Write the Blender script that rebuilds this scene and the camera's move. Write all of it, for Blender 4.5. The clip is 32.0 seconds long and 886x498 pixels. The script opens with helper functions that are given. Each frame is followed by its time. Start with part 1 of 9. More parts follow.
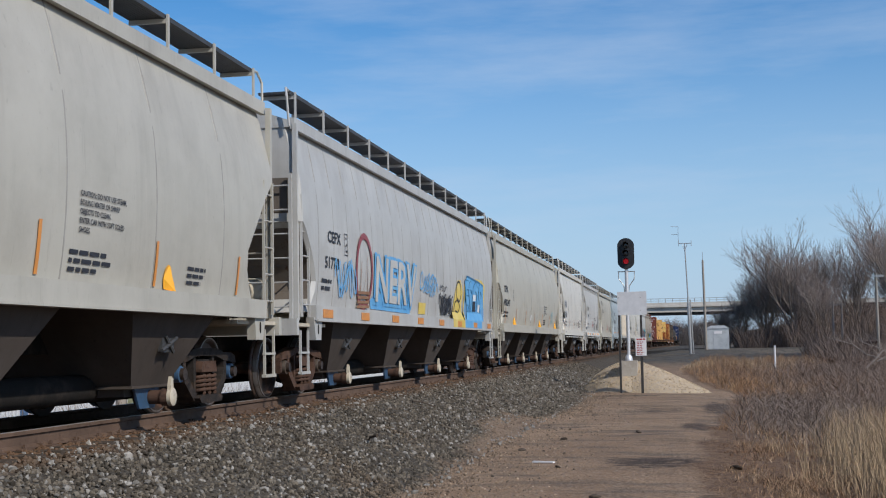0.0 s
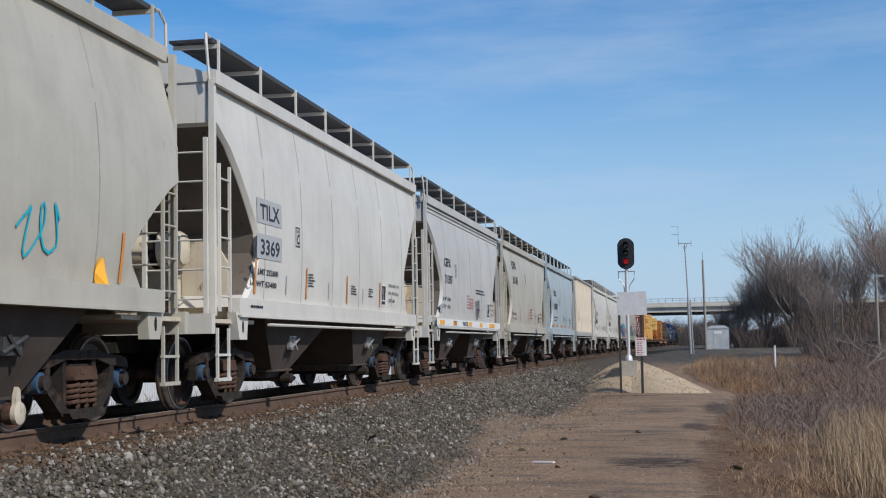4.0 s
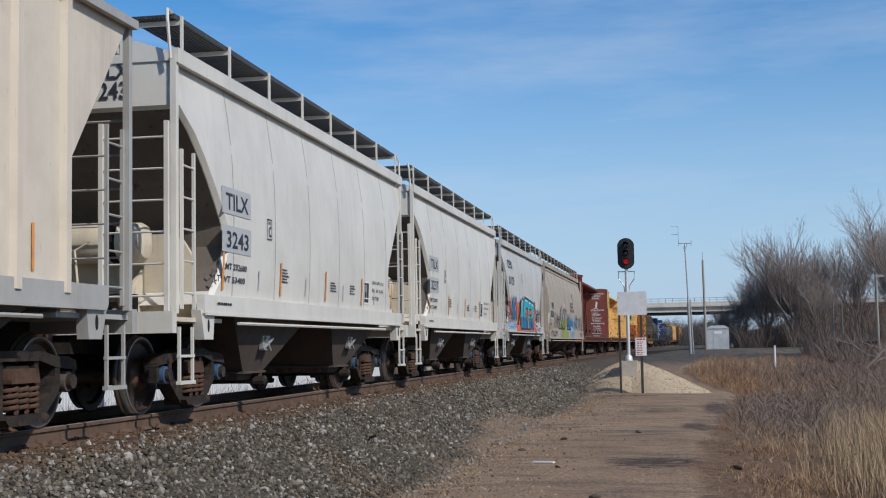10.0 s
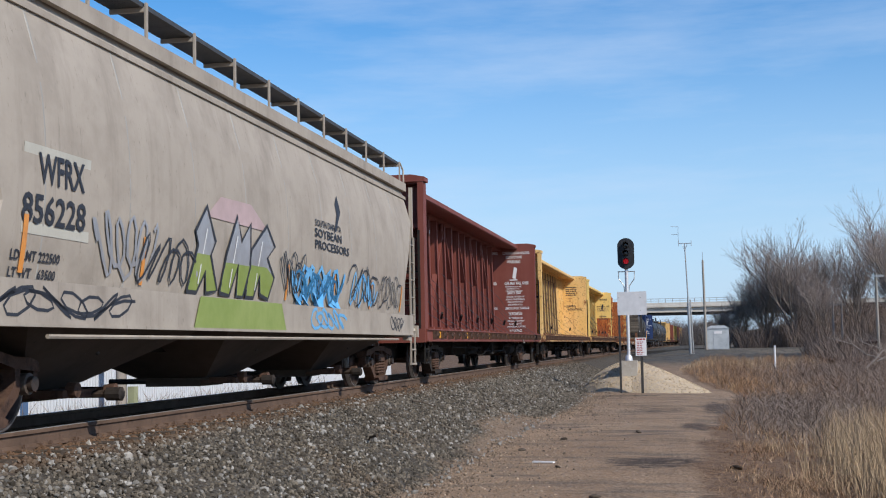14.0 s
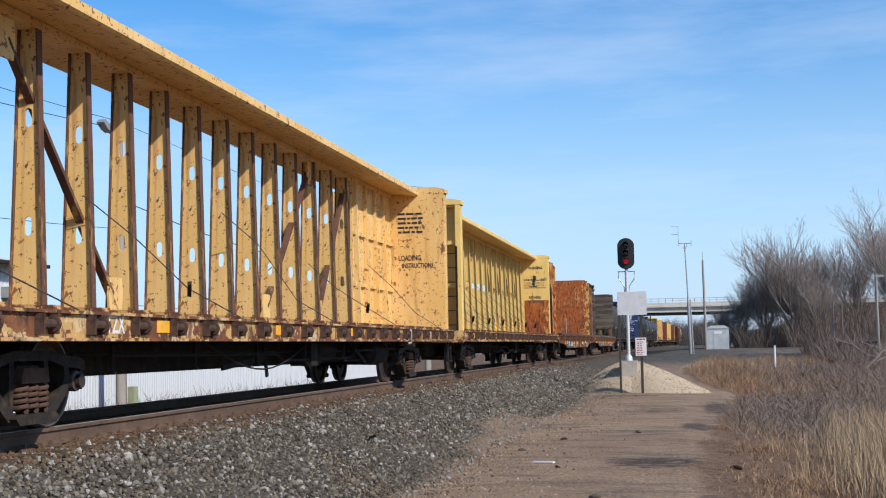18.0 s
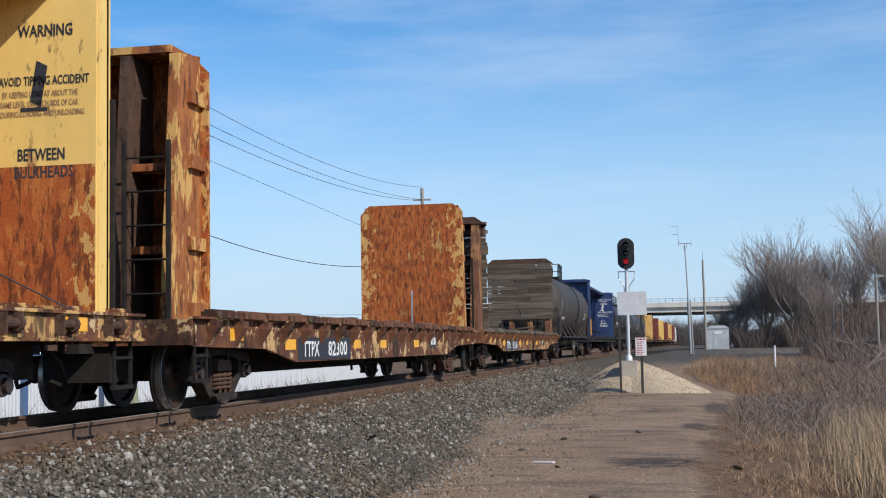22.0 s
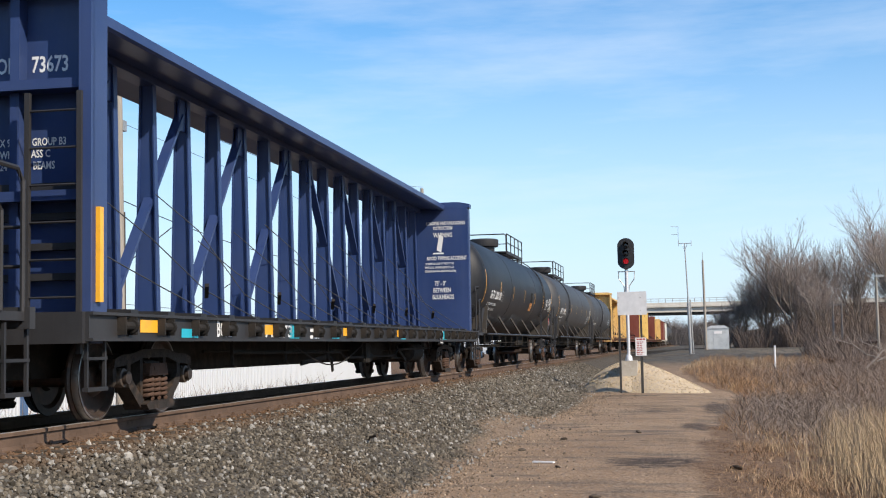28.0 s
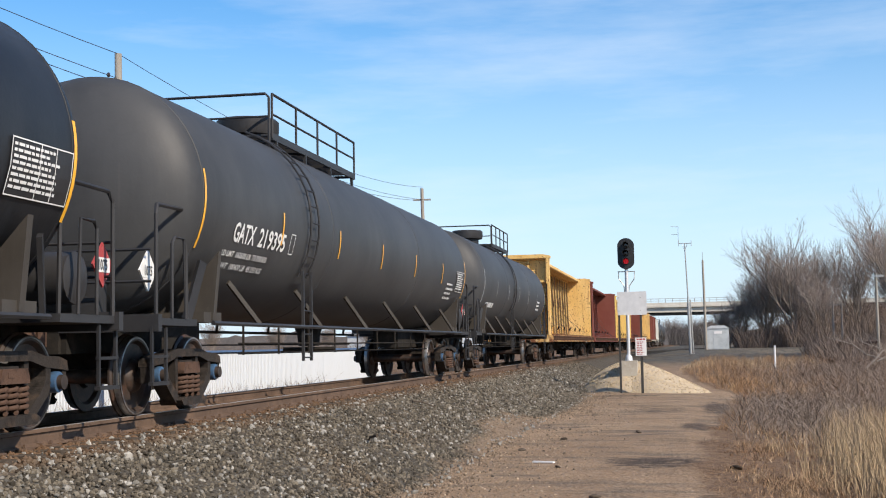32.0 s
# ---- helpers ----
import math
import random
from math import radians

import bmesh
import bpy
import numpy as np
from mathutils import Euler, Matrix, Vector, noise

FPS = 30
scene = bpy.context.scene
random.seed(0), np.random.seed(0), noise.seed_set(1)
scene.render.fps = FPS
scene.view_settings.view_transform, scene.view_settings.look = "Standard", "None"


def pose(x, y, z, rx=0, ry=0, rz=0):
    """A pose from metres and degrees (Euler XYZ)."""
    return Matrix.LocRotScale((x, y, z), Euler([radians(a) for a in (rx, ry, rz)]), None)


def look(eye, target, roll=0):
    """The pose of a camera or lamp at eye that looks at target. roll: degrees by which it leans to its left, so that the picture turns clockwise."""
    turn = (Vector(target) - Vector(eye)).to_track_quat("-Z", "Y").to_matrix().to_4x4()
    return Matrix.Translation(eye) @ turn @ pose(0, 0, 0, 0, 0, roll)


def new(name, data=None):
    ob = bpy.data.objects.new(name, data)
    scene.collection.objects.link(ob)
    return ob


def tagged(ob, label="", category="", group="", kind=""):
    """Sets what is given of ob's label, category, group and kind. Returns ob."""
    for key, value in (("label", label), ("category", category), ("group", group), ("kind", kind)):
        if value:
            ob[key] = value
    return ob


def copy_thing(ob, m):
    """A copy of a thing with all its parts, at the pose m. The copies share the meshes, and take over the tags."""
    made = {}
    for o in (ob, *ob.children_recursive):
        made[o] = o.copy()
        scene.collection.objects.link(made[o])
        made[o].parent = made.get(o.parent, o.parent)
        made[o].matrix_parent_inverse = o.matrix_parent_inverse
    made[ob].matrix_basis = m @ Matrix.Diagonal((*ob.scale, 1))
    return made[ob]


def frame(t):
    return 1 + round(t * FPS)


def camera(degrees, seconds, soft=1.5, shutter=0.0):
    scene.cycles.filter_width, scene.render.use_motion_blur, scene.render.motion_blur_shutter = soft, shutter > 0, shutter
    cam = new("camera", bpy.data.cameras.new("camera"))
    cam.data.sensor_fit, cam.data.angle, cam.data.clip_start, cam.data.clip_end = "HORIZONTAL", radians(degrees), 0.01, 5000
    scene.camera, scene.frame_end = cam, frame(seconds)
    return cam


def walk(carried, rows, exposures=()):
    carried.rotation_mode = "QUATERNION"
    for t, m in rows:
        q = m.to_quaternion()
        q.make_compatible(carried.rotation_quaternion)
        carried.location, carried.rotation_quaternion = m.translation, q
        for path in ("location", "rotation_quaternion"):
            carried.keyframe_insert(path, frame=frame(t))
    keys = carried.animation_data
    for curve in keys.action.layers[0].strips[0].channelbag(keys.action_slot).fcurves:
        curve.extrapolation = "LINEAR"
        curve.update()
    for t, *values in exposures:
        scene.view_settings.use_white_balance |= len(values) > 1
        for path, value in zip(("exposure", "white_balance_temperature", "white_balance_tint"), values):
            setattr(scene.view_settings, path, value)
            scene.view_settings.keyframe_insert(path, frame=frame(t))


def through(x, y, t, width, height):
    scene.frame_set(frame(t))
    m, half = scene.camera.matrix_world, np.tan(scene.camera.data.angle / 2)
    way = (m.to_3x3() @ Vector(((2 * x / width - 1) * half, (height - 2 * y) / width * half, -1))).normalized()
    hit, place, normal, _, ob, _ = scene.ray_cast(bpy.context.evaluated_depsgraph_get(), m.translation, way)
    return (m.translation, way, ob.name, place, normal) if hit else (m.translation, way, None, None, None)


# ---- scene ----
# Plan: the rails run along +y, rail top at z = 0, track centre at x = XC; beyond BEND_FROM the line bends gently to the right.
SECONDS = 32.0
XC, SPEED = -7.012, 10.748
BEND, BEND_FROM = 7.67e-5, 10.47
GROUND = -0.95

cam = camera(38.01, SECONDS, soft=1.1)
EYE = Vector((0.0, 0.0, 0.738))
AIM = Vector((math.sin(radians(-10.561)) * math.cos(radians(4.313)), math.cos(radians(-10.561)) * math.cos(radians(4.313)), math.sin(radians(4.313))))
STAND = look(EYE, EYE + AIM * 50, -1.0256)
walk(cam, [(0.0, STAND), (SECONDS, STAND)], exposures=[(0.0, -0.16, 5950, 10), (3.0, -0.16, 5950, 10), (7.0, -0.12, 5950, 10), (9.0, -0.12, 5950, 10), (11.0, -0.2, 5950, 10), (12.5, -0.1, 5950, 10), (14.0, 0.12, 5950, 10), (17.0, 0.36, 5950, 10), (18.0, 0.23, 5950, 10), (20.0, 0.14, 5980, 10), (21.0, 0.06, 5980, 10), (22.0, 0.12, 6050, 10), (23.0, -0.04, 5950, 10), (24.0, 0.16, 5950, 10), (25.0, 0.02, 5950, 10), (27.6, 0.5, 6500, 10), (29.0, 0.42, 6550, 10), (31.0, 0.42, 6550, 10), (SECONDS, 0.48, 6600, 10)])

# ---- light ----
SUN_AZ, SUN_EL = radians(124), radians(37)   # clockwise from +y
world = bpy.data.worlds.new("sky")
scene.world = world
world.use_nodes = True
wn = world.node_tree
bg = wn.nodes["Background"]
sky = wn.nodes.new("ShaderNodeTexSky")
sky.sky_type, sky.sun_disc = "NISHITA", False
sky.sun_elevation, sky.sun_rotation = SUN_EL, SUN_AZ
sky.air_density, sky.dust_density, sky.ozone_density = 1.0, 0.4, 3.0
# thin high cloud drawn out along one way
wtc = wn.nodes.new("ShaderNodeTexCoord")
wmap = wn.nodes.new("ShaderNodeMapping")
wmap.inputs["Scale"].default_value = (1.1, 1.1, 7.0)
wmap.inputs["Rotation"].default_value = (0.22, 0.10, 0.5)
wn.links.new(wtc.outputs["Generated"], wmap.inputs["Vector"])
wno = wn.nodes.new("ShaderNodeTexNoise")
wno.inputs["Scale"].default_value, wno.inputs["Detail"].default_value, wno.inputs["Roughness"].default_value = 2.4, 7.0, 0.6
wn.links.new(wmap.outputs[0], wno.inputs["Vector"])
wr = wn.nodes.new("ShaderNodeMapRange")
wr.inputs["From Min"].default_value, wr.inputs["From Max"].default_value, wr.inputs["To Max"].default_value = 0.48, 0.82, 0.5
wn.links.new(wno.outputs["Fac"], wr.inputs["Value"])
wmix = wn.nodes.new("ShaderNodeMix")
wmix.data_type = "RGBA"
wn.links.new(wr.outputs[0], wmix.inputs[0])
deep = wn.nodes.new("ShaderNodeHueSaturation")
deep.inputs["Saturation"].default_value, deep.inputs["Value"].default_value = 1.32, 1.27
wn.links.new(sky.outputs[0], deep.inputs["Color"])
# pale haze low over the horizon
wsep = wn.nodes.new("ShaderNodeSeparateXYZ")
wn.links.new(wtc.outputs["Generated"], wsep.inputs[0])
whaze = wn.nodes.new("ShaderNodeMapRange")
whaze.interpolation_type = "SMOOTHSTEP"
whaze.inputs["From Min"].default_value, whaze.inputs["From Max"].default_value = -0.02, 0.30
whaze.inputs["To Min"].default_value, whaze.inputs["To Max"].default_value = 0.85, 0.0
wn.links.new(wsep.outputs["Z"], whaze.inputs["Value"])
whz = wn.nodes.new("ShaderNodeMix")
whz.data_type = "RGBA"
wn.links.new(whaze.outputs[0], whz.inputs[0])
wn.links.new(deep.outputs[0], whz.inputs[6])
whz.inputs[7].default_value = (4.8, 6.25, 7.9, 1)
wn.links.new(whz.outputs[2], wmix.inputs[6])
wmix.inputs[7].default_value = (6.5, 7.2, 8.2, 1)
wn.links.new(wmix.outputs[2], bg.inputs[0])
bg.inputs[1].default_value = 0.10
sun_data = bpy.data.lights.new("sun", "SUN")
sun_data.energy, sun_data.angle, sun_data.color = 4.3, radians(0.53), (1.0, 0.89, 0.75)
sun = new("sun", sun_data)
to_sun = Vector((math.sin(SUN_AZ) * math.cos(SUN_EL), math.cos(SUN_AZ) * math.cos(SUN_EL), math.sin(SUN_EL)))
sun.matrix_world = look(to_sun * 100, (0, 0, 0))


# ---- materials ----
def tree_of(name):
    m = bpy.data.materials.new(name)
    m.use_nodes = True
    t = m.node_tree
    return m, t, t.nodes["Principled BSDF"]


def noise_mask(t, coord, scale, lo, hi, stretch=(1, 1, 1), detail=4.0, shift=0.0):
    """A 0..1 mask from a noise at that scale, between the two levels."""
    mp = t.nodes.new("ShaderNodeMapping")
    mp.inputs["Scale"].default_value = stretch
    mp.inputs["Location"].default_value = (shift, shift * 1.7, shift * 0.6)
    t.links.new(coord, mp.inputs["Vector"])
    n = t.nodes.new("ShaderNodeTexNoise")
    n.inputs["Scale"].default_value, n.inputs["Detail"].default_value = scale, detail
    n.inputs["Roughness"].default_value = 0.65
    t.links.new(mp.outputs[0], n.inputs["Vector"])
    r = t.nodes.new("ShaderNodeMapRange")
    r.inputs["From Min"].default_value, r.inputs["From Max"].default_value = lo, hi
    t.links.new(n.outputs["Fac"], r.inputs["Value"])
    return r.outputs[0]


def blend(t, fac, a, b):
    mx = t.nodes.new("ShaderNodeMix")
    mx.data_type = "RGBA"
    for socket, value in ((mx.inputs[0], fac), (mx.inputs[6], a), (mx.inputs[7], b)):
        if isinstance(value, tuple):
            socket.default_value = (*value, 1) if len(value) == 3 else value
        elif isinstance(value, float):
            socket.default_value = value
        else:
            t.links.new(value, socket)
    return mx.outputs[2]


def surface(name, color, rough=0.6, metal=0.0, layers=(), bump=None, island=0.0, bodies=0.0, coord="Object", gloss=0.5):
    """A node material: a base colour with layers of (colour, scale, lo, hi, strength, stretch) laid over it by noise, fine relief as
    (scale, strength), and a change of brightness from piece to piece (island) or from object to object (bodies)."""
    m, t, b = tree_of(name)
    tc = t.nodes.new("ShaderNodeTexCoord")
    c = color
    for i, layer in enumerate(layers):
        col, scale, lo, hi, strength = layer[:5]
        stretch = layer[5] if len(layer) > 5 else (1, 1, 1)
        f = noise_mask(t, tc.outputs[coord], scale, lo, hi, stretch, 5.0, 3.1 * i)
        mul = t.nodes.new("ShaderNodeMath")
        mul.operation = "MULTIPLY"
        mul.inputs[1].default_value = strength
        t.links.new(f, mul.inputs[0])
        c = blend(t, mul.outputs[0], c, col)
    for amount, node, socket in ((island, "ShaderNodeNewGeometry", "Random Per Island"), (bodies, "ShaderNodeObjectInfo", "Random")):
        if amount:
            src = t.nodes.new(node)
            r = t.nodes.new("ShaderNodeMapRange")
            r.inputs["To Min"].default_value, r.inputs["To Max"].default_value = 1 - amount, 1 + amount
            t.links.new(src.outputs[socket], r.inputs["Value"])
            hs = t.nodes.new("ShaderNodeHueSaturation")
            t.links.new(r.outputs[0], hs.inputs["Value"])
            if isinstance(c, tuple):
                hs.inputs["Color"].default_value = (*c, 1)
            else:
                t.links.new(c, hs.inputs["Color"])
            c = hs.outputs[0]
    if isinstance(c, tuple):
        b.inputs["Base Color"].default_value = (*c, 1)
    else:
        t.links.new(c, b.inputs["Base Color"])
    b.inputs["Roughness"].default_value, b.inputs["Metallic"].default_value = rough, metal
    b.inputs["Specular IOR Level"].default_value = gloss
    if bump:
        n = t.nodes.new("ShaderNodeTexNoise")
        n.inputs["Scale"].default_value, n.inputs["Detail"].default_value = bump[0], 6.0
        t.links.new(tc.outputs[coord], n.inputs["Vector"])
        bp = t.nodes.new("ShaderNodeBump")
        bp.inputs["Strength"].default_value, bp.inputs["Distance"].default_value = bump[1], 0.02
        t.links.new(n.outputs["Fac"], bp.inputs["Height"])
        t.links.new(bp.outputs[0], b.inputs["Normal"])
    return m


def paint(name, color, dirt=0.35, rust=0.0, rough=0.45, soil=(0.16, 0.13, 0.10), gloss=0.5):
    """Weathered paint on steel: cloudy fading, dark vertical runs, specks, and rust where it has flaked."""
    fade = tuple(min(1, c * 1.12 + 0.02) for c in color)
    layers = [(fade, 0.5, 0.4, 0.65, 0.7), (fade, 3.0, 0.5, 0.7, 0.45, (1, 1, 0.06)), (soil, 1.3, 0.45, 0.75, dirt * 0.5), (soil, 3.2, 0.54, 0.8, dirt * 0.55, (1, 1, 0.07)),
              (soil, 16.0, 0.62, 0.75, dirt * 0.7, (1, 1, 0.5)), (soil, 11.0, 0.64, 0.74, dirt * 0.8, (1, 1, 0.03))]
    if rust:
        layers += [((0.20, 0.075, 0.03), 2.2, 0.66 - 0.26 * rust, 0.72 - 0.16 * rust, 0.9, (1, 1, 0.35)), ((0.07, 0.035, 0.02), 9.0, 0.62 - 0.12 * rust, 0.7, 0.8, (1, 1, 0.4))]
    return surface(name, color, rough, 0.0, layers, (26.0, 0.06), gloss=gloss)


HOP_GREY = paint("grey_hopper_paint", (0.41, 0.39, 0.33), 0.45)
HOP_LIGHT = paint("light_grey_hopper_paint", (0.42, 0.415, 0.39), 0.55)
HOP_TAN = paint("warm_grey_hopper_paint", (0.415, 0.393, 0.325), 0.45)
HOP_PALE = paint("pale_grey_hopper_paint", (0.46, 0.452, 0.42), 0.35)
HOP_WHITE = paint("off_white_hopper_paint", (0.56, 0.54, 0.48), 0.32)
HOP_BLUE = paint("blue_grey_hopper_paint", (0.34, 0.395, 0.41), 0.35)
HOP_CREAM = paint("cream_hopper_paint", (0.55, 0.485, 0.385), 0.45, 0.0)
HOP_DIRTY = paint("soiled_hopper_paint", (0.325, 0.282, 0.228), 1.0, 0.0, 0.75)
HOP_STEEL = paint("dull_grey_frame_paint", (0.33, 0.325, 0.30), 0.6)
CREAM = paint("cream_end_paint", (0.52, 0.46, 0.35), 0.45, 0.05)
# discharge bays: dusty paint, darkened to carry the shade below the sill
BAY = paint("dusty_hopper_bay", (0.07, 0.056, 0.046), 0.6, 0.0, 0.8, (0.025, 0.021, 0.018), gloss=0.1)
# end slope sheets: brown dust, with the shade of the overhang put into the colour
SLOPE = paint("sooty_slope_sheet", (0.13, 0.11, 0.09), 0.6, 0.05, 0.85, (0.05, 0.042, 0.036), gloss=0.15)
YEL_OLD = surface("weathered_yellow_paint", (0.70, 0.44, 0.145), 0.65, 0.0, [((0.76, 0.52, 0.22), 0.6, 0.4, 0.65, 0.8), ((0.50, 0.27, 0.09), 4.0, 0.5, 0.75, 0.6, (1, 1, 0.12)), ((0.15, 0.055, 0.028), 5.5, 0.635, 0.65, 0.92, (1, 1, 0.4)),
    ((0.20, 0.08, 0.038), 13.0, 0.605, 0.625, 0.9, (0.7, 0.7, 1.0)), ((0.06, 0.03, 0.018), 17.0, 0.62, 0.65, 0.9, (1, 1, 0.5)), ((0.30, 0.12, 0.045), 4.0, 0.60, 0.72, 0.6, (1, 1, 0.1))], (30, 0.12), gloss=0.3)
YEL = paint("faded_yellow_paint", (0.74, 0.50, 0.14), 0.22, 0.1, 0.6)
YEL_RUST = surface("rusting_yellow_paint", (0.27, 0.095, 0.035), 0.85, 0.0, [((0.40, 0.16, 0.05), 6.0, 0.46, 0.62, 0.8, (1, 1, 0.4)), ((0.56, 0.34, 0.11), 2.6, 0.53, 0.56, 0.9, (1, 1, 0.4)), ((0.08, 0.032, 0.018), 9.0, 0.54, 0.62, 0.85, (1, 1, 0.3))], (30, 0.25), gloss=0.2)
RED = paint("oxide_red_paint", (0.165, 0.044, 0.029), 0.25, 0.0, 0.6, (0.07, 0.03, 0.022), gloss=0.3)
NAVY = paint("navy_blue_paint", (0.020, 0.041, 0.125), 0.4, 0.0, 0.4, (0.05, 0.06, 0.085), gloss=0.35)
BLACKP = paint("black_car_paint", (0.02, 0.02, 0.022), 0.35, 0.0, 0.5, (0.06, 0.05, 0.045), gloss=0.25)
TANKP = paint("charcoal_tank_paint", (0.036, 0.037, 0.039), 0.45, 0.0, 0.55, (0.075, 0.072, 0.07), gloss=0.3)
TANK_NEW = paint("blue_black_tank_paint", (0.010, 0.0112, 0.014), 0.35, 0.0, 0.5, (0.019, 0.019, 0.02), gloss=0.25)
TANK_BROWN = paint("brown_black_tank_paint", (0.042, 0.036, 0.030), 0.55, 0.0, 0.6, (0.085, 0.075, 0.065), gloss=0.25)
RUSTY = surface("rusted_bulkhead", (0.33, 0.085, 0.022), 0.85, 0.0, [((0.45, 0.155, 0.04), 9.0, 0.46, 0.60, 0.8, (1, 1, 0.35)), ((0.52, 0.30, 0.10), 2.1, 0.63, 0.66, 0.8, (1, 1, 0.5)), ((0.10, 0.03, 0.015), 16.0, 0.50, 0.60, 0.85, (1, 1, 0.22)), ((0.05, 0.022, 0.014), 1.6, 0.54, 0.72, 0.6, (0.5, 1, 1.2)), ((0.055, 0.022, 0.014), 30.0, 0.58, 0.66, 0.8, (1, 1, 0.3))], (40, 0.35), gloss=0.2)
SILL_RUST = surface("rusted_yellow_sill", (0.125, 0.052, 0.03), 0.85, 0.0, [((0.24, 0.105, 0.045), 5.0, 0.45, 0.62, 0.8), ((0.52, 0.32, 0.12), 3.0, 0.53, 0.545, 0.95, (1, 0.7, 1.0)), ((0.58, 0.43, 0.23), 3.6, 0.585, 0.60, 0.85, (1, 0.7, 1.0)), ((0.15, 0.06, 0.032), 7.0, 0.54, 0.60, 0.9, (1, 1, 0.35)), ((0.035, 0.022, 0.018), 2.3, 0.53, 0.62, 0.85, (1, 1, 0.6))], (30, 0.2), gloss=0.2)
FLAT_SILL = surface("scaling_brown_sill", (0.095, 0.042, 0.026), 0.85, 0.0, [((0.19, 0.08, 0.036), 4.0, 0.45, 0.62, 0.8), ((0.50, 0.33, 0.15), 2.8, 0.555, 0.57, 0.95, (1, 0.7, 1.0)), ((0.55, 0.42, 0.24), 5.0, 0.60, 0.62, 0.8), ((0.15, 0.06, 0.032), 8.0, 0.54, 0.60, 0.9, (1, 1, 0.35)), ((0.028, 0.018, 0.015), 1.7, 0.50, 0.60, 0.85, (1, 1, 0.5))], (30, 0.25), gloss=0.2)
TRUCK = surface("oily_cast_steel", (0.036, 0.030, 0.026), 0.7, 0.1, [((0.11, 0.07, 0.045), 5.0, 0.54, 0.72, 0.7), ((0.010, 0.009, 0.008), 9.0, 0.48, 0.66, 0.8)], (50, 0.3), gloss=0.15)
TRUCK_RUST = surface("rusty_cast_steel", (0.088, 0.052, 0.037), 0.8, 0.1, [((0.13, 0.08, 0.055), 5.0, 0.5, 0.72, 0.7), ((0.025, 0.018, 0.015), 7.0, 0.5, 0.66, 0.8)], (50, 0.3), gloss=0.15)
STILE = surface("rust_brown_stanchion", (0.155, 0.07, 0.04), 0.8, 0.0, [((0.33, 0.17, 0.07), 1.5, 0.5, 0.62, 0.8), ((0.05, 0.028, 0.02), 6.0, 0.5, 0.65, 0.8, (1, 1, 0.3))], (30, 0.2), gloss=0.2)
WHEEL = surface("worn_wheel_steel", (0.05, 0.036, 0.029), 0.5, 0.25, [((0.13, 0.065, 0.042), 4.0, 0.5, 0.68, 0.8), ((0.012, 0.01, 0.009), 3.0, 0.5, 0.66, 0.8)], (40, 0.1))
TREAD = surface("polished_wheel_tread", (0.32, 0.31, 0.30), 0.35, 0.8, [((0.12, 0.10, 0.09), 6.0, 0.5, 0.7, 0.7)])
UNDER = surface("grimy_underframe", (0.022, 0.020, 0.018), 0.85, 0.0, [((0.05, 0.04, 0.032), 4.0, 0.5, 0.7, 0.8)], (40, 0.2), gloss=0.1)
GRATE = surface("galvanised_grating", (0.09, 0.09, 0.09), 0.6, 0.5, [((0.04, 0.04, 0.04), 6.0, 0.4, 0.7, 0.6)])
GALV = surface("galvanised_steel", (0.42, 0.42, 0.41), 0.5, 0.6, [((0.27, 0.27, 0.27), 7.0, 0.45, 0.65, 0.6)], (30, 0.05))
CAP_BLUE = surface("blue_bearing_cap", (0.035, 0.08, 0.15), 0.5, 0.0, [((0.05, 0.05, 0.05), 12.0, 0.5, 0.7, 0.7)])
CAP_GREY = surface("greasy_bearing_cap", (0.09, 0.07, 0.055), 0.6, 0.2, [((0.02, 0.02, 0.02), 12.0, 0.5, 0.7, 0.7)])
INK = surface("black_stencil_paint", (0.025, 0.027, 0.035), 0.6, 0.0, [((0.10, 0.10, 0.10), 9.0, 0.6, 0.8, 0.5)])
WHITEP = surface("white_stencil_paint", (0.68, 0.68, 0.66), 0.6, 0.0, [((0.40, 0.38, 0.36), 7.0, 0.55, 0.8, 0.6)])
REDINK = surface("red_stencil_paint", (0.35, 0.05, 0.05), 0.6, 0.0, [((0.4, 0.3, 0.3), 9.0, 0.6, 0.8, 0.5)])
PATCH = surface("grey_repaint_patch", (0.40, 0.41, 0.41), 0.6, 0.0, [((0.33, 0.33, 0.33), 2.0, 0.4, 0.7, 0.5)])
CHALK = surface("thin_chalky_spray", (0.16, 0.165, 0.17), 0.8, 0.0, [((0.07, 0.07, 0.072), 9.0, 0.45, 0.62, 0.8)])
REFLECT = surface("yellow_reflector_tape", (0.85, 0.42, 0.03), 0.35, 0.0, [((0.55, 0.27, 0.04), 6.0, 0.5, 0.75, 0.6)])
ORANGE = surface("orange_reflector_tape", (0.62, 0.25, 0.05), 0.4, 0.0, [((0.35, 0.16, 0.06), 6.0, 0.5, 0.75, 0.6)])
TEAL = surface("teal_spray_paint", (0.02, 0.36, 0.46), 0.5, 0.0, [((0.03, 0.46, 0.56), 1.5, 0.4, 0.7, 0.7)])
AZURE = surface("azure_spray_paint", (0.10, 0.33, 0.62), 0.5, 0.0, [((0.2, 0.45, 0.66), 2.0, 0.4, 0.7, 0.7)])
DEEP = surface("deep_blue_spray_paint", (0.02, 0.12, 0.25), 0.5, 0.0, [((0.03, 0.18, 0.34), 2.0, 0.4, 0.7, 0.7)])
CORAL = surface("coral_spray_paint", (0.62, 0.13, 0.06), 0.5, 0.0, [((0.5, 0.1, 0.05), 2.0, 0.4, 0.7, 0.7)])
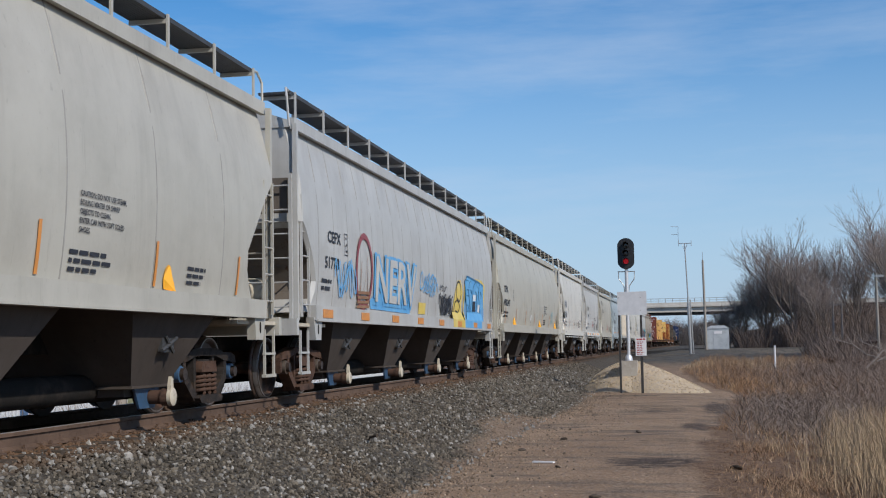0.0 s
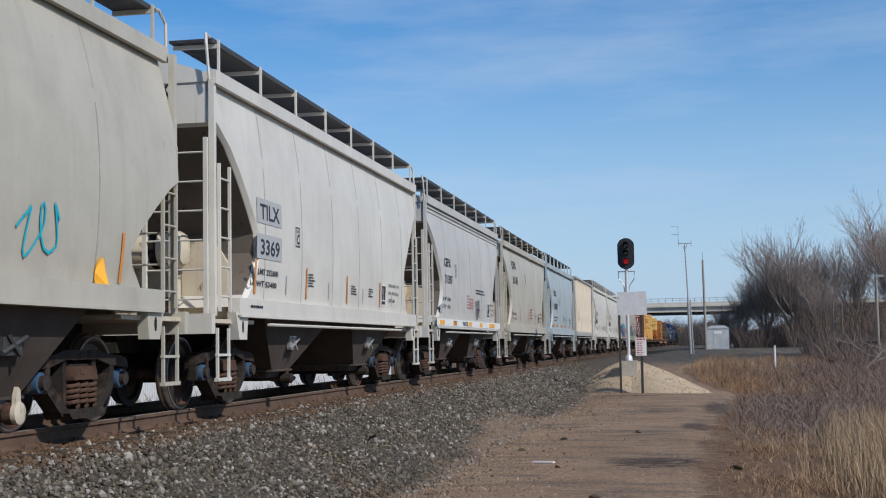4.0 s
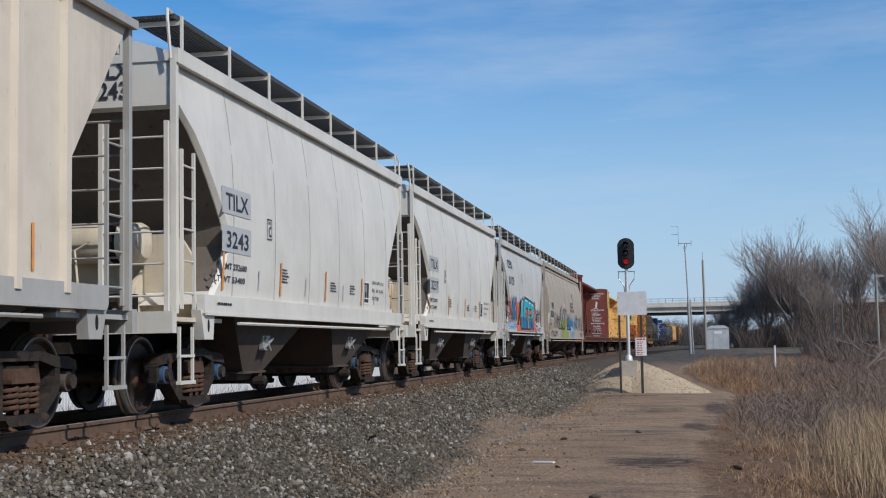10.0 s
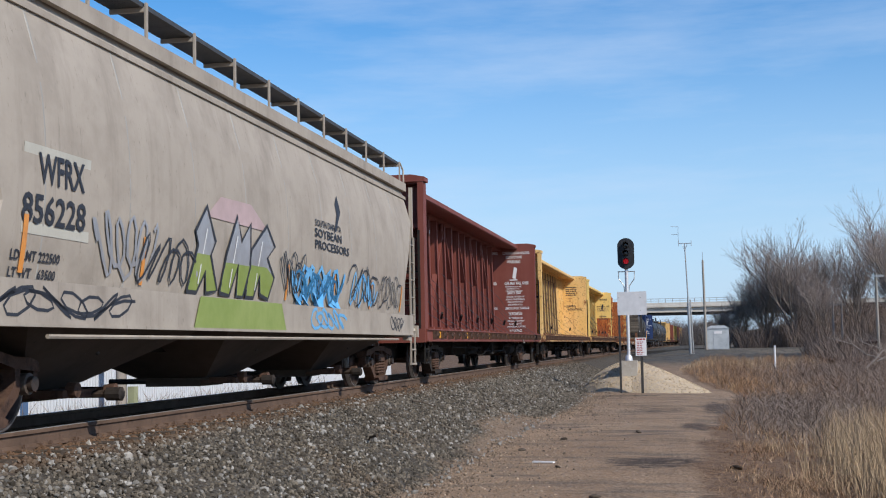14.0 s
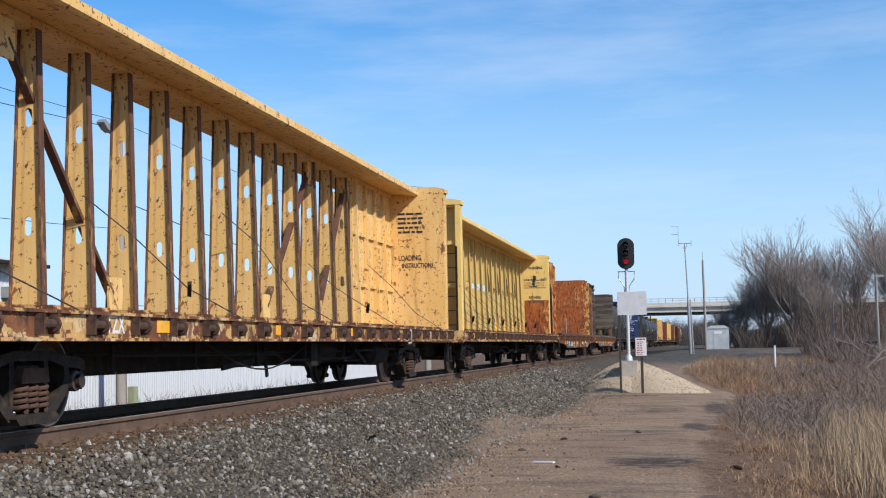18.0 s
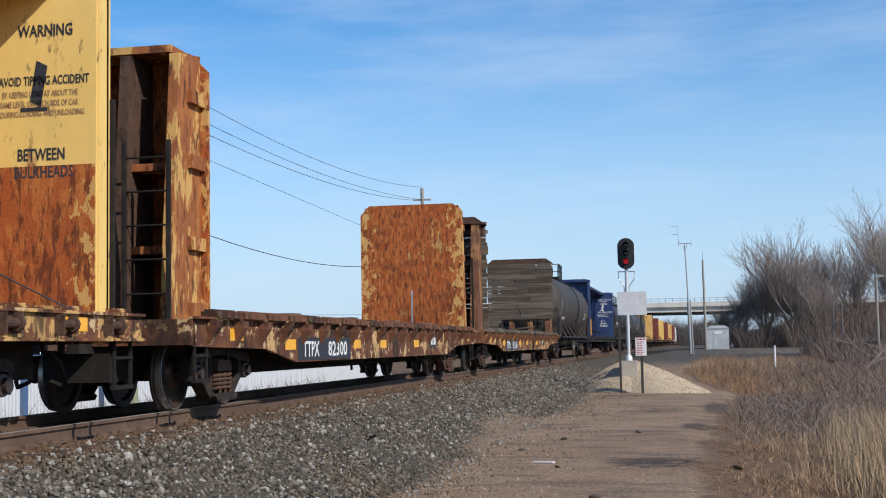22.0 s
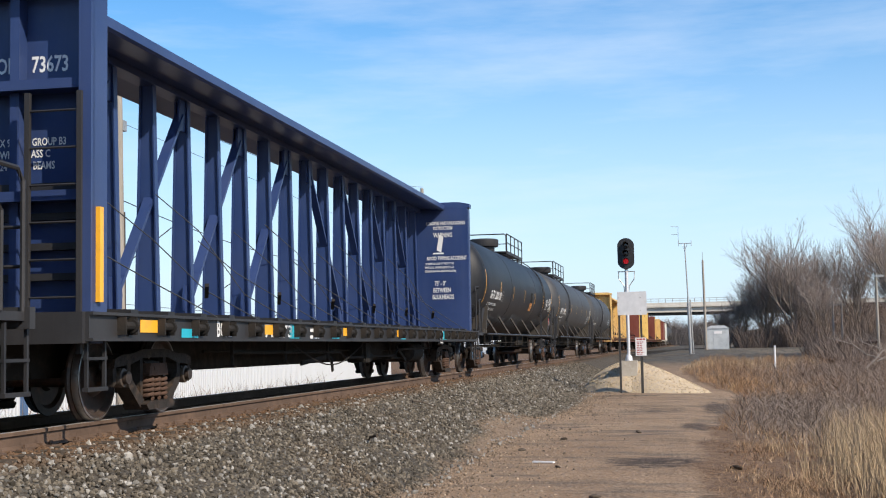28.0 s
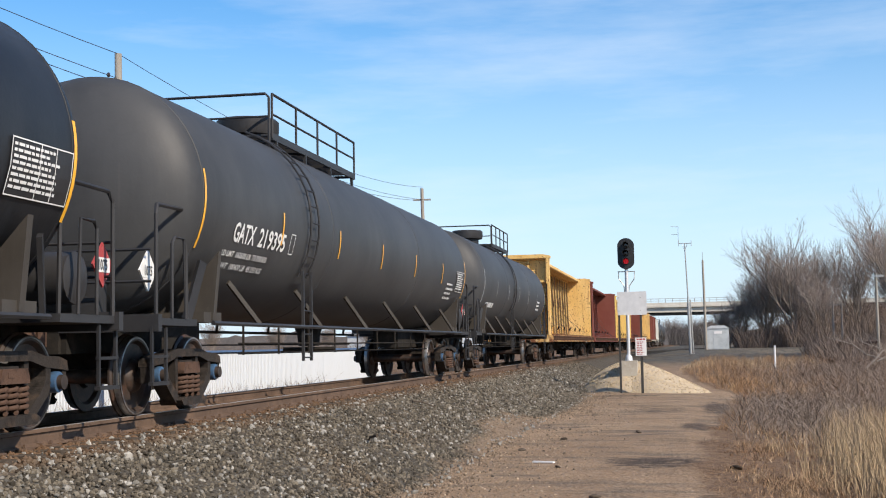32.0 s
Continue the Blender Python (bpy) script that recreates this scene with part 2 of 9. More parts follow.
LEMON = surface("yellow_spray_paint", (0.62, 0.46, 0.07), 0.5, 0.0, [((0.7, 0.56, 0.2), 2.0, 0.4, 0.7, 0.7)])
GREENP = surface("green_spray_paint", (0.20, 0.26, 0.05), 0.5, 0.0, [((0.3, 0.34, 0.1), 2.0, 0.4, 0.7, 0.7)])
SILVERP = surface("silver_spray_paint", (0.28, 0.28, 0.29), 0.4, 0.2, [((0.4, 0.4, 0.42), 2.0, 0.4, 0.7, 0.7)])
PINKP = surface("pink_spray_haze", (0.38, 0.28, 0.265), 0.6, 0.0, [((0.5, 0.36, 0.36), 2.0, 0.4, 0.7, 0.7)])
MAROON = surface("maroon_spray_paint", (0.22, 0.05, 0.06), 0.6, 0.0, [((0.3, 0.1, 0.1), 2.0, 0.4, 0.7, 0.7)])
BROWNP = surface("brown_spray_paint", (0.24, 0.12, 0.06), 0.6, 0.0, [((0.33, 0.2, 0.12), 2.0, 0.4, 0.7, 0.7)])
PLANK = surface("weathered_plank", (0.085, 0.068, 0.052), 0.9, 0.0, [((0.165, 0.135, 0.102), 3.0, 0.42, 0.62, 0.9, (0.15, 1, 3.0)), ((0.035, 0.03, 0.026), 6.0, 0.55, 0.7, 0.8, (0.12, 1, 4.0))], (40, 0.35), bodies=0.28, gloss=0.15)
# the place
RAIL_TOP = surface("polished_rail_head", (0.40, 0.37, 0.34), 0.45, 0.35, [((0.2, 0.14, 0.1), 3.0, 0.5, 0.7, 0.6)])
RAIL_SIDE = surface("rusted_rail_web", (0.10, 0.066, 0.047), 0.85, 0.0, [((0.15, 0.097, 0.068), 2.0, 0.45, 0.65, 0.8), ((0.05, 0.03, 0.02), 8.0, 0.55, 0.7, 0.7)], (30, 0.2), gloss=0.2)
TIE = surface("creosoted_tie", (0.07, 0.055, 0.043), 0.9, 0.0, [((0.15, 0.12, 0.09), 4.0, 0.5, 0.7, 0.8, (0.3, 3, 3))], (30, 0.4), gloss=0.1)
STONE = surface("ballast_stone", (0.096, 0.081, 0.061), 0.85, 0.0, [((0.155, 0.137, 0.111), 3.0, 0.45, 0.7, 0.6), ((0.15, 0.10, 0.06), 0.5, 0.58, 0.75, 0.4)], None, island=0.7, gloss=0.2)
PALE_STONE = surface("pale_limestone", (0.21, 0.195, 0.17), 0.85, 0.0, [((0.36, 0.34, 0.31), 4.0, 0.45, 0.7, 0.6)], None, island=0.4, gloss=0.2)
CONCRETE = surface("weathered_concrete", (0.40, 0.36, 0.30), 0.85, 0.0, [((0.27, 0.24, 0.20), 2.0, 0.45, 0.7, 0.7), ((0.5, 0.47, 0.42), 9.0, 0.5, 0.7, 0.4)], (25, 0.2))
BRIDGE_C = surface("pale_bridge_concrete", (0.52, 0.49, 0.43), 0.85, 0.0, [((0.36, 0.33, 0.29), 0.35, 0.45, 0.7, 0.6, (1, 1, 0.4)), ((0.6, 0.57, 0.51), 2.0, 0.5, 0.7, 0.4)], (8, 0.1))
BRIDGE_D = surface("dark_bridge_girder", (0.06, 0.055, 0.05), 0.8, 0.0, [((0.1, 0.09, 0.08), 0.6, 0.45, 0.7, 0.6)])
SIDING = surface("white_corrugated_steel", (0.52, 0.55, 0.58), 0.45, 0.0, [((0.5, 0.52, 0.54), 0.8, 0.45, 0.7, 0.5), ((0.42, 0.38, 0.33), 3.0, 0.6, 0.8, 0.35, (1, 1, 0.2))], None)
TRIM_BLUE = surface("blue_trim_steel", (0.07, 0.13, 0.25), 0.5, 0.0, [((0.1, 0.17, 0.28), 1.0, 0.4, 0.7, 0.5)])
ROOF_W = surface("pale_metal_roof", (0.55, 0.58, 0.62), 0.4, 0.0, [((0.45, 0.47, 0.5), 0.8, 0.45, 0.7, 0.5)])
POLE = surface("weathered_utility_pole", (0.30, 0.27, 0.23), 0.9, 0.0, [((0.20, 0.175, 0.145), 3.0, 0.42, 0.65, 0.8, (3, 3, 0.15)), ((0.36, 0.33, 0.29), 9.0, 0.55, 0.7, 0.6, (3, 3, 0.2))], (30, 0.2))
WIRE = surface("black_overhead_wire", (0.05, 0.05, 0.06), 0.6, 0.0, [((0.09, 0.09, 0.1), 1.0, 0.4, 0.6, 0.5)])
SIG_BLACK = surface("matt_black_signal_paint", (0.012, 0.012, 0.013), 0.55, 0.0, [((0.03, 0.03, 0.03), 6.0, 0.5, 0.7, 0.6)])
SIG_SILVER = surface("aluminium_mast_paint", (0.60, 0.61, 0.62), 0.45, 0.3, [((0.45, 0.45, 0.45), 5.0, 0.5, 0.7, 0.5)])
PANEL = surface("grey_panel_back", (0.60, 0.60, 0.60), 0.55, 0.0, [((0.42, 0.43, 0.44), 2.5, 0.4, 0.7, 0.6)])
SIGN_W = surface("white_sign_face", (0.72, 0.70, 0.69), 0.5, 0.0, [((0.62, 0.6, 0.58), 6.0, 0.5, 0.7, 0.5)])
POST_D = surface("dark_steel_post", (0.045, 0.042, 0.04), 0.7, 0.3, [((0.09, 0.07, 0.05), 5.0, 0.5, 0.7, 0.5)])
BOX_ALU = surface("weathered_aluminium_cabinet", (0.50, 0.52, 0.52), 0.5, 0.2, [((0.33, 0.35, 0.36), 1.2, 0.45, 0.7, 0.6)])
LENS_OFF = surface("dark_signal_lens", (0.03, 0.022, 0.02), 0.15, 0.0, [((0.05, 0.03, 0.025), 9.0, 0.4, 0.6, 0.5)])
BARK = surface("grey_brown_bark", (0.25, 0.213, 0.185), 0.95, 0.0, [((0.23, 0.20, 0.175), 2.0, 0.45, 0.7, 0.7, (3, 3, 0.5)), ((0.05, 0.04, 0.035), 6.0, 0.5, 0.7, 0.6)], None, island=0.2, gloss=0.1)
TWIG = surface("bare_twigs", (0.29, 0.235, 0.205), 0.95, 0.0, [((0.21, 0.168, 0.142), 0.5, 0.45, 0.7, 0.7)], None, island=0.3, gloss=0.1)
BRUSH = surface("brown_brush_stems", (0.16, 0.122, 0.10), 0.95, 0.0, [((0.22, 0.175, 0.145), 0.6, 0.45, 0.7, 0.7)], None, island=0.35, gloss=0.1)
GRASS = surface("dry_straw_grass", (0.37, 0.26, 0.155), 0.9, 0.0, [((0.27, 0.16, 0.09), 0.45, 0.45, 0.62, 0.8), ((0.54, 0.43, 0.29), 0.5, 0.52, 0.64, 0.8)], None, island=0.55)
STRAW = surface("pale_straw", (0.38, 0.28, 0.17), 0.9, 0.0, [((0.26, 0.17, 0.095), 0.8, 0.48, 0.66, 0.7)], None, island=0.5)
GREYWEED = surface("grey_dead_weeds", (0.155, 0.116, 0.09), 0.9, 0.0, [((0.215, 0.175, 0.15), 0.8, 0.45, 0.7, 0.7)], None, island=0.55)
RUSTGRASS = surface("rust_brown_grass", (0.30, 0.175, 0.085), 0.9, 0.0, [((0.20, 0.105, 0.055), 0.5, 0.42, 0.62, 0.8), ((0.42, 0.29, 0.16), 0.7, 0.52, 0.66, 0.8)], None, island=0.5)
SCRUB = surface("dark_thicket", (0.05, 0.032, 0.025), 0.95, 0.0, [((0.095, 0.065, 0.052), 0.5, 0.45, 0.7, 0.7)], None, island=0.3, gloss=0.1)


def glow(name, color, strength):
    m, t, b = tree_of(name)
    b.inputs["Base Color"].default_value = (*color, 1)
    b.inputs["Emission Color"].default_value = (*color, 1)
    b.inputs["Emission Strength"].default_value = strength
    return m


RED_LENS = glow("lit_red_lens", (0.7, 0.015, 0.025), 0.3)

LITTER = surface("rust_brown_dead_grass", (0.23, 0.135, 0.075), 0.95, 0.0, [((0.36, 0.25, 0.15), 0.6, 0.45, 0.65, 0.8), ((0.11, 0.062, 0.04), 1.3, 0.5, 0.7, 0.8)], None, island=0.6)
WOODS = surface("far_bare_woods", (0.085, 0.076, 0.073), 1.0, 0.0, [((0.12, 0.106, 0.10), 0.25, 0.4, 0.65, 0.8, (1, 1, 0.3)), ((0.07, 0.06, 0.055), 0.8, 0.5, 0.7, 0.7, (1, 1, 0.2))], None)

FADED = surface("faded_brown_stencil", (0.30, 0.18, 0.09), 0.7, 0.0, [((0.45, 0.29, 0.12), 9.0, 0.45, 0.65, 0.8)])
SEAM = surface("soiled_weld_seam", (0.27, 0.255, 0.225), 0.6, 0.0, [((0.36, 0.345, 0.31), 3.0, 0.4, 0.7, 0.7)])
EDGE_RUST = surface("worn_rusty_flange", (0.12, 0.052, 0.028), 0.8, 0.0, [((0.42, 0.24, 0.08), 3.0, 0.56, 0.62, 0.8, (1, 1, 0.4)), ((0.06, 0.03, 0.02), 8.0, 0.5, 0.62, 0.8, (1, 1, 0.4))], (30, 0.2))
EDGE_YEL = surface("worn_yellow_flange", (0.58, 0.38, 0.11), 0.7, 0.0, [((0.17, 0.075, 0.035), 4.0, 0.54, 0.60, 0.9, (1, 1, 0.4))], (30, 0.2))
BIN = surface("dark_rusted_steel_bin", (0.035, 0.022, 0.018), 0.85, 0.0, [((0.075, 0.045, 0.032), 1.2, 0.45, 0.65, 0.8), ((0.015, 0.01, 0.01), 3.0, 0.5, 0.7, 0.7)], (20, 0.3), gloss=0.1)


def flaked_edges(m, half):
    """Yellow paint that has held along the two upright edges of a rusted sheet."""
    t = m.node_tree
    bsdf = t.nodes["Principled BSDF"]
    old = bsdf.inputs["Base Color"].links[0].from_socket
    tc = t.nodes.new("ShaderNodeTexCoord")
    sep = t.nodes.new("ShaderNodeSeparateXYZ")
    t.links.new(tc.outputs["Object"], sep.inputs[0])
    ab = t.nodes.new("ShaderNodeMath")
    ab.operation = "ABSOLUTE"
    t.links.new(sep.outputs["X"], ab.inputs[0])
    ad = t.nodes.new("ShaderNodeMath")
    ad.operation = "MULTIPLY_ADD"
    ad.inputs[1].default_value = 0.95
    t.links.new(noise_mask(t, tc.outputs["Object"], 8.0, 0.32, 0.68, (1, 1, 0.6), 8.0, 9), ad.inputs[0])
    t.links.new(ab.outputs[0], ad.inputs[2])
    r = t.nodes.new("ShaderNodeMapRange")
    r.inputs["From Min"].default_value, r.inputs["From Max"].default_value, r.inputs["To Max"].default_value = half + 0.50, half + 0.53, 0.85
    t.links.new(ad.outputs[0], r.inputs["Value"])
    t.links.new(blend(t, r.outputs[0], old, (0.56, 0.34, 0.11)), bsdf.inputs["Base Color"])


flaked_edges(RUSTY, 1.24)


# ---- mesh tools ----
class Geo:
    """Collects the faces of one mesh."""

    def __init__(self):
        self.v, self.f = [], []

    def box(self, x0, y0, z0, x1, y1, z1):
        n = len(self.v)
        self.v += [(x, y, z) for z in (z0, z1) for y in (y0, y1) for x in (x0, x1)]
        self.f += [tuple(n + i for i in q) for q in ((0, 2, 3, 1), (4, 5, 7, 6), (0, 1, 5, 4), (2, 6, 7, 3), (0, 4, 6, 2), (1, 3, 7, 5))]
        return self

    def bar(self, p, q, w, h, up=(0, 0, 1), w2=None, h2=None):
        """A straight bar from p to q, w wide and h high, which may taper."""
        p, q = Vector(p), Vector(q)
        d = (q - p).normalized()
        side = d.cross(Vector(up))
        if side.length < 1e-4:
            side = d.cross(Vector((0, 1, 0)))
        side.normalize()
        top = side.cross(d)
        n = len(self.v)
        for at, a, b in ((p, w, h), (q, w2 or w, h2 or h)):
            for i, j in ((-1, -1), (1, -1), (1, 1), (-1, 1)):
                self.v.append(tuple(at + side * (a / 2 * i) + top * (b / 2 * j)))
        self.f += [tuple(n + i for i in c) for c in ((0, 1, 2, 3), (7, 6, 5, 4), (0, 4, 5, 1), (1, 5, 6, 2), (2, 6, 7, 3), (3, 7, 4, 0))]
        return self

    def tube(self, path, r, n=6, r2=None):
        """A round tube along a path of points."""
        path = [Vector(p) for p in path]
        k = len(self.v)
        m = len(path)
        for i, p in enumerate(path):
            d = (path[min(i + 1, m - 1)] - path[max(i - 1, 0)]).normalized()
            a = d.orthogonal().normalized() if abs(d.z) > 0.95 else d.cross(Vector((0, 0, 1))).normalized()
            b = d.cross(a)
            rr = r if r2 is None else r + (r2 - r) * i / max(1, m - 1)
            for j in range(n):
                an = 2 * math.pi * j / n
                self.v.append(tuple(p + a * (rr * math.cos(an)) + b * (rr * math.sin(an))))
        for i in range(m - 1):
            for j in range(n):
                self.f.append((k + i * n + j, k + i * n + (j + 1) % n, k + (i + 1) * n + (j + 1) % n, k + (i + 1) * n + j))
        self.f += [tuple(k + j for j in reversed(range(n))), tuple(k + (m - 1) * n + j for j in range(n))]
        return self

    def prism(self, outline, a, b, axis="x"):
        """A flat outline pushed from a to b along an axis; the outline is given in the two other axes."""
        k, n = len(self.v), len(outline)
        for c in (a, b):
            for p, q in outline:
                self.v.append({"x": (c, p, q), "y": (p, c, q), "z": (p, q, c)}[axis])
        self.f += [tuple(k + i for i in reversed(range(n))), tuple(k + n + i for i in range(n))]
        self.f += [(k + i, k + (i + 1) % n, k + n + (i + 1) % n, k + n + i) for i in range(n)]
        return self

    def loft(self, rings, closed=True, caps=True):
        """Faces between rings of equally many points."""
        k, n = len(self.v), len(rings[0])
        for ring in rings:
            self.v += [tuple(p) for p in ring]
        for i in range(len(rings) - 1):
            for j in range(n if closed else n - 1):
                self.f.append((k + i * n + j, k + i * n + (j + 1) % n, k + (i + 1) * n + (j + 1) % n, k + (i + 1) * n + j))
        if caps and closed:
            self.f += [tuple(k + j for j in reversed(range(n))), tuple(k + (len(rings) - 1) * n + j for j in range(n))]
        return self

    def weld(self):
        """Joins points that lie at one place."""
        first, to, keep = {}, [], []
        for p in self.v:
            k = (round(p[0], 5), round(p[1], 5), round(p[2], 5))
            if k not in first:
                first[k] = len(keep)
                keep.append(p)
            to.append(first[k])
        self.v, self.f = keep, [tuple(to[i] for i in f) for f in self.f]
        return self

    def lathe(self, profile, axis="x", n=24, at=(0, 0, 0)):
        """Turns (along, radius) points about an axis."""
        rings = []
        for a, r in profile:
            ring = []
            for j in range(n):
                c, s = r * math.cos(2 * math.pi * j / n), r * math.sin(2 * math.pi * j / n)
                p = {"x": (a, c, s), "y": (c, a, s), "z": (c, s, a)}[axis]
                ring.append((p[0] + at[0], p[1] + at[1], p[2] + at[2]))
            rings.append(ring)
        return self.loft(rings)


def part(name, geo, material, parent=None, label="", smooth=0):
    me = bpy.data.meshes.new(name)
    me.from_pydata(geo.v, [], geo.f)
    bm = bmesh.new()
    bm.from_mesh(me)
    bmesh.ops.recalc_face_normals(bm, faces=bm.faces)
    bm.to_mesh(me)
    bm.free()
    if smooth:
        me.shade_smooth()
        me.set_sharp_from_angle(angle=radians(smooth))
    me.materials.append(material)
    ob = new(name, me)
    if parent is not None:
        ob.parent = parent
    return tagged(ob, label)


def again(ob, parent, at=(0, 0, 0), turn=0):
    """Another piece on the same mesh, under the parent."""
    o = new(ob.name.split(".")[0], ob.data)
    o.parent = parent
    o.matrix_basis = Matrix.Translation(at) @ Matrix.Rotation(radians(turn), 4, "Z")
    return o


def stuff(name, verts, faces, material, label="", category="", kind="stuff"):
    """One large mesh out of arrays."""
    me = bpy.data.meshes.new(name)
    me.from_pydata(verts.tolist() if hasattr(verts, "tolist") else verts, [], faces.tolist() if hasattr(faces, "tolist") else faces)
    me.materials.append(material)
    return tagged(new(name, me), label, category, kind=kind)


def bend(y):
    return 0.5 * BEND * max(y - BEND_FROM, 0) ** 2


LETTERS = {}


def letter_mesh(text, size, space=1.0):
    """The flat outline mesh of a word in the built-in font: points and faces, its left foot at the origin."""
    key = (text, space)
    if key not in LETTERS:
        cu = bpy.data.curves.new("lettering", "FONT")
        cu.body, cu.size, cu.resolution_u, cu.space_character, cu.offset = text, 1.0, 2, space, 0.02
        ob = bpy.data.objects.new("lettering", cu)
        me = ob.to_mesh()
        LETTERS[key] = ([tuple(v.co) for v in me.vertices], [tuple(p.vertices) for p in me.polygons])
        ob.to_mesh_clear()
        bpy.data.objects.remove(ob)
        bpy.data.curves.remove(cu)
    v, f = LETTERS[key]
    return [(x * size, y * size) for x, y, z in v], f


def lay(name, flat, faces, material, parent, put, label=""):
    """Lays a flat drawing on a surface: put(u, v) gives the place of each point."""
    me = bpy.data.meshes.new(name)
    me.from_pydata([put(u, v) for u, v in flat], [], faces)
    me.materials.append(material)
    ob = new(name, me)
    ob.parent = parent
    return tagged(ob, label)


def write(text, size, material, parent, put, narrow=0.8, label="", width=None):
    v, f = letter_mesh(text, size)
    if width:
        narrow = width / max(x for x, y in v)
    return tagged(lay("lettering", [(x * narrow, y) for x, y in v], f, material, parent, put, label), kind="stuff")


def flat_poly(pts):
    """A filled outline."""
    return pts, [tuple(range(len(pts)))]


def flat_boxes(rects, rows=1):
    """Rectangles (u0, v0, u1, v1), each cut into rows."""
    v, f = [], []
    for u0, v0, u1, v1 in rects:
        for i in range(rows):
            a, b = v0 + (v1 - v0) * i / rows, v0 + (v1 - v0) * (i + 1) / rows
            n = len(v)
            v += [(u0, a), (u1, a), (u1, b), (u0, b)]
            f.append((n, n + 1, n + 2, n + 3))
    return v, f


def text_bars(u, v, w, lines, h, gap=1.8, seed=1):
    """Lines of small writing that cannot be read, as broken bars."""
    rnd = random.Random(seed)
    rects = []
    for i in range(lines):
        x, end = u, u + w * rnd.uniform(0.6, 1.0)
        while x < end:
            ln = min(h * rnd.uniform(1.5, 5), end - x)
            rects.append((x, v - i * h * gap, x + ln, v - i * h * gap + h))
            x += ln + h * 0.7
    return flat_boxes(rects)


def stroke(path, w):
    """A brush line as a flat ribbon."""
    v, f = [], []
    for i, (x, y) in enumerate(path):
        x0, y0 = path[max(i - 1, 0)]
        x1, y1 = path[min(i + 1, len(path) - 1)]
        d = math.hypot(x1 - x0, y1 - y0) or 1
        nx, ny = -(y1 - y0) / d * w / 2, (x1 - x0) / d * w / 2
        v += [(x + nx, y + ny), (x - nx, y - ny)]
    for i in range(len(path) - 1):
        f.append((2 * i, 2 * i + 1, 2 * i + 3, 2 * i + 2))
    return v, f


def scrawl(u, v, w, h, seed, turns=6, lw=0.035):
    """A looping sprayed tag of no readable letters, within a rectangle."""
    rnd = random.Random(seed)
    pts = []
    n = turns * 9
    ph, k = rnd.uniform(0, 6), rnd.uniform(0.8, 1.4)
    for i in range(n + 1):
        s = i / n
        pts.append((u + w * (s + 0.13 * math.sin(s * turns * 6.28 + ph)), v + h * (0.5 + 0.45 * math.sin(s * turns * 6.28 * k) * (0.5 + 0.5 * abs(math.sin(s * 9 + ph))))))
    return stroke(pts, lw)


# ---- ground ----
def lie(x, y):
    """Height of the bare ground."""
    rise = min(max((y - 75) / 80, 0), 1)
    rise = rise * rise * (3 - 2 * rise)
    z = GROUND + 0.72 * rise
    if x < -9:
        z = GROUND - 0.35 * min(1, (-9 - x) / 4) + 0.5 * rise
    if x > 0:
        z -= 0.12 * min(1, x / 2) * (1 - rise)
    return z + 0.035 * noise.noise(Vector((x * 0.35, y * 0.35, 1.0))) + 0.012 * noise.noise(Vector((x * 1.7, y * 1.7, 4.0)))


def along(y, knots):
    """A value that runs smoothly through (y, value) knots."""
    if y <= knots[0][0]:
        return knots[0][1]
    for (a, va), (b, vb) in zip(knots, knots[1:]):
        if y <= b:
            k = (y - a) / (b - a)
            return va + (vb - va) * k * k * (3 - 2 * k)
    return knots[-1][1]


def toe(y):
    """Where the crushed stone ends beside the path."""
    return along(y, ((14, -3.15), (19, -3.25), (22.5, -3.55), (26, -3.95), (27.8, -3.8), (30.5, -3.05), (36, -2.9), (42, -3.15), (60, -3.2), (90, -3.2))) + 0.22 * noise.noise(Vector((0, y * 0.8, 5.0)))


def edge_x(y):
    """Where the grass begins beside the path."""
    return along(y, ((13, 0.35), (17, 0.1), (21, 0.2), (26, 0.45), (29, 0.65), (36, 1.15), (42, 1.55), (45, 1.6), (50, 0.9), (58, 0.35), (72, -0.2), (90, 0.2))) + 0.22 * noise.noise(Vector((3, y * 0.7, 9.0))) + 0.15 * noise.noise(Vector((5, y * 1.9, 2.0)))


DAMP = ((-0.45, 18.5, 0.75, 0.9, 1.0), (0.2, 26.5, 0.42, 1.3, 1.0), (0.85, 34.5, 0.5, 3.2, 1.0), (-0.7, 33, 0.7, 2.6, 0.55), (-2.1, 41.8, 1.6, 0.8, 0.7), (1.0, 14.7, 1.0, 1.0, 0.8), (-0.3, 22.5, 0.6, 0.7, 0.5), (-2.2, 31, 0.5, 1.2, 0.45), (0.7, 20.5, 0.7, 1.8, 0.5), (1.4, 30, 0.9, 2.5, 0.6))


def cover(x, y):
    """How much crushed stone, dead litter and dark damp soil lies at a place."""
    stone = min(1, max(0, (toe(y) - x) / 0.5 + 0.5)) * (x > -12)
    litter = min(1, max(0, (x - edge_x(y)) / 0.35 + 0.5)) if y < (84 if x < 2.5 else 104) else 0.0
    damp = 0.0
    for px, py, rx, ry, k in DAMP:
        d = ((x - px) / rx) ** 2 + ((y - py) / ry) ** 2
        damp = max(damp, k * math.exp(-d * d * 0.8))
    return stone, litter, damp, 1.0


def cover_layer(ob):
    me = ob.data
    at = me.color_attributes.new("cover", "FLOAT_COLOR", "POINT")
    at.data.foreach_set("color", [c for v in me.vertices for c in cover(v.co.x, v.co.y)])
    return ob


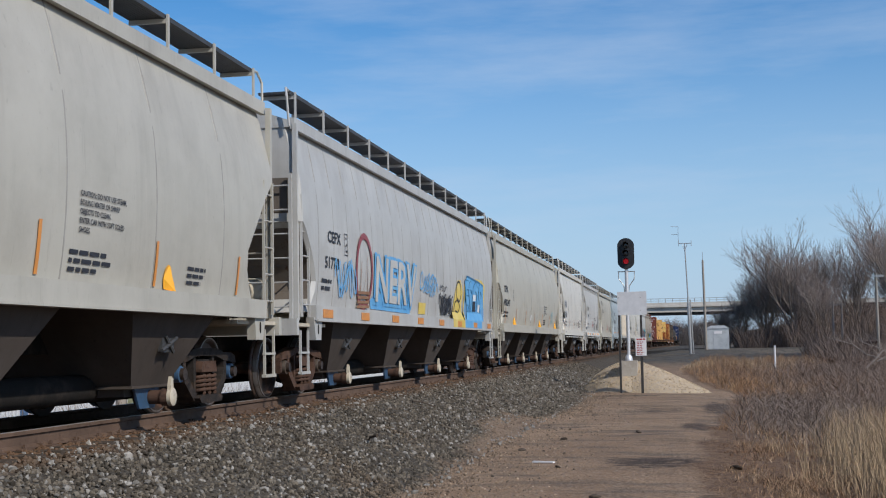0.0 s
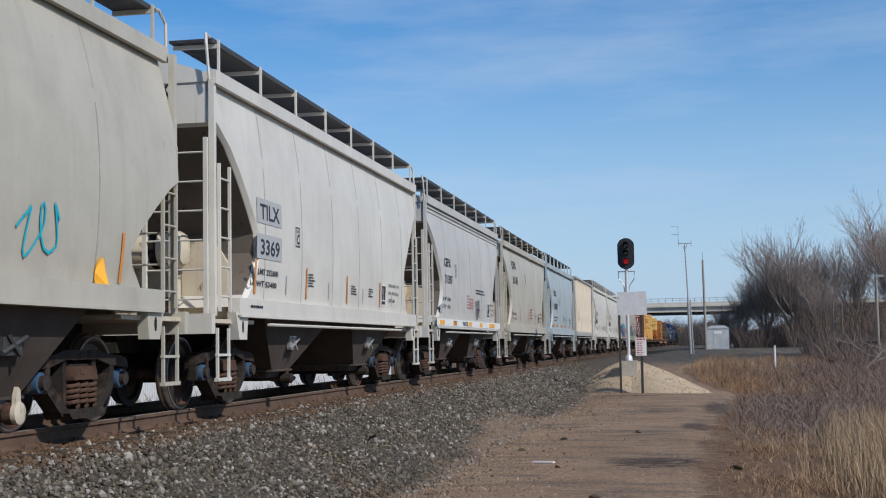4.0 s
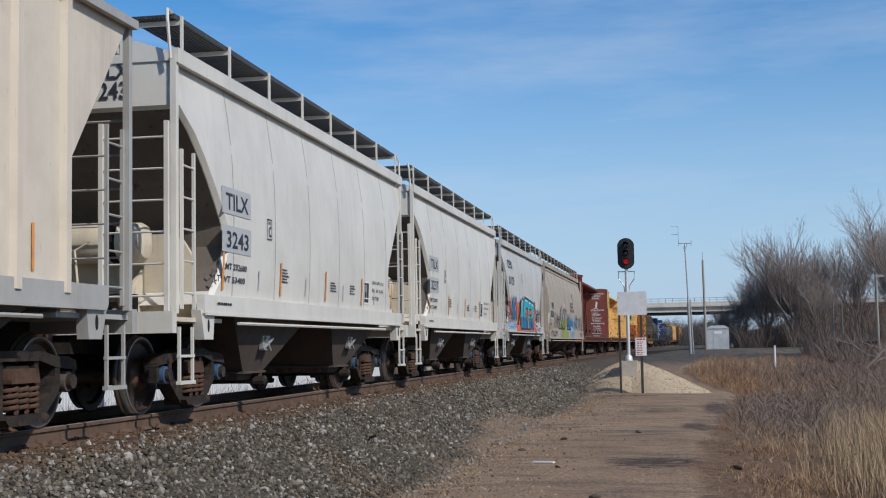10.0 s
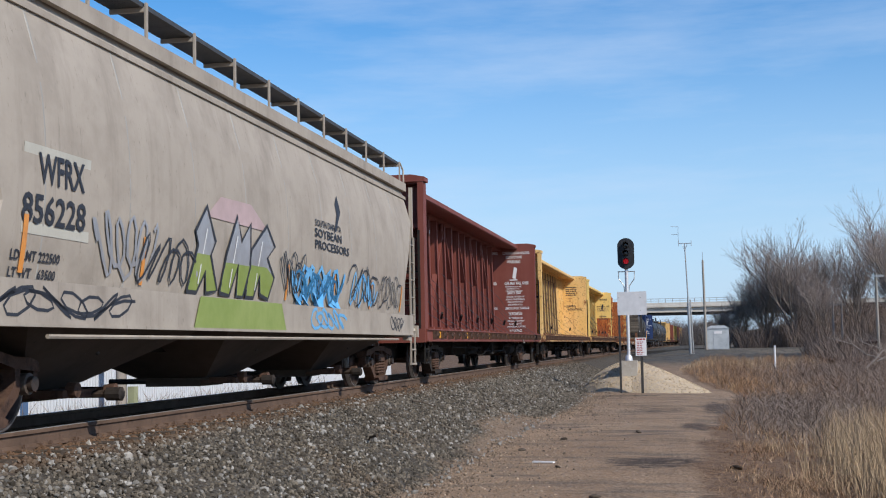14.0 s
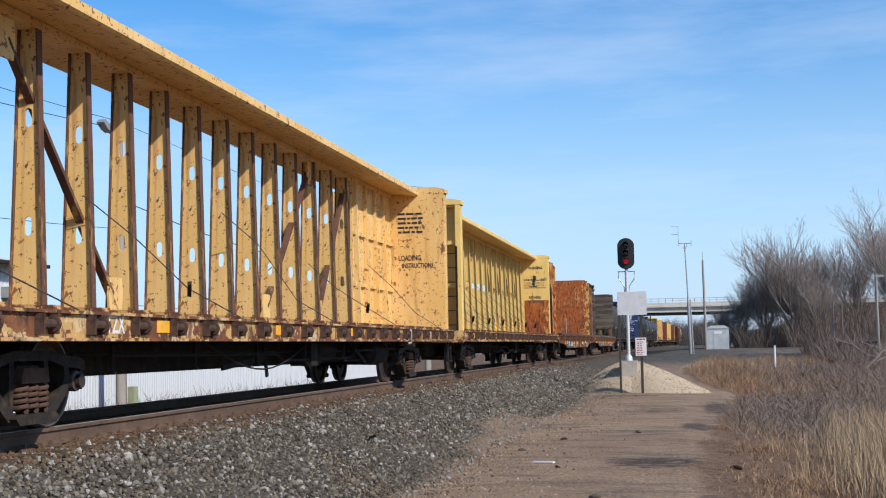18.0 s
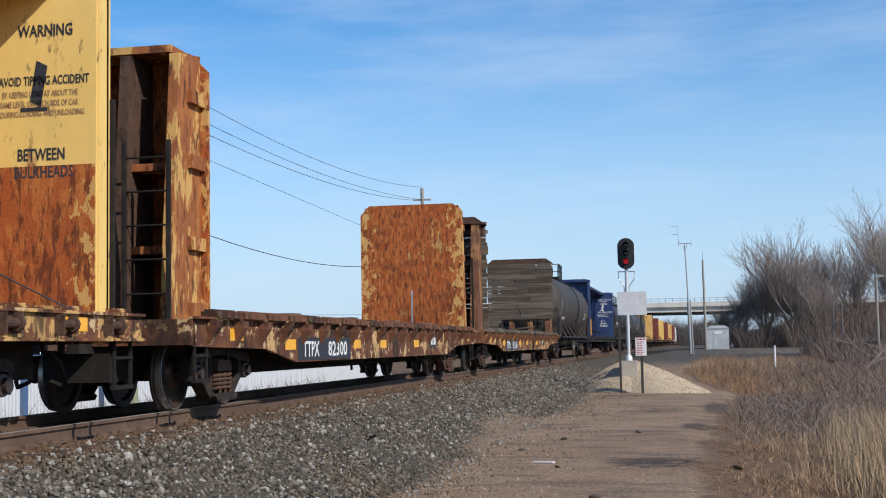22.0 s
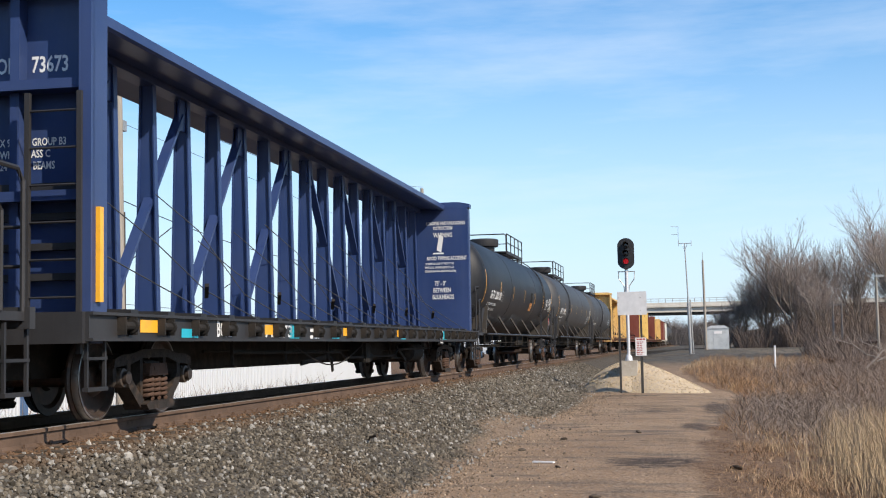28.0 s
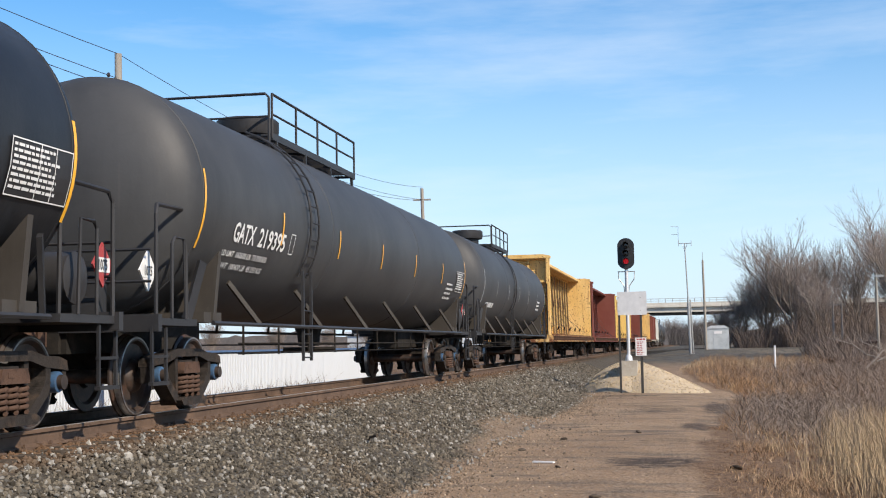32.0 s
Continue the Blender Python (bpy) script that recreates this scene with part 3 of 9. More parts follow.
def ground_material():
    m, t, b = tree_of("worn_dirt_and_gravel")
    tc = t.nodes.new("ShaderNodeTexCoord")
    co = tc.outputs["Object"]
    dirt = blend(t, noise_mask(t, co, 0.5, 0.4, 0.65), (0.25, 0.162, 0.096), (0.335, 0.23, 0.142))
    dirt = blend(t, noise_mask(t, co, 1.1, 0.50, 0.64, (0.5, 1.3, 1)), dirt, (0.135, 0.098, 0.07))
    dirt = blend(t, noise_mask(t, co, 22.0, 0.50, 0.68), dirt, (0.32, 0.255, 0.19))
    dirt = blend(t, noise_mask(t, co, 48.0, 0.53, 0.63, shift=5), dirt, (0.075, 0.057, 0.045))
    litter = blend(t, noise_mask(t, co, 7.0, 0.42, 0.62), (0.085, 0.050, 0.031), (0.17, 0.105, 0.06))
    litter = blend(t, noise_mask(t, co, 40.0, 0.5, 0.66), litter, (0.25, 0.17, 0.105))
    grey = blend(t, noise_mask(t, co, 30.0, 0.4, 0.62), (0.055, 0.055, 0.05), (0.125, 0.12, 0.108))
    grey = blend(t, noise_mask(t, co, 0.4, 0.45, 0.6), grey, (0.08, 0.077, 0.07))
    sep = t.nodes.new("ShaderNodeSeparateXYZ")
    t.links.new(co, sep.inputs[0])
    wob = noise_mask(t, co, 0.8, 0.25, 0.75)
    att = t.nodes.new("ShaderNodeAttribute")
    att.attribute_name = "cover"
    lay_ = t.nodes.new("ShaderNodeSeparateColor")
    t.links.new(att.outputs["Color"], lay_.inputs[0])

    def edge(socket, lo, hi, amp, wobble=wob):
        ad = t.nodes.new("ShaderNodeMath")
        ad.operation = "MULTIPLY_ADD"
        ad.inputs[1].default_value = amp
        t.links.new(wobble, ad.inputs[0])
        t.links.new(socket, ad.inputs[2])
        r = t.nodes.new("ShaderNodeMapRange")
        r.inputs["From Min"].default_value, r.inputs["From Max"].default_value = lo, hi
        t.links.new(ad.outputs[0], r.inputs["Value"])
        return r.outputs[0]

    fine = noise_mask(t, co, 9.0, 0.3, 0.7, shift=2)
    streaky = noise_mask(t, co, 6.0, 0.34, 0.66, (0.5, 1.6, 1), 7.0, 6)
    col = blend(t, edge(lay_.outputs[2], 1.05, 1.4, 1.2, streaky), dirt, blend(t, fine, (0.042, 0.032, 0.025), (0.10, 0.072, 0.052)))
    col = blend(t, edge(lay_.outputs[0], 0.6, 1.1, 0.5, fine), col, grey)
    col = blend(t, edge(lay_.outputs[1], 0.55, 1.1, 0.6, fine), col, litter)
    far = blend(t, edge(sep.outputs["X"], 2.5, 12.0, 5.0), grey, (0.165, 0.135, 0.095))
    far = blend(t, noise_mask(t, co, 0.3, 0.48, 0.6, (1, 0.4, 1), 6.0, 4), far, (0.11, 0.088, 0.062))
    far = blend(t, noise_mask(t, co, 1.6, 0.5, 0.62, (1, 0.3, 1), 6.0, 8), far, (0.045, 0.042, 0.037))
    col = blend(t, edge(sep.outputs["Y"], 88.0, 108.0, 10.0), col, far)
    left = t.nodes.new("ShaderNodeMapRange")
    left.inputs["From Min"].default_value, left.inputs["From Max"].default_value = -9.0, -12.0
    t.links.new(sep.outputs["X"], left.inputs["Value"])
    col = blend(t, left.outputs[0], col, litter)
    t.links.new(col, b.inputs["Base Color"])
    b.inputs["Roughness"].default_value = 0.95
    b.inputs["Specular IOR Level"].default_value = 0.2
    n = t.nodes.new("ShaderNodeTexNoise")
    n.inputs["Scale"].default_value, n.inputs["Detail"].default_value = 14.0, 8.0
    t.links.new(co, n.inputs["Vector"])
    bp = t.nodes.new("ShaderNodeBump")
    bp.inputs["Strength"].default_value, bp.inputs["Distance"].default_value = 0.8, 0.06
    t.links.new(n.outputs["Fac"], bp.inputs["Height"])
    t.links.new(bp.outputs[0], b.inputs["Normal"])
    return m


def steps(a, b, n, power=1.0):
    return [a + (b - a) * (i / n) ** power for i in range(n + 1)]


gx = steps(-2500, -40, 8) + steps(-36, -10, 10) + steps(-9.5, 8, 70) + steps(9, 60, 30) + steps(90, 2500, 8)
gy = steps(-300, 0, 8) + steps(2, 12, 6) + steps(12.3, 60, 120) + steps(61, 220, 70) + steps(260, 3000, 12, 1.6)
gv = [(x, y, lie(x, y)) for y in gy for x in gx]
nx = len(gx)
gf = [(j * nx + i, j * nx + i + 1, (j + 1) * nx + i + 1, (j + 1) * nx + i) for j in range(len(gy) - 1) for i in range(nx - 1)]
ground = stuff("ground", gv, gf, ground_material(), "bare brown dirt path between ballast and dry grass", "ground", "structure")
cover_layer(ground)

# the bed of crushed stone: its top, its shoulder and its slope, uneven
BED = [(-4.6, GROUND - 0.5), (-3.2, -0.38), (-2.3, -0.20), (-0.9, -0.19), (-0.6, -0.17), (0.6, -0.17), (0.95, -0.19), (1.25, -0.20), (1.7, -0.25), (2.2, -0.42), (2.7, -0.61), (3.2, -0.80), (3.6, -0.92), (4.2, -1.03)]


def bed_z(x):
    for (a, za), (b, zb) in zip(BED, BED[1:]):
        if a <= x <= b:
            return za + (zb - za) * (x - a) / (b - a)
    return -1.1


by = steps(-40, 6, 8) + steps(6.5, 60, 110) + steps(61, 450, 80)
bxs = [b[0] for b in BED]
bv = []
for y in by:
    for i, x in enumerate(bxs):
        wob = 0.03 * noise.noise(Vector((x * 1.3, y * 0.9, 7.0)))
        bv.append((XC + x + bend(y), y, bed_z(x) + wob * 0.6))
nb = len(bxs)
bf = [(j * nb + i, j * nb + i + 1, (j + 1) * nb + i + 1, (j + 1) * nb + i) for j in range(len(by) - 1) for i in range(nb - 1)]
BEDMAT = surface("grey_ballast_bed", (0.071, 0.059, 0.045), 0.95, 0.0, [((0.115, 0.107, 0.092), 26.0, 0.46, 0.62, 0.9), ((0.20, 0.185, 0.16), 17.0, 0.63, 0.70, 0.7), ((0.02, 0.018, 0.016), 34.0, 0.50, 0.62, 0.9), ((0.13, 0.088, 0.058), 0.35, 0.5, 0.72, 0.5)], (24, 1.0), gloss=0.1)


def soil_edges(m):
    """Rust-brown grime beside the rails, and stone thinning out into the dirt at the toe."""
    t = m.node_tree
    bsdf = t.nodes["Principled BSDF"]
    old = bsdf.inputs["Base Color"].links[0].from_socket
    tc = t.nodes.new("ShaderNodeTexCoord")
    sep = t.nodes.new("ShaderNodeSeparateXYZ")
    t.links.new(tc.outputs["Object"], sep.inputs[0])
    col = old
    lo, hi, amp = XC + 1.75, XC + 1.05, 0.5
    wob = noise_mask(t, tc.outputs["Object"], 1.3, 0.25, 0.75)
    ad = t.nodes.new("ShaderNodeMath")
    ad.operation = "MULTIPLY_ADD"
    ad.inputs[1].default_value = amp
    t.links.new(wob, ad.inputs[0])
    t.links.new(sep.outputs["X"], ad.inputs[2])
    r = t.nodes.new("ShaderNodeMapRange")
    r.inputs["From Min"].default_value, r.inputs["From Max"].default_value, r.inputs["To Max"].default_value = lo + amp / 2, hi + amp / 2, 0.8
    t.links.new(ad.outputs[0], r.inputs["Value"])
    col = blend(t, r.outputs[0], old, (0.125, 0.068, 0.036))
    att = t.nodes.new("ShaderNodeAttribute")
    att.attribute_name = "cover"
    bare = t.nodes.new("ShaderNodeSeparateColor")
    t.links.new(att.outputs["Color"], bare.inputs[0])
    fine = noise_mask(t, tc.outputs["Object"], 6.0, 0.3, 0.7)
    ad = t.nodes.new("ShaderNodeMath")
    ad.operation = "MULTIPLY_ADD"
    ad.inputs[1].default_value = 0.5
    t.links.new(fine, ad.inputs[0])
    t.links.new(bare.outputs[0], ad.inputs[2])
    r = t.nodes.new("ShaderNodeMapRange")
    r.inputs["From Min"].default_value, r.inputs["From Max"].default_value = 1.1, 0.6
    t.links.new(ad.outputs[0], r.inputs["Value"])
    col = blend(t, r.outputs[0], col, blend(t, noise_mask(t, tc.outputs["Object"], 20.0, 0.4, 0.62), (0.13, 0.096, 0.07), (0.27, 0.20, 0.14)))
    t.links.new(col, bsdf.inputs["Base Color"])


soil_edges(BEDMAT)
soil_edges(STONE)
cover_layer(stuff("ballast", bv, bf, BEDMAT, "grey crushed stone bed under the railway track", "ballast", "structure"))

# loose stones on the bed and the slope
ICO_V = np.array([(0, 0, 1), (0.89, 0, 0.45), (0.28, 0.85, 0.45), (-0.72, 0.53, 0.45), (-0.72, -0.53, 0.45), (0.28, -0.85, 0.45), (0.72, 0.53, -0.45), (-0.28, 0.85, -0.45), (-0.89, 0, -0.45), (-0.28, -0.85, -0.45), (0.72, -0.53, -0.45), (0, 0, -1)])
ICO_F = np.array([(0, 1, 2), (0, 2, 3), (0, 3, 4), (0, 4, 5), (0, 5, 1), (1, 6, 2), (2, 7, 3), (3, 8, 4), (4, 9, 5), (5, 10, 1), (1, 10, 6), (2, 6, 7), (3, 7, 8), (4, 8, 9), (5, 9, 10), (11, 7, 6), (11, 8, 7), (11, 9, 8), (11, 10, 9), (11, 6, 10)])


def stones(name, places, sizes, material, label, seed):
    """Angular stones at the places given, in one mesh."""
    rng = np.random.default_rng(seed)
    n = len(places)
    v = ICO_V[None] * rng.uniform(0.62, 1.25, (n, 12, 1)) * (sizes[:, None, None] * rng.uniform(0.6, 1.25, (n, 1, 3)))
    a = rng.uniform(0, 6.28, n)
    c, s = np.cos(a)[:, None], np.sin(a)[:, None]
    tilt = rng.uniform(-0.6, 0.6, n)[:, None]
    x, y, z = v[..., 0] * c - v[..., 1] * s, v[..., 0] * s + v[..., 1] * c, v[..., 2]
    y, z = y * np.cos(tilt) - z * np.sin(tilt), y * np.sin(tilt) + z * np.cos(tilt)
    v = np.stack([x, y, z], -1) + np.asarray(places)[:, None, :]
    f = (ICO_F[None] + 12 * np.arange(n)[:, None, None]).reshape(-1, 3)
    return stuff(name, v.reshape(-1, 3), f, material, label, "gravel")


rng = np.random.default_rng(3)
pl, sz = [], []
for y0, y1, dens in ((8, 16, 430), (16, 26, 330), (26, 42, 190), (42, 66, 70)):
    for _ in range(int((y1 - y0) * 4.2 * dens)):
        x, y = rng.uniform(0.85, 5.4), rng.uniform(y0, y1)
        edge = toe(y) - XC
        if x > edge and rng.random() < 0.35 + (x - edge) * 0.9:
            continue
        far = bed_z(x) if x < 4.1 else lie(XC + x, y)
        pl.append((XC + x + bend(y), y, max(far, lie(XC + x + bend(y), y)) + rng.uniform(-0.006, 0.014)))
        sz.append(rng.uniform(0.014, 0.031) * (1 + (y > 26) * 0.35) * (0.75 if x > edge else 1))
cover_layer(stones("ballast_stone", np.array(pl), np.array(sz), STONE, "loose grey crushed ballast stones", 4))
pl, sz = [], []
for _ in range(3900):
    x, y = rng.uniform(1.0, 4.0), 9 + 46 * rng.random() ** 1.4
    pl.append((XC + x + bend(y), y, (bed_z(x) if x < 3.4 else lie(XC + x, y)) + 0.012))
    sz.append(rng.uniform(0.010, 0.034) * (1 + 0.6 * (rng.random() < 0.1)))
stones("pale_ballast_stone", np.array(pl), np.array(sz), PALE_STONE, "scattered pale stones among the grey ballast", 5)
pl, sz = [], []
for _ in range(21000):
    x, y = rng.uniform(-4.3, 1.4), 12 + 34 * rng.random() ** 1.4
    if rng.random() < min(1, max(0, x + 3.4) * 0.42):
        continue
    pl.append((x, y, lie(x, y) + 0.003))
    sz.append(rng.uniform(0.004, 0.015) * (1 + (rng.random() < 0.08)))
stones("path_pebble", np.array(pl), np.array(sz), surface("path_pebbles", (0.20, 0.145, 0.097), 0.9, 0, [((0.34, 0.27, 0.195), 2.0, 0.45, 0.7, 0.6)], None, island=0.85), "small pebbles strewn over the dirt path", 6)

# clods, sticks and a scrap on the path
for i, (x, y, r) in enumerate(((-1.02, 14.2, 0.045), (-2.6, 20.5, 0.05), (-0.9, 24.4, 0.06), (-1.75, 17.6, 0.04), (0.62, 17.8, 0.06), (-2.15, 22.8, 0.045))):
    g = Geo()
    g.lathe([(-0.5 * r, 0.2 * r), (-0.3 * r, 0.9 * r), (0.1 * r, r), (0.45 * r, 0.6 * r), (0.6 * r, 0.1 * r)], "z", 7)
    o = tagged(part("clod", g, TIE, None, "dark lump of dried earth on the dirt path"), category="clod", group="clods on the path")
    o.matrix_basis = pose(x, y, lie(x, y) + 0.4 * r, 10 * i, 0, 40 * i) @ Matrix.Diagonal((1.6, 1.0, 0.8, 1))
g = Geo().box(-0.16, -0.035, 0, 0.16, 0.035, 0.02)
o = tagged(part("scrap", g, SIGN_W, None, "white scrap of plastic lying on the dirt path"), category="litter")
o.matrix_basis = pose(-2.02, 18.3, lie(-2.02, 18.3) + 0.005, 0, 0, -20)
for x, y, a, ln in ((-4.35, 17.6, 118, 0.7), (-4.9, 24.0, 40, 0.5), (-4.2, 28.0, 80, 0.6)):
    g = Geo().tube([(-ln / 2, 0, 0), (-ln * 0.1, 0.03, 0.03), (ln / 2, -0.02, 0)], 0.02, 6, 0.01)
    o = tagged(part("stick", g, TIE, None, "dark dead stick lying on the ballast slope"), category="stick", group="sticks on the ballast")
    o.matrix_basis = pose(x, y, bed_z(x - XC) + 0.04, 0, 14, a)

# ---- track ----
RAIL = [(-0.07, -0.17), (0.07, -0.17), (0.07, -0.155), (0.012, -0.13), (0.012, -0.045), (0.036, -0.035), (0.036, -0.006), (0.028, 0.0), (-0.028, 0.0), (-0.036, -0.006), (-0.036, -0.035), (-0.012, -0.045), (-0.012, -0.13), (-0.07, -0.155)]
ry = steps(-40, 0, 4) + steps(5, 450, 90)
track = tagged(new("railway_track"), "single railway track of rusty rails on wooden ties", "railway track", kind="structure")
for side in (-0.755, 0.755):
    g = Geo().loft([[(XC + side + bend(y) + x, y, z) for x, z in RAIL] for y in ry])
    rail = part("rail", g, RAIL_SIDE, track, "rusty rail", 30)
    g = Geo().loft([[(XC + side + bend(y) + x, y, z) for x, z in ((-0.027, 0.0005), (0.027, 0.0005), (0.027, 0.0025), (-0.027, 0.0025))] for y in ry])
    part("running_surface", g, RAIL_TOP, rail, "polished rail head")
tie = part("tie", Geo().box(-1.3, -0.11, -0.34, 1.3, 0.11, -0.172), TIE, track)
tie.location = (XC, 4.0, 0)
plate = part("tie_plate", Geo().box(-0.17, -0.09, -0.172, 0.17, 0.09, -0.158).box(-0.1, -0.06, -0.158, -0.075, -0.03, -0.12).box(0.075, 0.03, -0.158, 0.1, 0.06, -0.12), RAIL_SIDE, tie)
plate.location = (0.755, 0, 0)
for i in range(1, 150):
    y = 4.0 + 0.52 * i
    o = again(tie, track, (XC + bend(y), y, 0))
    p = again(plate, o, (0.755, 0, 0))
anchor = None
for i in range(70):
    y = 7 + 0.78 * i
    if anchor is None:
        anchor = part("rail_anchor", Geo().box(-0.085, -0.02, -0.19, 0.085, 0.02, -0.13), RAIL_SIDE, track)
        anchor.location = (XC + 0.755, y, 0)
    else:
        again(anchor, track, (XC + 0.755 + bend(y), y, 0))

# ---- signal ----
SX, SY = -1.93, 45.0
def heap(a, r):
    """A place on the gravel heap, which runs down further towards the path."""
    c, q = math.cos(a), math.sin(a)
    x = SX + (2.85 if c > 0 else 2.0) * r * c + 0.1
    y = SY + 1.6 + 2.9 * r * q - 1.9 * r * max(0, c)
    return x, y, 0.08 - 1.18 * r ** (2.2 - 0.95 * max(0, c))


pm = []
for j in range(15):
    for i in range(33):
        x, y, z = heap(2 * math.pi * i / 32, j / 14)
        pm.append((x, y, z + 0.05 * noise.noise(Vector((x * 3, y * 3, 0)))))
pf = [(j * 33 + i, j * 33 + i + 1, (j + 1) * 33 + i + 1, (j + 1) * 33 + i) for j in range(14) for i in range(32)]
MOUND = surface("tan_gravel", (0.45, 0.345, 0.215), 0.95, 0.0, [((0.36, 0.31, 0.25), 12.0, 0.45, 0.6, 0.8), ((0.54, 0.46, 0.34), 22.0, 0.54, 0.66, 0.8), ((0.25, 0.21, 0.17), 30.0, 0.58, 0.7, 0.7)], (30, 0.9))
stuff("gravel_mound", pm, pf, MOUND, "heap of tan gravel round the signal base", "gravel", "structure")
pl, sz = [], []
for _ in range(4200):
    a, r = rng.uniform(0, 6.28), rng.random() ** 0.6 * 1.04
    pl.append(heap(a, r))
    sz.append(rng.uniform(0.012, 0.03))
stones("mound_stone", np.array(pl), np.array(sz), surface("tan_stones", (0.44, 0.34, 0.215), 0.9, 0, [((0.48, 0.405, 0.29), 2.0, 0.4, 0.7, 0.6)], None, island=0.4), "loose tan stones on the gravel heap", 7)

signal = tagged(new("railway_signal"), "black three-lens railway signal showing red on a silver mast", "railway signal")
signal.location = (SX, SY, 0)
part("foundation", Geo().box(-0.29, -0.33, -0.95, 0.29, 0.33, 0.12), CONCRETE, signal, "weathered concrete foundation block")
g = Geo().box(-0.17, -0.17, 0.08, 0.17, 0.17, 0.12)
g.lathe([(0.12, 0.13), (0.26, 0.12), (0.32, 0.07)], "z", 12)
part("mast_base", g, SIG_SILVER, signal, smooth=40)
part("mast", Geo().tube([(0, 0, 0.2), (0, 0, 3.35)], 0.06, 12), SIG_SILVER, signal, "silver-painted steel mast", 50)
g = Geo()
g.tube([(-0.3, -0.02, 3.2), (0.3, -0.02, 3.2)], 0.018)
for s in (-1, 1):
    g.tube([(s * 0.27, -0.02, 3.2), (s * 0.27, -0.02, 2.95), (s * 0.1, 0, 2.72), (s * 0.07, 0, 2.4)], 0.018)
part("bracket", g, GALV, signal, "galvanised bracket arms")
head = [(0.29 * math.cos(a) * 1.0, 0.27 * math.sin(a) + (0.27 if math.sin(a) >= 0 else -0.27)) for a in [2 * math.pi * i / 32 for i in range(32)]]
part("backboard", Geo().prism([(x, 3.82 + z) for x, z in head], -0.10, -0.06, "y"), SIG_BLACK, signal, "black oval backboard")
part("housing", Geo().box(-0.17, -0.06, 3.36, 0.17, 0.16, 4.27), SIG_BLACK, signal)
for i, z in enumerate((4.11, 3.83, 3.55)):
    g = Geo()
    outer = [[(r * math.cos(a), y, z + r * math.sin(a)) for a in [math.pi * (-0.18 + 1.36 * k / 18) for k in range(19)]] for y, r in ((-0.10, 0.118), (-0.36, 0.118), (-0.36, 0.108), (-0.10, 0.108))]
    g.loft(outer, closed=False)
    part("visor", g, SIG_BLACK, signal, "black hood", 40)
    part("lens", Geo().lathe([(-0.115, 0.09), (-0.118, 0.06), (-0.122, 0.005)], "y", 20, (0, 0, z)), RED_LENS if i == 2 else LENS_OFF, signal, "lit red lens" if i == 2 else "unlit dark lens", 60)

board = tagged(new("panel_board"), "blank grey panel on two dark steel posts", "sign")
board.location = (-1.71, 43.5, 0)
part("panel", Geo().box(-0.485, -0.03, 1.66, 0.485, -0.01, 2.44), PANEL, board, "blank grey metal panel")
for x in (-0.44, 0.28):
    part("post", Geo().box(x - 0.035, -0.008, -1.1, x + 0.035, 0.06, 2.3), POST_D, board)
for x in (-0.44, 0.28):
    for z in (1.8, 2.25):
        part("bolt", Geo().lathe([(-0.045, 0.018), (-0.03, 0.018)], "y", 8, (x, 0, z)), GALV, board)
notice = tagged(new("warning_sign"), "small white notice with red heading on a dark post", "sign")
notice.location = (-1.45, 43.42, 0)
part("plate", Geo().box(-0.18, -0.012, 0.30, 0.18, 0.0, 0.90), SIGN_W, notice)
put = lambda u, v: (u, -0.016, v)
lay("heading", *flat_boxes([(-0.14, 0.82, -0.07, 0.87), (-0.055, 0.82, 0.055, 0.87), (0.07, 0.82, 0.14, 0.87)]), REDINK, notice, put, "red heading bars")
lay("text_lines", *text_bars(-0.14, 0.74, 0.28, 8, 0.026, 2.2, 9), REDINK, notice, put, "lines of small red print")
part("post", Geo().box(-0.03, 0.002, -1.1, 0.03, 0.05, 0.9), POST_D, notice)

# ---- beyond ----
box_ = tagged(new("equipment_cabinet"), "silver aluminium equipment cabinet beside the track", "cabinet")
box_.location = (3.8, 157, 0)
part("body", Geo().prism([(-1.32, -0.5), (1.32, -0.5), (1.32, 2.25), (0.75, 2.52), (-0.75, 2.52), (-1.32, 2.25)], -1.0, 1.0, "y"), BOX_ALU, box_)
part("roof", Geo().prism([(-1.42, 2.24), (1.42, 2.24), (0.8, 2.58), (-0.8, 2.58)], -1.1, 1.1, "y"), SIG_SILVER, box_)
part("door", Geo().box(-0.5, -1.03, -0.2, 0.45, -1.0, 2.0), BOX_ALU, box_)
part("label_plate", Geo().box(-0.4, -1.05, 1.62, 0.5, -1.03, 1.92), SIGN_W, box_, "white label plate")
part("hinge", Geo().box(0.95, -1.05, 0.2, 1.0, -1.0, 0.35), GALV, box_)

am = tagged(new("antenna_mast"), "slender silver radio mast with a crossbar antenna", "antenna")
am.location = (0.42, 120, 0)
part("mast", Geo().tube([(0.06, 0, -0.4), (-0.03, 0, 4.3)], 0.13, 8).tube([(-0.03, 0, 4.3), (-0.2, 0, 9.8)], 0.065, 8, 0.05), GALV, am, smooth=50)
part("antenna", Geo().tube([(-0.75, 0, 9.75), (0.4, 0, 9.75)], 0.035).tube([(-0.75, 0, 9.5), (-0.75, 0, 10.0)], 0.03).tube([(0.4, 0, 9.5), (0.4, 0, 10.0)], 0.03).tube([(-0.45, 0, 9.75), (-0.2, 0, 9.0)], 0.025).tube([(0.05, 0, 9.75), (-0.2, 0, 9.0)], 0.025), GALV, am)
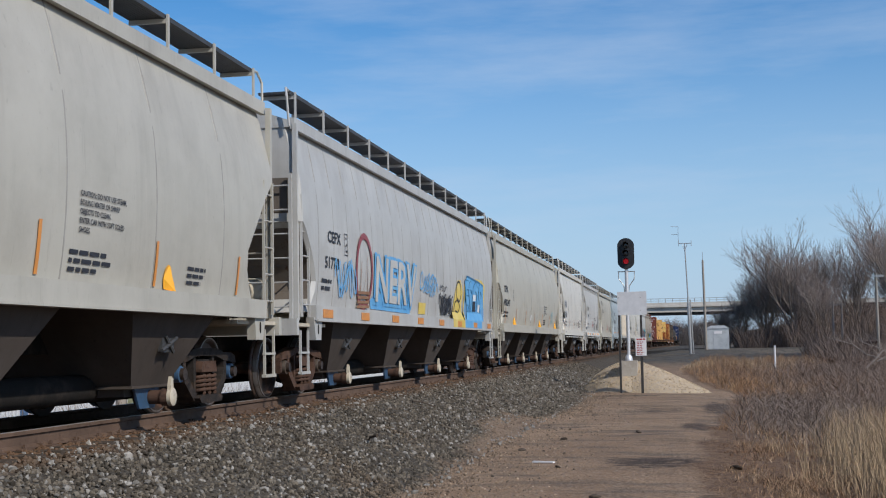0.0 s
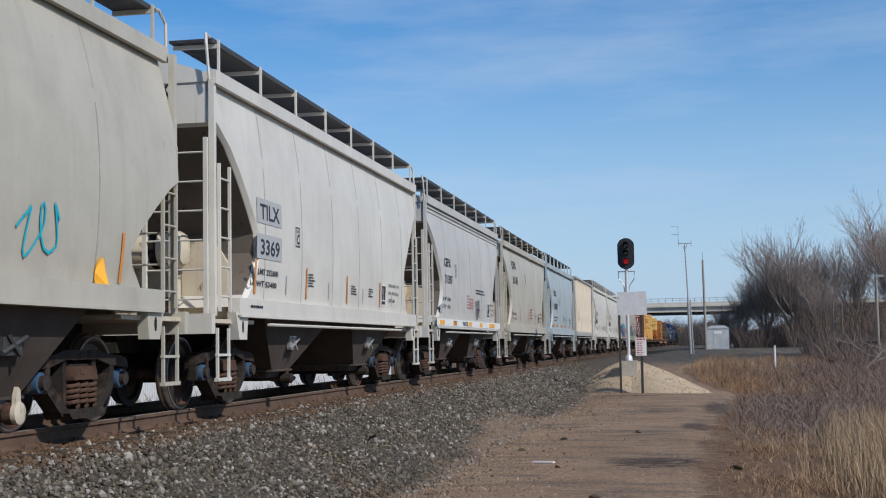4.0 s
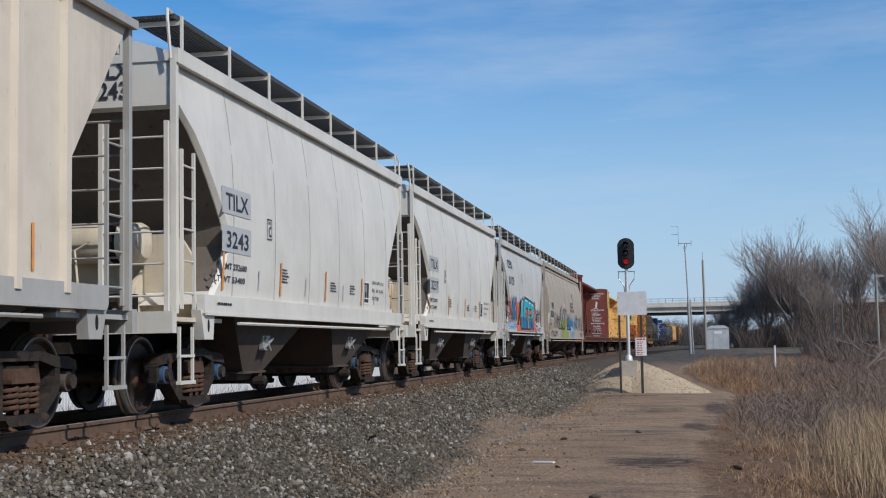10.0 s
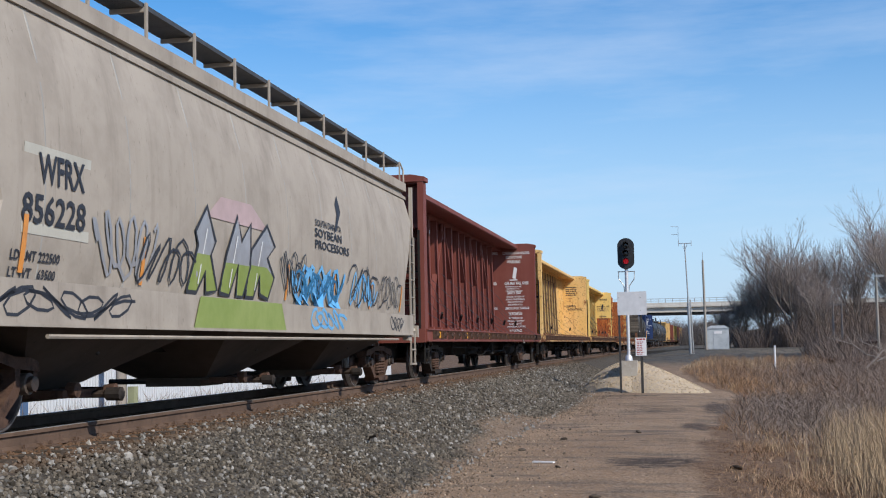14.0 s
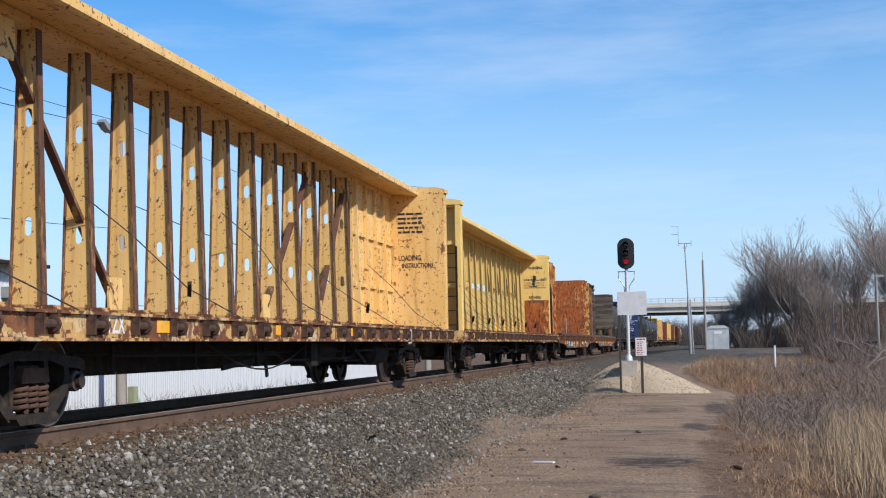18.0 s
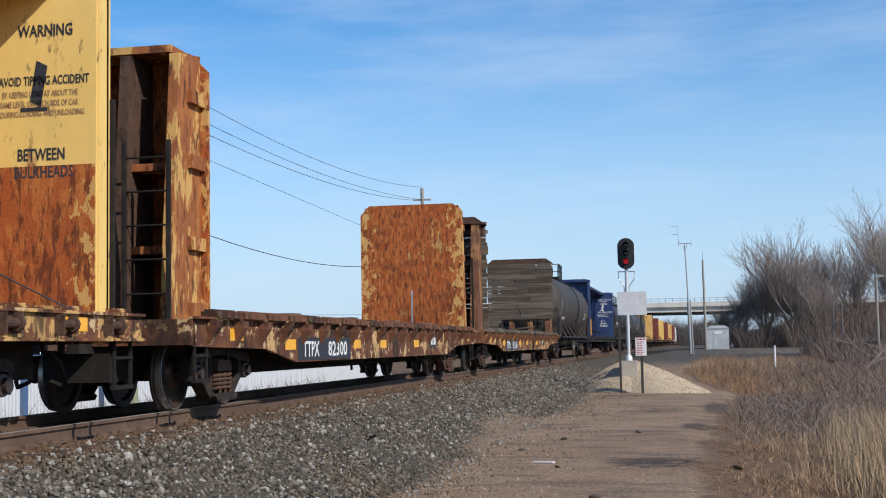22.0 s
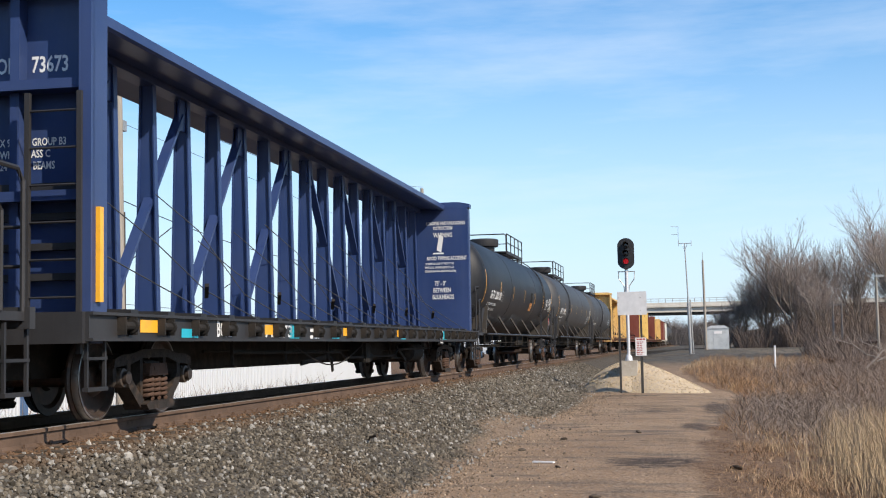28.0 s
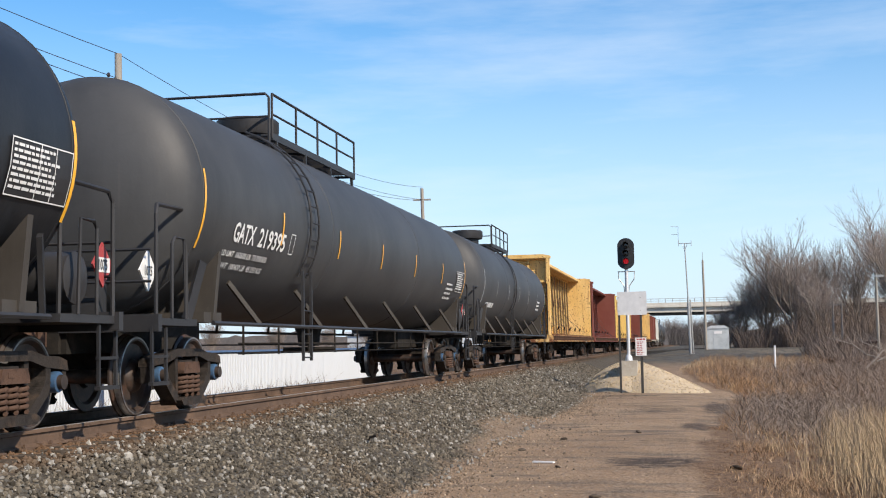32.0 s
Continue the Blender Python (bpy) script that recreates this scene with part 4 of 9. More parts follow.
part("upper_antenna", Geo().tube([(-0.75, 0, 10.0), (-0.75, 0, 11.35)], 0.02).tube([(-0.75, 0, 11.3), (-1.4, 0, 11.35)], 0.02).tube([(-0.75, 0, 10.6), (-1.4, 0, 10.62)], 0.02), GALV, am, "small antenna above the crossbar")
part("side_pole", Geo().tube([(0.32, 0.3, -0.4), (0.15, 0.3, 4.6)], 0.06, 8), GALV, am)
pole2 = tagged(new("utility_pole"), "plain grey wooden pole beside the cabinet", "pole", "poles")
pole2.location = (2.35, 150, 0)
part("shaft", Geo().tube([(0, 0, -0.5), (-0.1, 0, 10.0)], 0.16, 8, 0.11), POLE, pole2, smooth=50)
part("spike", Geo().tube([(-0.1, 0, 10), (-0.1, 0, 10.9)], 0.03), GALV, pole2)
mk = tagged(new("marker_post"), "short white marker post in the dry grass", "post")
mk.location = (5.28, 80, 0)
part("shaft", Geo().tube([(0, 0, -1.1), (0, 0, 0.42)], 0.06, 8), SIGN_W, mk)
pole3 = tagged(new("utility_pole"), "grey pole with a small box among bare trees", "pole", "poles")
pole3.location = (14.1, 100, 0)
part("shaft", Geo().tube([(0, 0, -1.0), (0, 0, 5.6)], 0.11, 8, 0.09), POLE, pole3)
part("lamp_head", Geo().box(-0.1, -0.15, 5.3, 0.55, 0.1, 5.45), GALV, pole3, "grey lamp head")
for x in (12.2, 12.9):
    old = tagged(new("old_telegraph_pole"), "short dark weathered pole with a crossarm in the brush", "pole", "old poles")
    old.location = (x, 112, 0)
    part("shaft", Geo().tube([(0, 0, -1.0), (0.05, 0, 3.85)], 0.10, 7, 0.08), BARK, old)
    part("crossarm", Geo().box(-0.3, -0.06, 3.55, 0.38, 0.06, 3.7), BARK, old)

bn = tagged(new("steel_bin"), "dark rusted steel bin half hidden by dead brush", "bin")
bn.location = (12.5, 100, -1.75)
part("side_wall", Geo().box(-1.35, -0.9, 0, 1.35, -0.84, 2.2), BIN, bn)
part("side_wall", Geo().box(-1.35, 0.84, 0, 1.35, 0.9, 2.2), BIN, bn)
for x in (-1.35, 1.29):
    part("end_wall", Geo().box(x, -0.84, 0, x + 0.06, 0.84, 2.2), BIN, bn)
for x in (-0.9, 0.0, 0.9):
    part("rib", Geo().box(x - 0.05, -0.98, 0.05, x + 0.05, -0.9, 2.15), BIN, bn)
part("rim", Geo().box(-1.4, -1.0, 2.2, 1.4, -0.85, 2.28), BIN, bn)

# the road bridge over the line
bridge = tagged(new("road_bridge"), "pale concrete road bridge with railing over the railway", "bridge", kind="structure")
BY = 310
part("parapet", Geo().box(-75, BY, 9.35, 75, BY + 0.4, 10.05), BRIDGE_C, bridge, "pale concrete parapet")
part("deck", Geo().box(-75, BY - 0.3, 8.95, 75, BY + 11, 9.35), BRIDGE_C, bridge)
part("girder", Geo().box(-75, BY + 0.3, 7.75, 75, BY + 0.7, 8.95), BRIDGE_C, bridge, "pale outer girder")
for k in range(1, 5):
    part("girder", Geo().box(-75, BY + 0.3 + 2.4 * k, 7.55, 75, BY + 0.7 + 2.4 * k, 8.95), BRIDGE_D, bridge, "dark inner girder")
part("bearing_ledge", Geo().box(-75, BY + 1.0, 7.2, 75, BY + 10, 7.56), BRIDGE_D, bridge)
for x0, x1 in ((8.6, 10.4), (-24, -22.4)):
    part("pier", Geo().box(x0, BY + 0.8, -1.5, x1, BY + 10, 7.2), BRIDGE_D, bridge, "dark concrete pier")
part("abutment", Geo().prism([(18, -2), (60, -2), (60, 9.0), (30, 9.0)], BY - 2, BY + 13, "y"), SCRUB, bridge, "overgrown embankment")
part("abutment", Geo().prism([(-75, -2), (-34, -2), (-46, 9.0), (-75, 9.0)], BY - 2, BY + 13, "y"), SCRUB, bridge, "overgrown embankment")
rl = part("top_rail", Geo().box(-75, BY + 0.1, 10.95, 75, BY + 0.2, 11.05).box(-75, BY + 0.1, 10.45, 75, BY + 0.2, 10.52), GALV, bridge, "grey steel railing")
po = part("rail_post", Geo().box(-0.06, BY + 0.1, 10.0, 0.06, BY + 0.22, 11.05), GALV, bridge)
po.location = (-40, 0, 0)
for k in range(1, 44):
    again(po, bridge, (-40 + 1.7 * k, 0, 0))
def road_car(x, color, label):
    c = tagged(new("car"), label, "car")
    c.location = (x, BY + 6, 9.35)
    part("body", Geo().prism([(-2.2, 0.3), (2.2, 0.3), (2.2, 0.85), (1.5, 0.95), (0.9, 1.45), (-1.0, 1.45), (-1.7, 0.95), (-2.2, 0.85)], -0.85, 0.85, "y"), color, c)
    for wx in (-1.35, 1.35):
        part("wheel", Geo().lathe([(-0.9, 0.32), (-0.7, 0.32)], "y", 12, (wx, 0, 0.32)), UNDER, c)
    part("windscreen", Geo().prism([(-1.55, 0.97), (1.35, 0.97), (0.85, 1.38), (-0.95, 1.38)], -0.87, 0.87, "y"), LENS_OFF, c)
    return c


# the line's far end under the trees
def wall_of_brush(name, x0, x1, y0, y1, z0, h, n, seed, label, material):
    """Many thin upright stems, leaning at random, in one mesh."""
    rg = np.random.default_rng(seed)
    x, y = rg.uniform(x0, x1, n), rg.uniform(y0, y1, n)
    hh = h * rg.uniform(0.35, 1.0, n) * (0.75 + 0.5 * np.sin(x * 0.7 + seed) ** 2)
    lx, ly = rg.normal(0, 0.42, n) * hh, rg.normal(0, 0.42, n) * hh
    w = rg.uniform(0.005, 0.012, n) * (1 + y / 90)
    a = rg.uniform(0, 3.14, n)
    dx, dy = np.cos(a) * w, np.sin(a) * w
    z = np.array([lie(p, q) for p, q in zip(x, y)]) + z0
    v = np.stack([np.stack([x - dx, y - dy, z], -1), np.stack([x + dx, y + dy, z], -1), np.stack([x + lx * 0.45 + dx * 0.7, y + ly * 0.45 + dy * 0.7, z + hh * 0.55], -1),
                  np.stack([x + lx * 0.45 - dx * 0.7, y + ly * 0.45 - dy * 0.7, z + hh * 0.55], -1), np.stack([x + lx * 1.2, y + ly * 1.2, z + hh], -1)], 1).reshape(-1, 3)
    k = 5 * np.arange(n)[:, None]
    f = [tuple(q) for q in (k + np.array([0, 1, 2, 3])).tolist()] + [tuple(q) for q in (k + np.array([3, 2, 4])).tolist()]
    return stuff(name, v, f, material, label, "brush")


wall_of_brush("thicket", 7.0, 13.0, 172, 195, -0.2, 4.2, 2200, 25, "dense leafless brown thicket below the trees", BRUSH)
wall_of_brush("thicket", 13.0, 46, 165, 195, -0.2, 6.3, 13000, 21, "dense leafless brown thicket below the trees", BRUSH)
wall_of_brush("thicket", 10, 34, 84, 118, -0.2, 2.2, 16000, 22, "dense leafless brown thicket below the trees", BRUSH)
wall_of_brush("thicket", -4, 12, 330, 420, 0, 7.0, 5000, 23, "far leafless scrub beyond the bridge", WOODS)
wall_of_brush("fence_weeds", -18.7, -17.2, 20, 62, -0.1, 0.9, 900, 26, "thin bare weeds along the steel fence", GREYWEED)
wall_of_brush("thicket", -62, -30, 105, 130, -0.3, 2.6, 9000, 27, "low bare brush behind the fence", BRUSH)
wall_of_brush("thicket", 8.6, 24, 66, 92, -0.2, 0.95, 9000, 24, "tangle of dark dead brush on a bank", SCRUB)

hv = []
for j, (y, base) in enumerate(((455, 0.0), (470, 1.0))):
    for i in range(121):
        x = -180 + 3 * i
        hv += [(x, y, -3.0), (x, y + 4, 5.5 + 2.6 * noise.noise(Vector((x * 0.06, j, 0))) + 1.5 * noise.noise(Vector((x * 0.5, j, 3))))]
hf = [(k * 242 + 2 * i, k * 242 + 2 * i + 2, k * 242 + 2 * i + 3, k * 242 + 2 * i + 1) for k in range(2) for i in range(120)]
stuff("far_woods", hv, hf, WOODS, "distant line of bare grey-brown woods", "backdrop", "structure")
# a second line of rails crosses the grey gravel
siding = tagged(new("siding_track"), "dark rails of a diverging track across the gravel", "railway track", kind="structure")
for dx in (-0.75, 0.75):
    part("rail", Geo().loft([[(x, y, z + 0.02) for x, z in ((px - 0.035, -0.36), (px + 0.035, -0.36), (px + 0.035, -0.2), (px - 0.035, -0.2))] for px, y in [(-5.2 + dx + 0.0011 * (q - 90) ** 2 * 0.9, q) for q in steps(100, 215, 23)]]), UNDER, siding)
# ---- dry grass and weeds ----
def blades(name, n, seed, hmin, hmax, wid, lean, material, label, keep, ymax=70.0, xr=14.0, tuft=(6, 16), spread=0.08):
    """Curved blades of dry grass, gathered in tufts, in one mesh."""
    rg = np.random.default_rng(seed)
    pts = []
    while len(pts) < n:
        y = 13.0 + (ymax - 13.0) * rg.random() ** 1.7
        x = edge_x(y) + xr * rg.random() ** 1.5 * (0.35 + y / 70)
        k = keep(x, y)
        if rg.random() > k:
            continue
        for _ in range(rg.integers(*tuft)):
            pts.append((x + rg.normal(0, spread), y + rg.normal(0, spread * 1.3), k))
    p = np.array(pts[:n])
    x, y = p[:, 0], p[:, 1]
    rim = np.clip(0.35 + 0.6 * (x - np.array([edge_x(j) for j in y])), 0.3, 1.0)
    h = rg.uniform(hmin, hmax, n) * (0.55 + 0.6 * p[:, 2]) * rim
    a, b = rg.uniform(0, 6.28, n), rg.uniform(0, 6.28, n)
    l = h * rg.uniform(0.05, lean, n)
    w = wid * rg.uniform(0.6, 1.3, n) * (1 + y / 45)
    dx, dy, lx, ly = np.cos(a) * w / 2, np.sin(a) * w / 2, np.cos(b) * l, np.sin(b) * l
    z = np.array([lie(i, j) for i, j in zip(x, y)]) - 0.02
    v = np.stack([np.stack([x - dx, y - dy, z], -1), np.stack([x + dx, y + dy, z], -1), np.stack([x + lx * 0.35 + dx * 0.8, y + ly * 0.35 + dy * 0.8, z + h * 0.55], -1),
                  np.stack([x + lx * 0.35 - dx * 0.8, y + ly * 0.35 - dy * 0.8, z + h * 0.55], -1), np.stack([x + lx, y + ly, z + h], -1)], 1).reshape(-1, 3)
    k = 5 * np.arange(n)[:, None]
    f = [tuple(q) for q in (k + np.array([0, 1, 2, 3])).tolist()] + [tuple(q) for q in (k + np.array([3, 2, 4])).tolist()]
    return stuff(name, v, f, material, label, "grass")


def brambles(name, n, seed, patches, size, material, label):
    """Arching wiry canes with side shoots, scattered about patches (x, y, spread x, spread y, weight), in one mesh."""
    rg = np.random.default_rng(seed)
    weights = np.array([p[4] for p in patches])
    pick = rg.choice(len(patches), n, p=weights / weights.sum())
    box = np.array([p[:4] for p in patches])[pick]
    x, y = box[:, 0] + rg.normal(0, 1, n) * box[:, 2], box[:, 1] + rg.normal(0, 1, n) * box[:, 3]
    ok = x > np.array([edge_x(j) for j in y]) + 0.25
    x, y = x[ok], y[ok]
    n = len(x)
    z = np.array([lie(i, j) for i, j in zip(x, y)])
    h, a = size * rg.uniform(0.35, 1.0, n), rg.uniform(0, 6.28, n)
    run = h * rg.uniform(0.2, 1.5, n)
    kink = rg.normal(0, 0.10, (n, 6)) * h[:, None]
    w = 0.0028 * rg.uniform(0.7, 1.5, n) * (1 + y / 40)
    v = []
    for k in range(6):
        s = k / 5
        cx, cy = x + np.cos(a) * run * s + kink[:, k] * (k > 0), y + np.sin(a) * run * s + kink[:, 5 - k] * (k > 0)
        cz = z + h * (1.9 * s - 1.05 * s * s) - 0.02
        taper = w * (1 - 0.75 * s)
        v += [np.stack([cx - taper, cy, cz], -1), np.stack([cx + taper, cy, cz], -1)]
    v = np.stack(v, 1).reshape(-1, 3)
    base = 12 * np.arange(n)[:, None]
    f = []
    for k in range(5):
        f += (base + np.array([2 * k, 2 * k + 1, 2 * k + 3, 2 * k + 2])).tolist()
    return stuff(name, v, f, material, label, "brush")


def patch(x, y, places):
    return sum(k * math.exp(-(((x - px) / rx) ** 2 + ((y - py) / ry) ** 2)) for px, py, rx, ry, k in places)


def tall_keep(x, y):
    d = x - edge_x(y)
    g = noise.noise(Vector((x * 0.7, y * 0.3, 3.0))) + 0.5 * noise.noise(Vector((x * 2.3, y * 1.1, 8.0)))
    return min(1, max(0.0, 0.4 * (g - 0.22) * (y > 26) + patch(x, y, ((2.55, 17.5, 0.6, 4.5, 1.0), (3.6, 24, 0.8, 5, 0.6))))) * min(1, max(0, d - 0.5))


def rust_keep(x, y):
    g = noise.noise(Vector((x * 0.9, y * 0.35, 43.0)))
    return min(1, max(0.0, min(1, max(0, (y - 26) / 14)) * (0.12 + 0.5 * g) + patch(x, y, ((2.1, 46, 0.7, 4.0, 1.0), (0.95, 28, 0.5, 2.5, 0.22), (5, 56, 3, 8, 0.5))))) * min(1, max(0, (x - edge_x(y)) * 2))


def short_keep(x, y):
    g = noise.noise(Vector((x * 0.8, y * 0.4, 13.0))) + 0.6 * noise.noise(Vector((x * 2.6, y * 1.3, 18.0)))
    return min(1, max(0.18, 0.5 + 1.0 * g)) * min(1, 0.12 + max(0, x - edge_x(y)) * 0.9)


def weed_keep(x, y):
    g = noise.noise(Vector((x * 0.35, y * 0.16, 23.0)))
    g += 0.5 * noise.noise(Vector((x * 1.6, y * 0.8, 29.0)))
    return min(1, max(0.0, 0.15 + 0.8 * g + patch(x, y, ((4.0, 32, 2.0, 6.0, 0.35),)) - 0.5 * (y < 22))) * min(1, max(0, (x - edge_x(y)) * 0.8))


blades("tall_grass", 4300, 31, 0.35, 0.92, 0.0055, 0.6, STRAW, "tall dry straw-coloured grass beside the path", tall_keep, 46.0, 9.0, (14, 40), 0.13)
blades("rust_grass", 12000, 37, 0.22, 0.72, 0.0055, 0.7, RUSTGRASS, "upright rust-brown dead grass", rust_keep, 80.0, 13.0, (10, 26), 0.12)
blades("short_grass", 70000, 32, 0.03, 0.15, 0.0065, 1.8, LITTER, "short matted rust-brown dead grass", short_keep)
blades("straw", 16000, 36, 0.04, 0.22, 0.0055, 1.7, GRASS, "loose tan straw in the dead grass", short_keep)
blades("dead_weeds", 11000, 33, 0.2, 0.65, 0.0045, 1.1, GREYWEED, "grey leafless dead weeds among the grass", weed_keep, 80.0, 17.0)
blades("far_grass", 30000, 34, 0.2, 0.8, 0.0055, 0.8, LITTER, "dry brown grass at the edge of the gravel", lambda x, y: (y > 36) * min(1, max(0, x - edge_x(y)) * 0.5) * min(1, max(0.15, 0.4 + noise.noise(Vector((x * 0.25, y * 0.2, 41.0))))), 106.0, 16.0)
blades("path_weeds", 3600, 35, 0.02, 0.09, 0.006, 1.4, LITTER, "sparse dead weeds on the edge of the dirt", lambda x, y: 0.4, 50.0, 2.0).location = (-0.6, 0, 0)
brambles("brambles", 4200, 38, ((2.1, 29, 0.65, 3.2, 1.6), (3.4, 34, 1.0, 4, 1.0), (5.0, 42, 1.5, 6, 1.0), (7, 55, 2, 8, 0.8)), 0.7, GREYWEED, "tangled grey leafless bramble canes in the grass")
brambles("dry_shrubs", 5200, 39, ((6.5, 48, 2.2, 7, 1.2), (9, 62, 2.5, 6, 1.0), (5.2, 32, 1.2, 5, 0.5)), 1.2, BRUSH, "leafless brown shrubs standing in the dry grass")
blades("pale_tufts", 900, 40, 0.3, 0.75, 0.007, 0.7, STRAW, "pale tufts of grass along the gravel edge", lambda x, y: (y > 78) * (x < 8) * (noise.noise(Vector((x * 0.9, y * 0.2, 51.0))) > 0.1), 88.0, 7.0, (20, 40), 0.2)
# fallen boughs over the brush
for i, (x, y, a, l) in enumerate(((8.6, 63, 0.35, 3.6), (9.6, 64, 2.7, 3.2), (11.2, 62, 0.2, 4.2), (10.4, 66, 2.4, 3.0), (7.6, 58, 0.5, 2.2), (12.4, 63, 2.9, 3.4))):
    z = lie(x, y)
    pts = [(x + l * k / 5 * math.cos(a), y + 0.1 * k, z + 0.6 + 0.28 * k + 0.12 * math.sin(k * 2.1 + i)) for k in range(6)]
    g = Geo().tube(pts, 0.05, 6, 0.015)
    for k in (1, 2, 3, 4):
        g.tube([pts[k], (pts[k][0] + 0.3 * math.cos(a), pts[k][1], pts[k][2] + 0.45), (pts[k][0] + 0.75 * math.cos(a), pts[k][1] + 0.2, pts[k][2] + 0.7 + 0.2 * (k % 2))], 0.018, 5, 0.006)
    tagged(part("fallen_bough", g, BARK, None, "grey bare bough lying across the dark brush"), category="branch", group="fallen boughs")


# ---- bare trees ----
def grow(seed, spread):
    """A leafless tree: a short trunk, long ascending limbs that fork again and again, and fine twigs, as two lists of pieces."""
    rnd = random.Random(seed)
    limbs, twigs = Geo(), Geo()
    reach = (1.6, 5.2, 3.0, 1.6, 0.85, 0.5)
    girth = (0.22, 0.11, 0.045, 0.018, 0.008, 0.0045)
    kids = (6, 9, 7, 5, 3)

    def branch(p, d, level):
        length = reach[level] * rnd.uniform(0.7, 1.15)
        n = (3, 8, 6, 4, 3, 2)[level]
        pts = [p]
        q, e = p.copy(), d.copy()
        for i in range(n):
            e = (e + Vector((rnd.gauss(0, 0.075), rnd.gauss(0, 0.075), rnd.gauss(0.05 if level < 4 else 0.02, 0.05)))).normalized()
            q = q + e * (length / n)
            pts.append(q.copy())
        r = girth[level] * rnd.uniform(0.8, 1.15)
        (limbs if level < 4 else twigs).tube(pts, r, (8, 6, 5, 4, 3, 3)[level], girth[min(5, level + 1)] * 0.8)
        if level >= 5:
            return
        for k in range(kids[level]):
            at = rnd.uniform(0.45, 1.0) if level == 0 else 0.22 + 0.78 * (k + rnd.random() * 0.8) / kids[level]
            i = min(n - 1, int(at * n))
            s = pts[i].lerp(pts[i + 1], min(1, at * n - i))
            e2 = (pts[i + 1] - pts[i]).normalized()
            side = e2.orthogonal().normalized()
            side.rotate(Matrix.Rotation(2.4 * k + rnd.random() * 1.2, 3, e2))
            wide = spread * rnd.uniform(0.6, 1.2) * (1.0 if level else 0.85)
            branch(s, (e2 + side * wide + Vector((0, 0, 0.2))).normalized(), level + 1)

    branch(Vector((0, 0, -0.3)), Vector((rnd.gauss(0, 0.04), rnd.gauss(0, 0.04), 1)).normalized(), 0)
    return limbs, twigs


TREES, TALL = [], []
for seed, spr in ((11, 0.55), (12, 0.62), (15, 0.48), (19, 0.72)):
    limbs, twigs = grow(seed, spr)
    tr = part("tree", limbs, BARK, None, smooth=50)
    part("crown", twigs, TWIG, tr, "crown of fine bare twigs")
    tagged(tr, "leafless grey-brown deciduous tree in early spring", "tree", "bare trees beyond the grass")
    tr.location = (0, 0, -500)
    TREES.append(tr)
    TALL.append(max(v[2] for v in twigs.v))
spots = [(14.4, 178, 1, 17.4, 20), (10.9, 182, 1, 12.0, 160), (7.6, 185, 3, 9.6, 200), (6.2, 188, 3, 7.8, 90), (18.2, 178, 2, 15.5, 140), (22.2, 177, 0, 16.5, 250), (18.6, 112, 1, 14.2, 300), (21.4, 106, 0, 16, 130),
         (17.6, 172, 3, 12.5, 350), (24.5, 150, 1, 16, 100), (28.0, 130, 0, 16, 30), (16.4, 184, 1, 14.0, 60), (11.8, 188, 1, 12.0, 120)]
for i, (x, y, k, high, a) in enumerate(spots):
    m = pose(x, y, lie(x, y), 0, 0, a)
    s = high / TALL[k]
    if TREES[k].location.z < -400:
        o = TREES[k]
        o.matrix_basis = m
    else:
        o = copy_thing(TREES[k], m)
    o.scale = (s, s, s)
# far trees beyond the fence and under the bridge
for x, y, k, s, a in ((-72, 190, 0, 0.62, 10), (-66, 205, 1, 0.6, 70), (-60, 215, 2, 0.62, 150), (-55, 222, 3, 0.7, 30), (-50, 230, 1, 0.55, 200), (-46, 236, 0, 0.6, 310), (-88, 170, 3, 0.55, 90), (-95, 165, 1, 0.5, 190), (3.5, 380, 0, 0.9, 120), (-3, 400, 1, 0.95, 20), (9, 390, 2, 0.9, 220)):
    o = tagged(copy_thing(TREES[k], pose(x, y, -0.8, 0, 0, a)), "small far leafless tree on the horizon", group="far trees")
    o.scale = (s, s, s)

# ---- beyond the track: fence, building, poles, wires ----
FX = -19.0


def corrugated(x, y0, y1, z0, z1, pitch=0.2, depth=0.03):
    """A trapezoid-ribbed steel sheet standing along y, with thickness."""
    g = Geo()
    out = []
    y = y0
    while y < y1:
        out += [(x, y), (x, y + pitch * 0.45), (x + depth, y + pitch * 0.55), (x + depth, y + pitch * 0.9)]
        y += pitch
    out += [(x, y1)]
    ring = out + [(px - 0.04, py) for px, py in reversed(out)]
    n = len(out)
    g.v = [(px, py, z) for z in (z0, z1) for px, py in ring]
    m = len(ring)
    g.f = [(i, i + 1, m + i + 1, m + i) for i in range(n - 1)] + [(n + i, n + i + 1, m + n + i + 1, m + n + i) for i in range(n - 1)]
    g.f += [(i, i + 1, 2 * n - 2 - i, 2 * n - 1 - i) for i in range(n - 1)] + [(m + i, m + i + 1, m + 2 * n - 2 - i, m + 2 * n - 1 - i) for i in range(n - 1)]
    return g


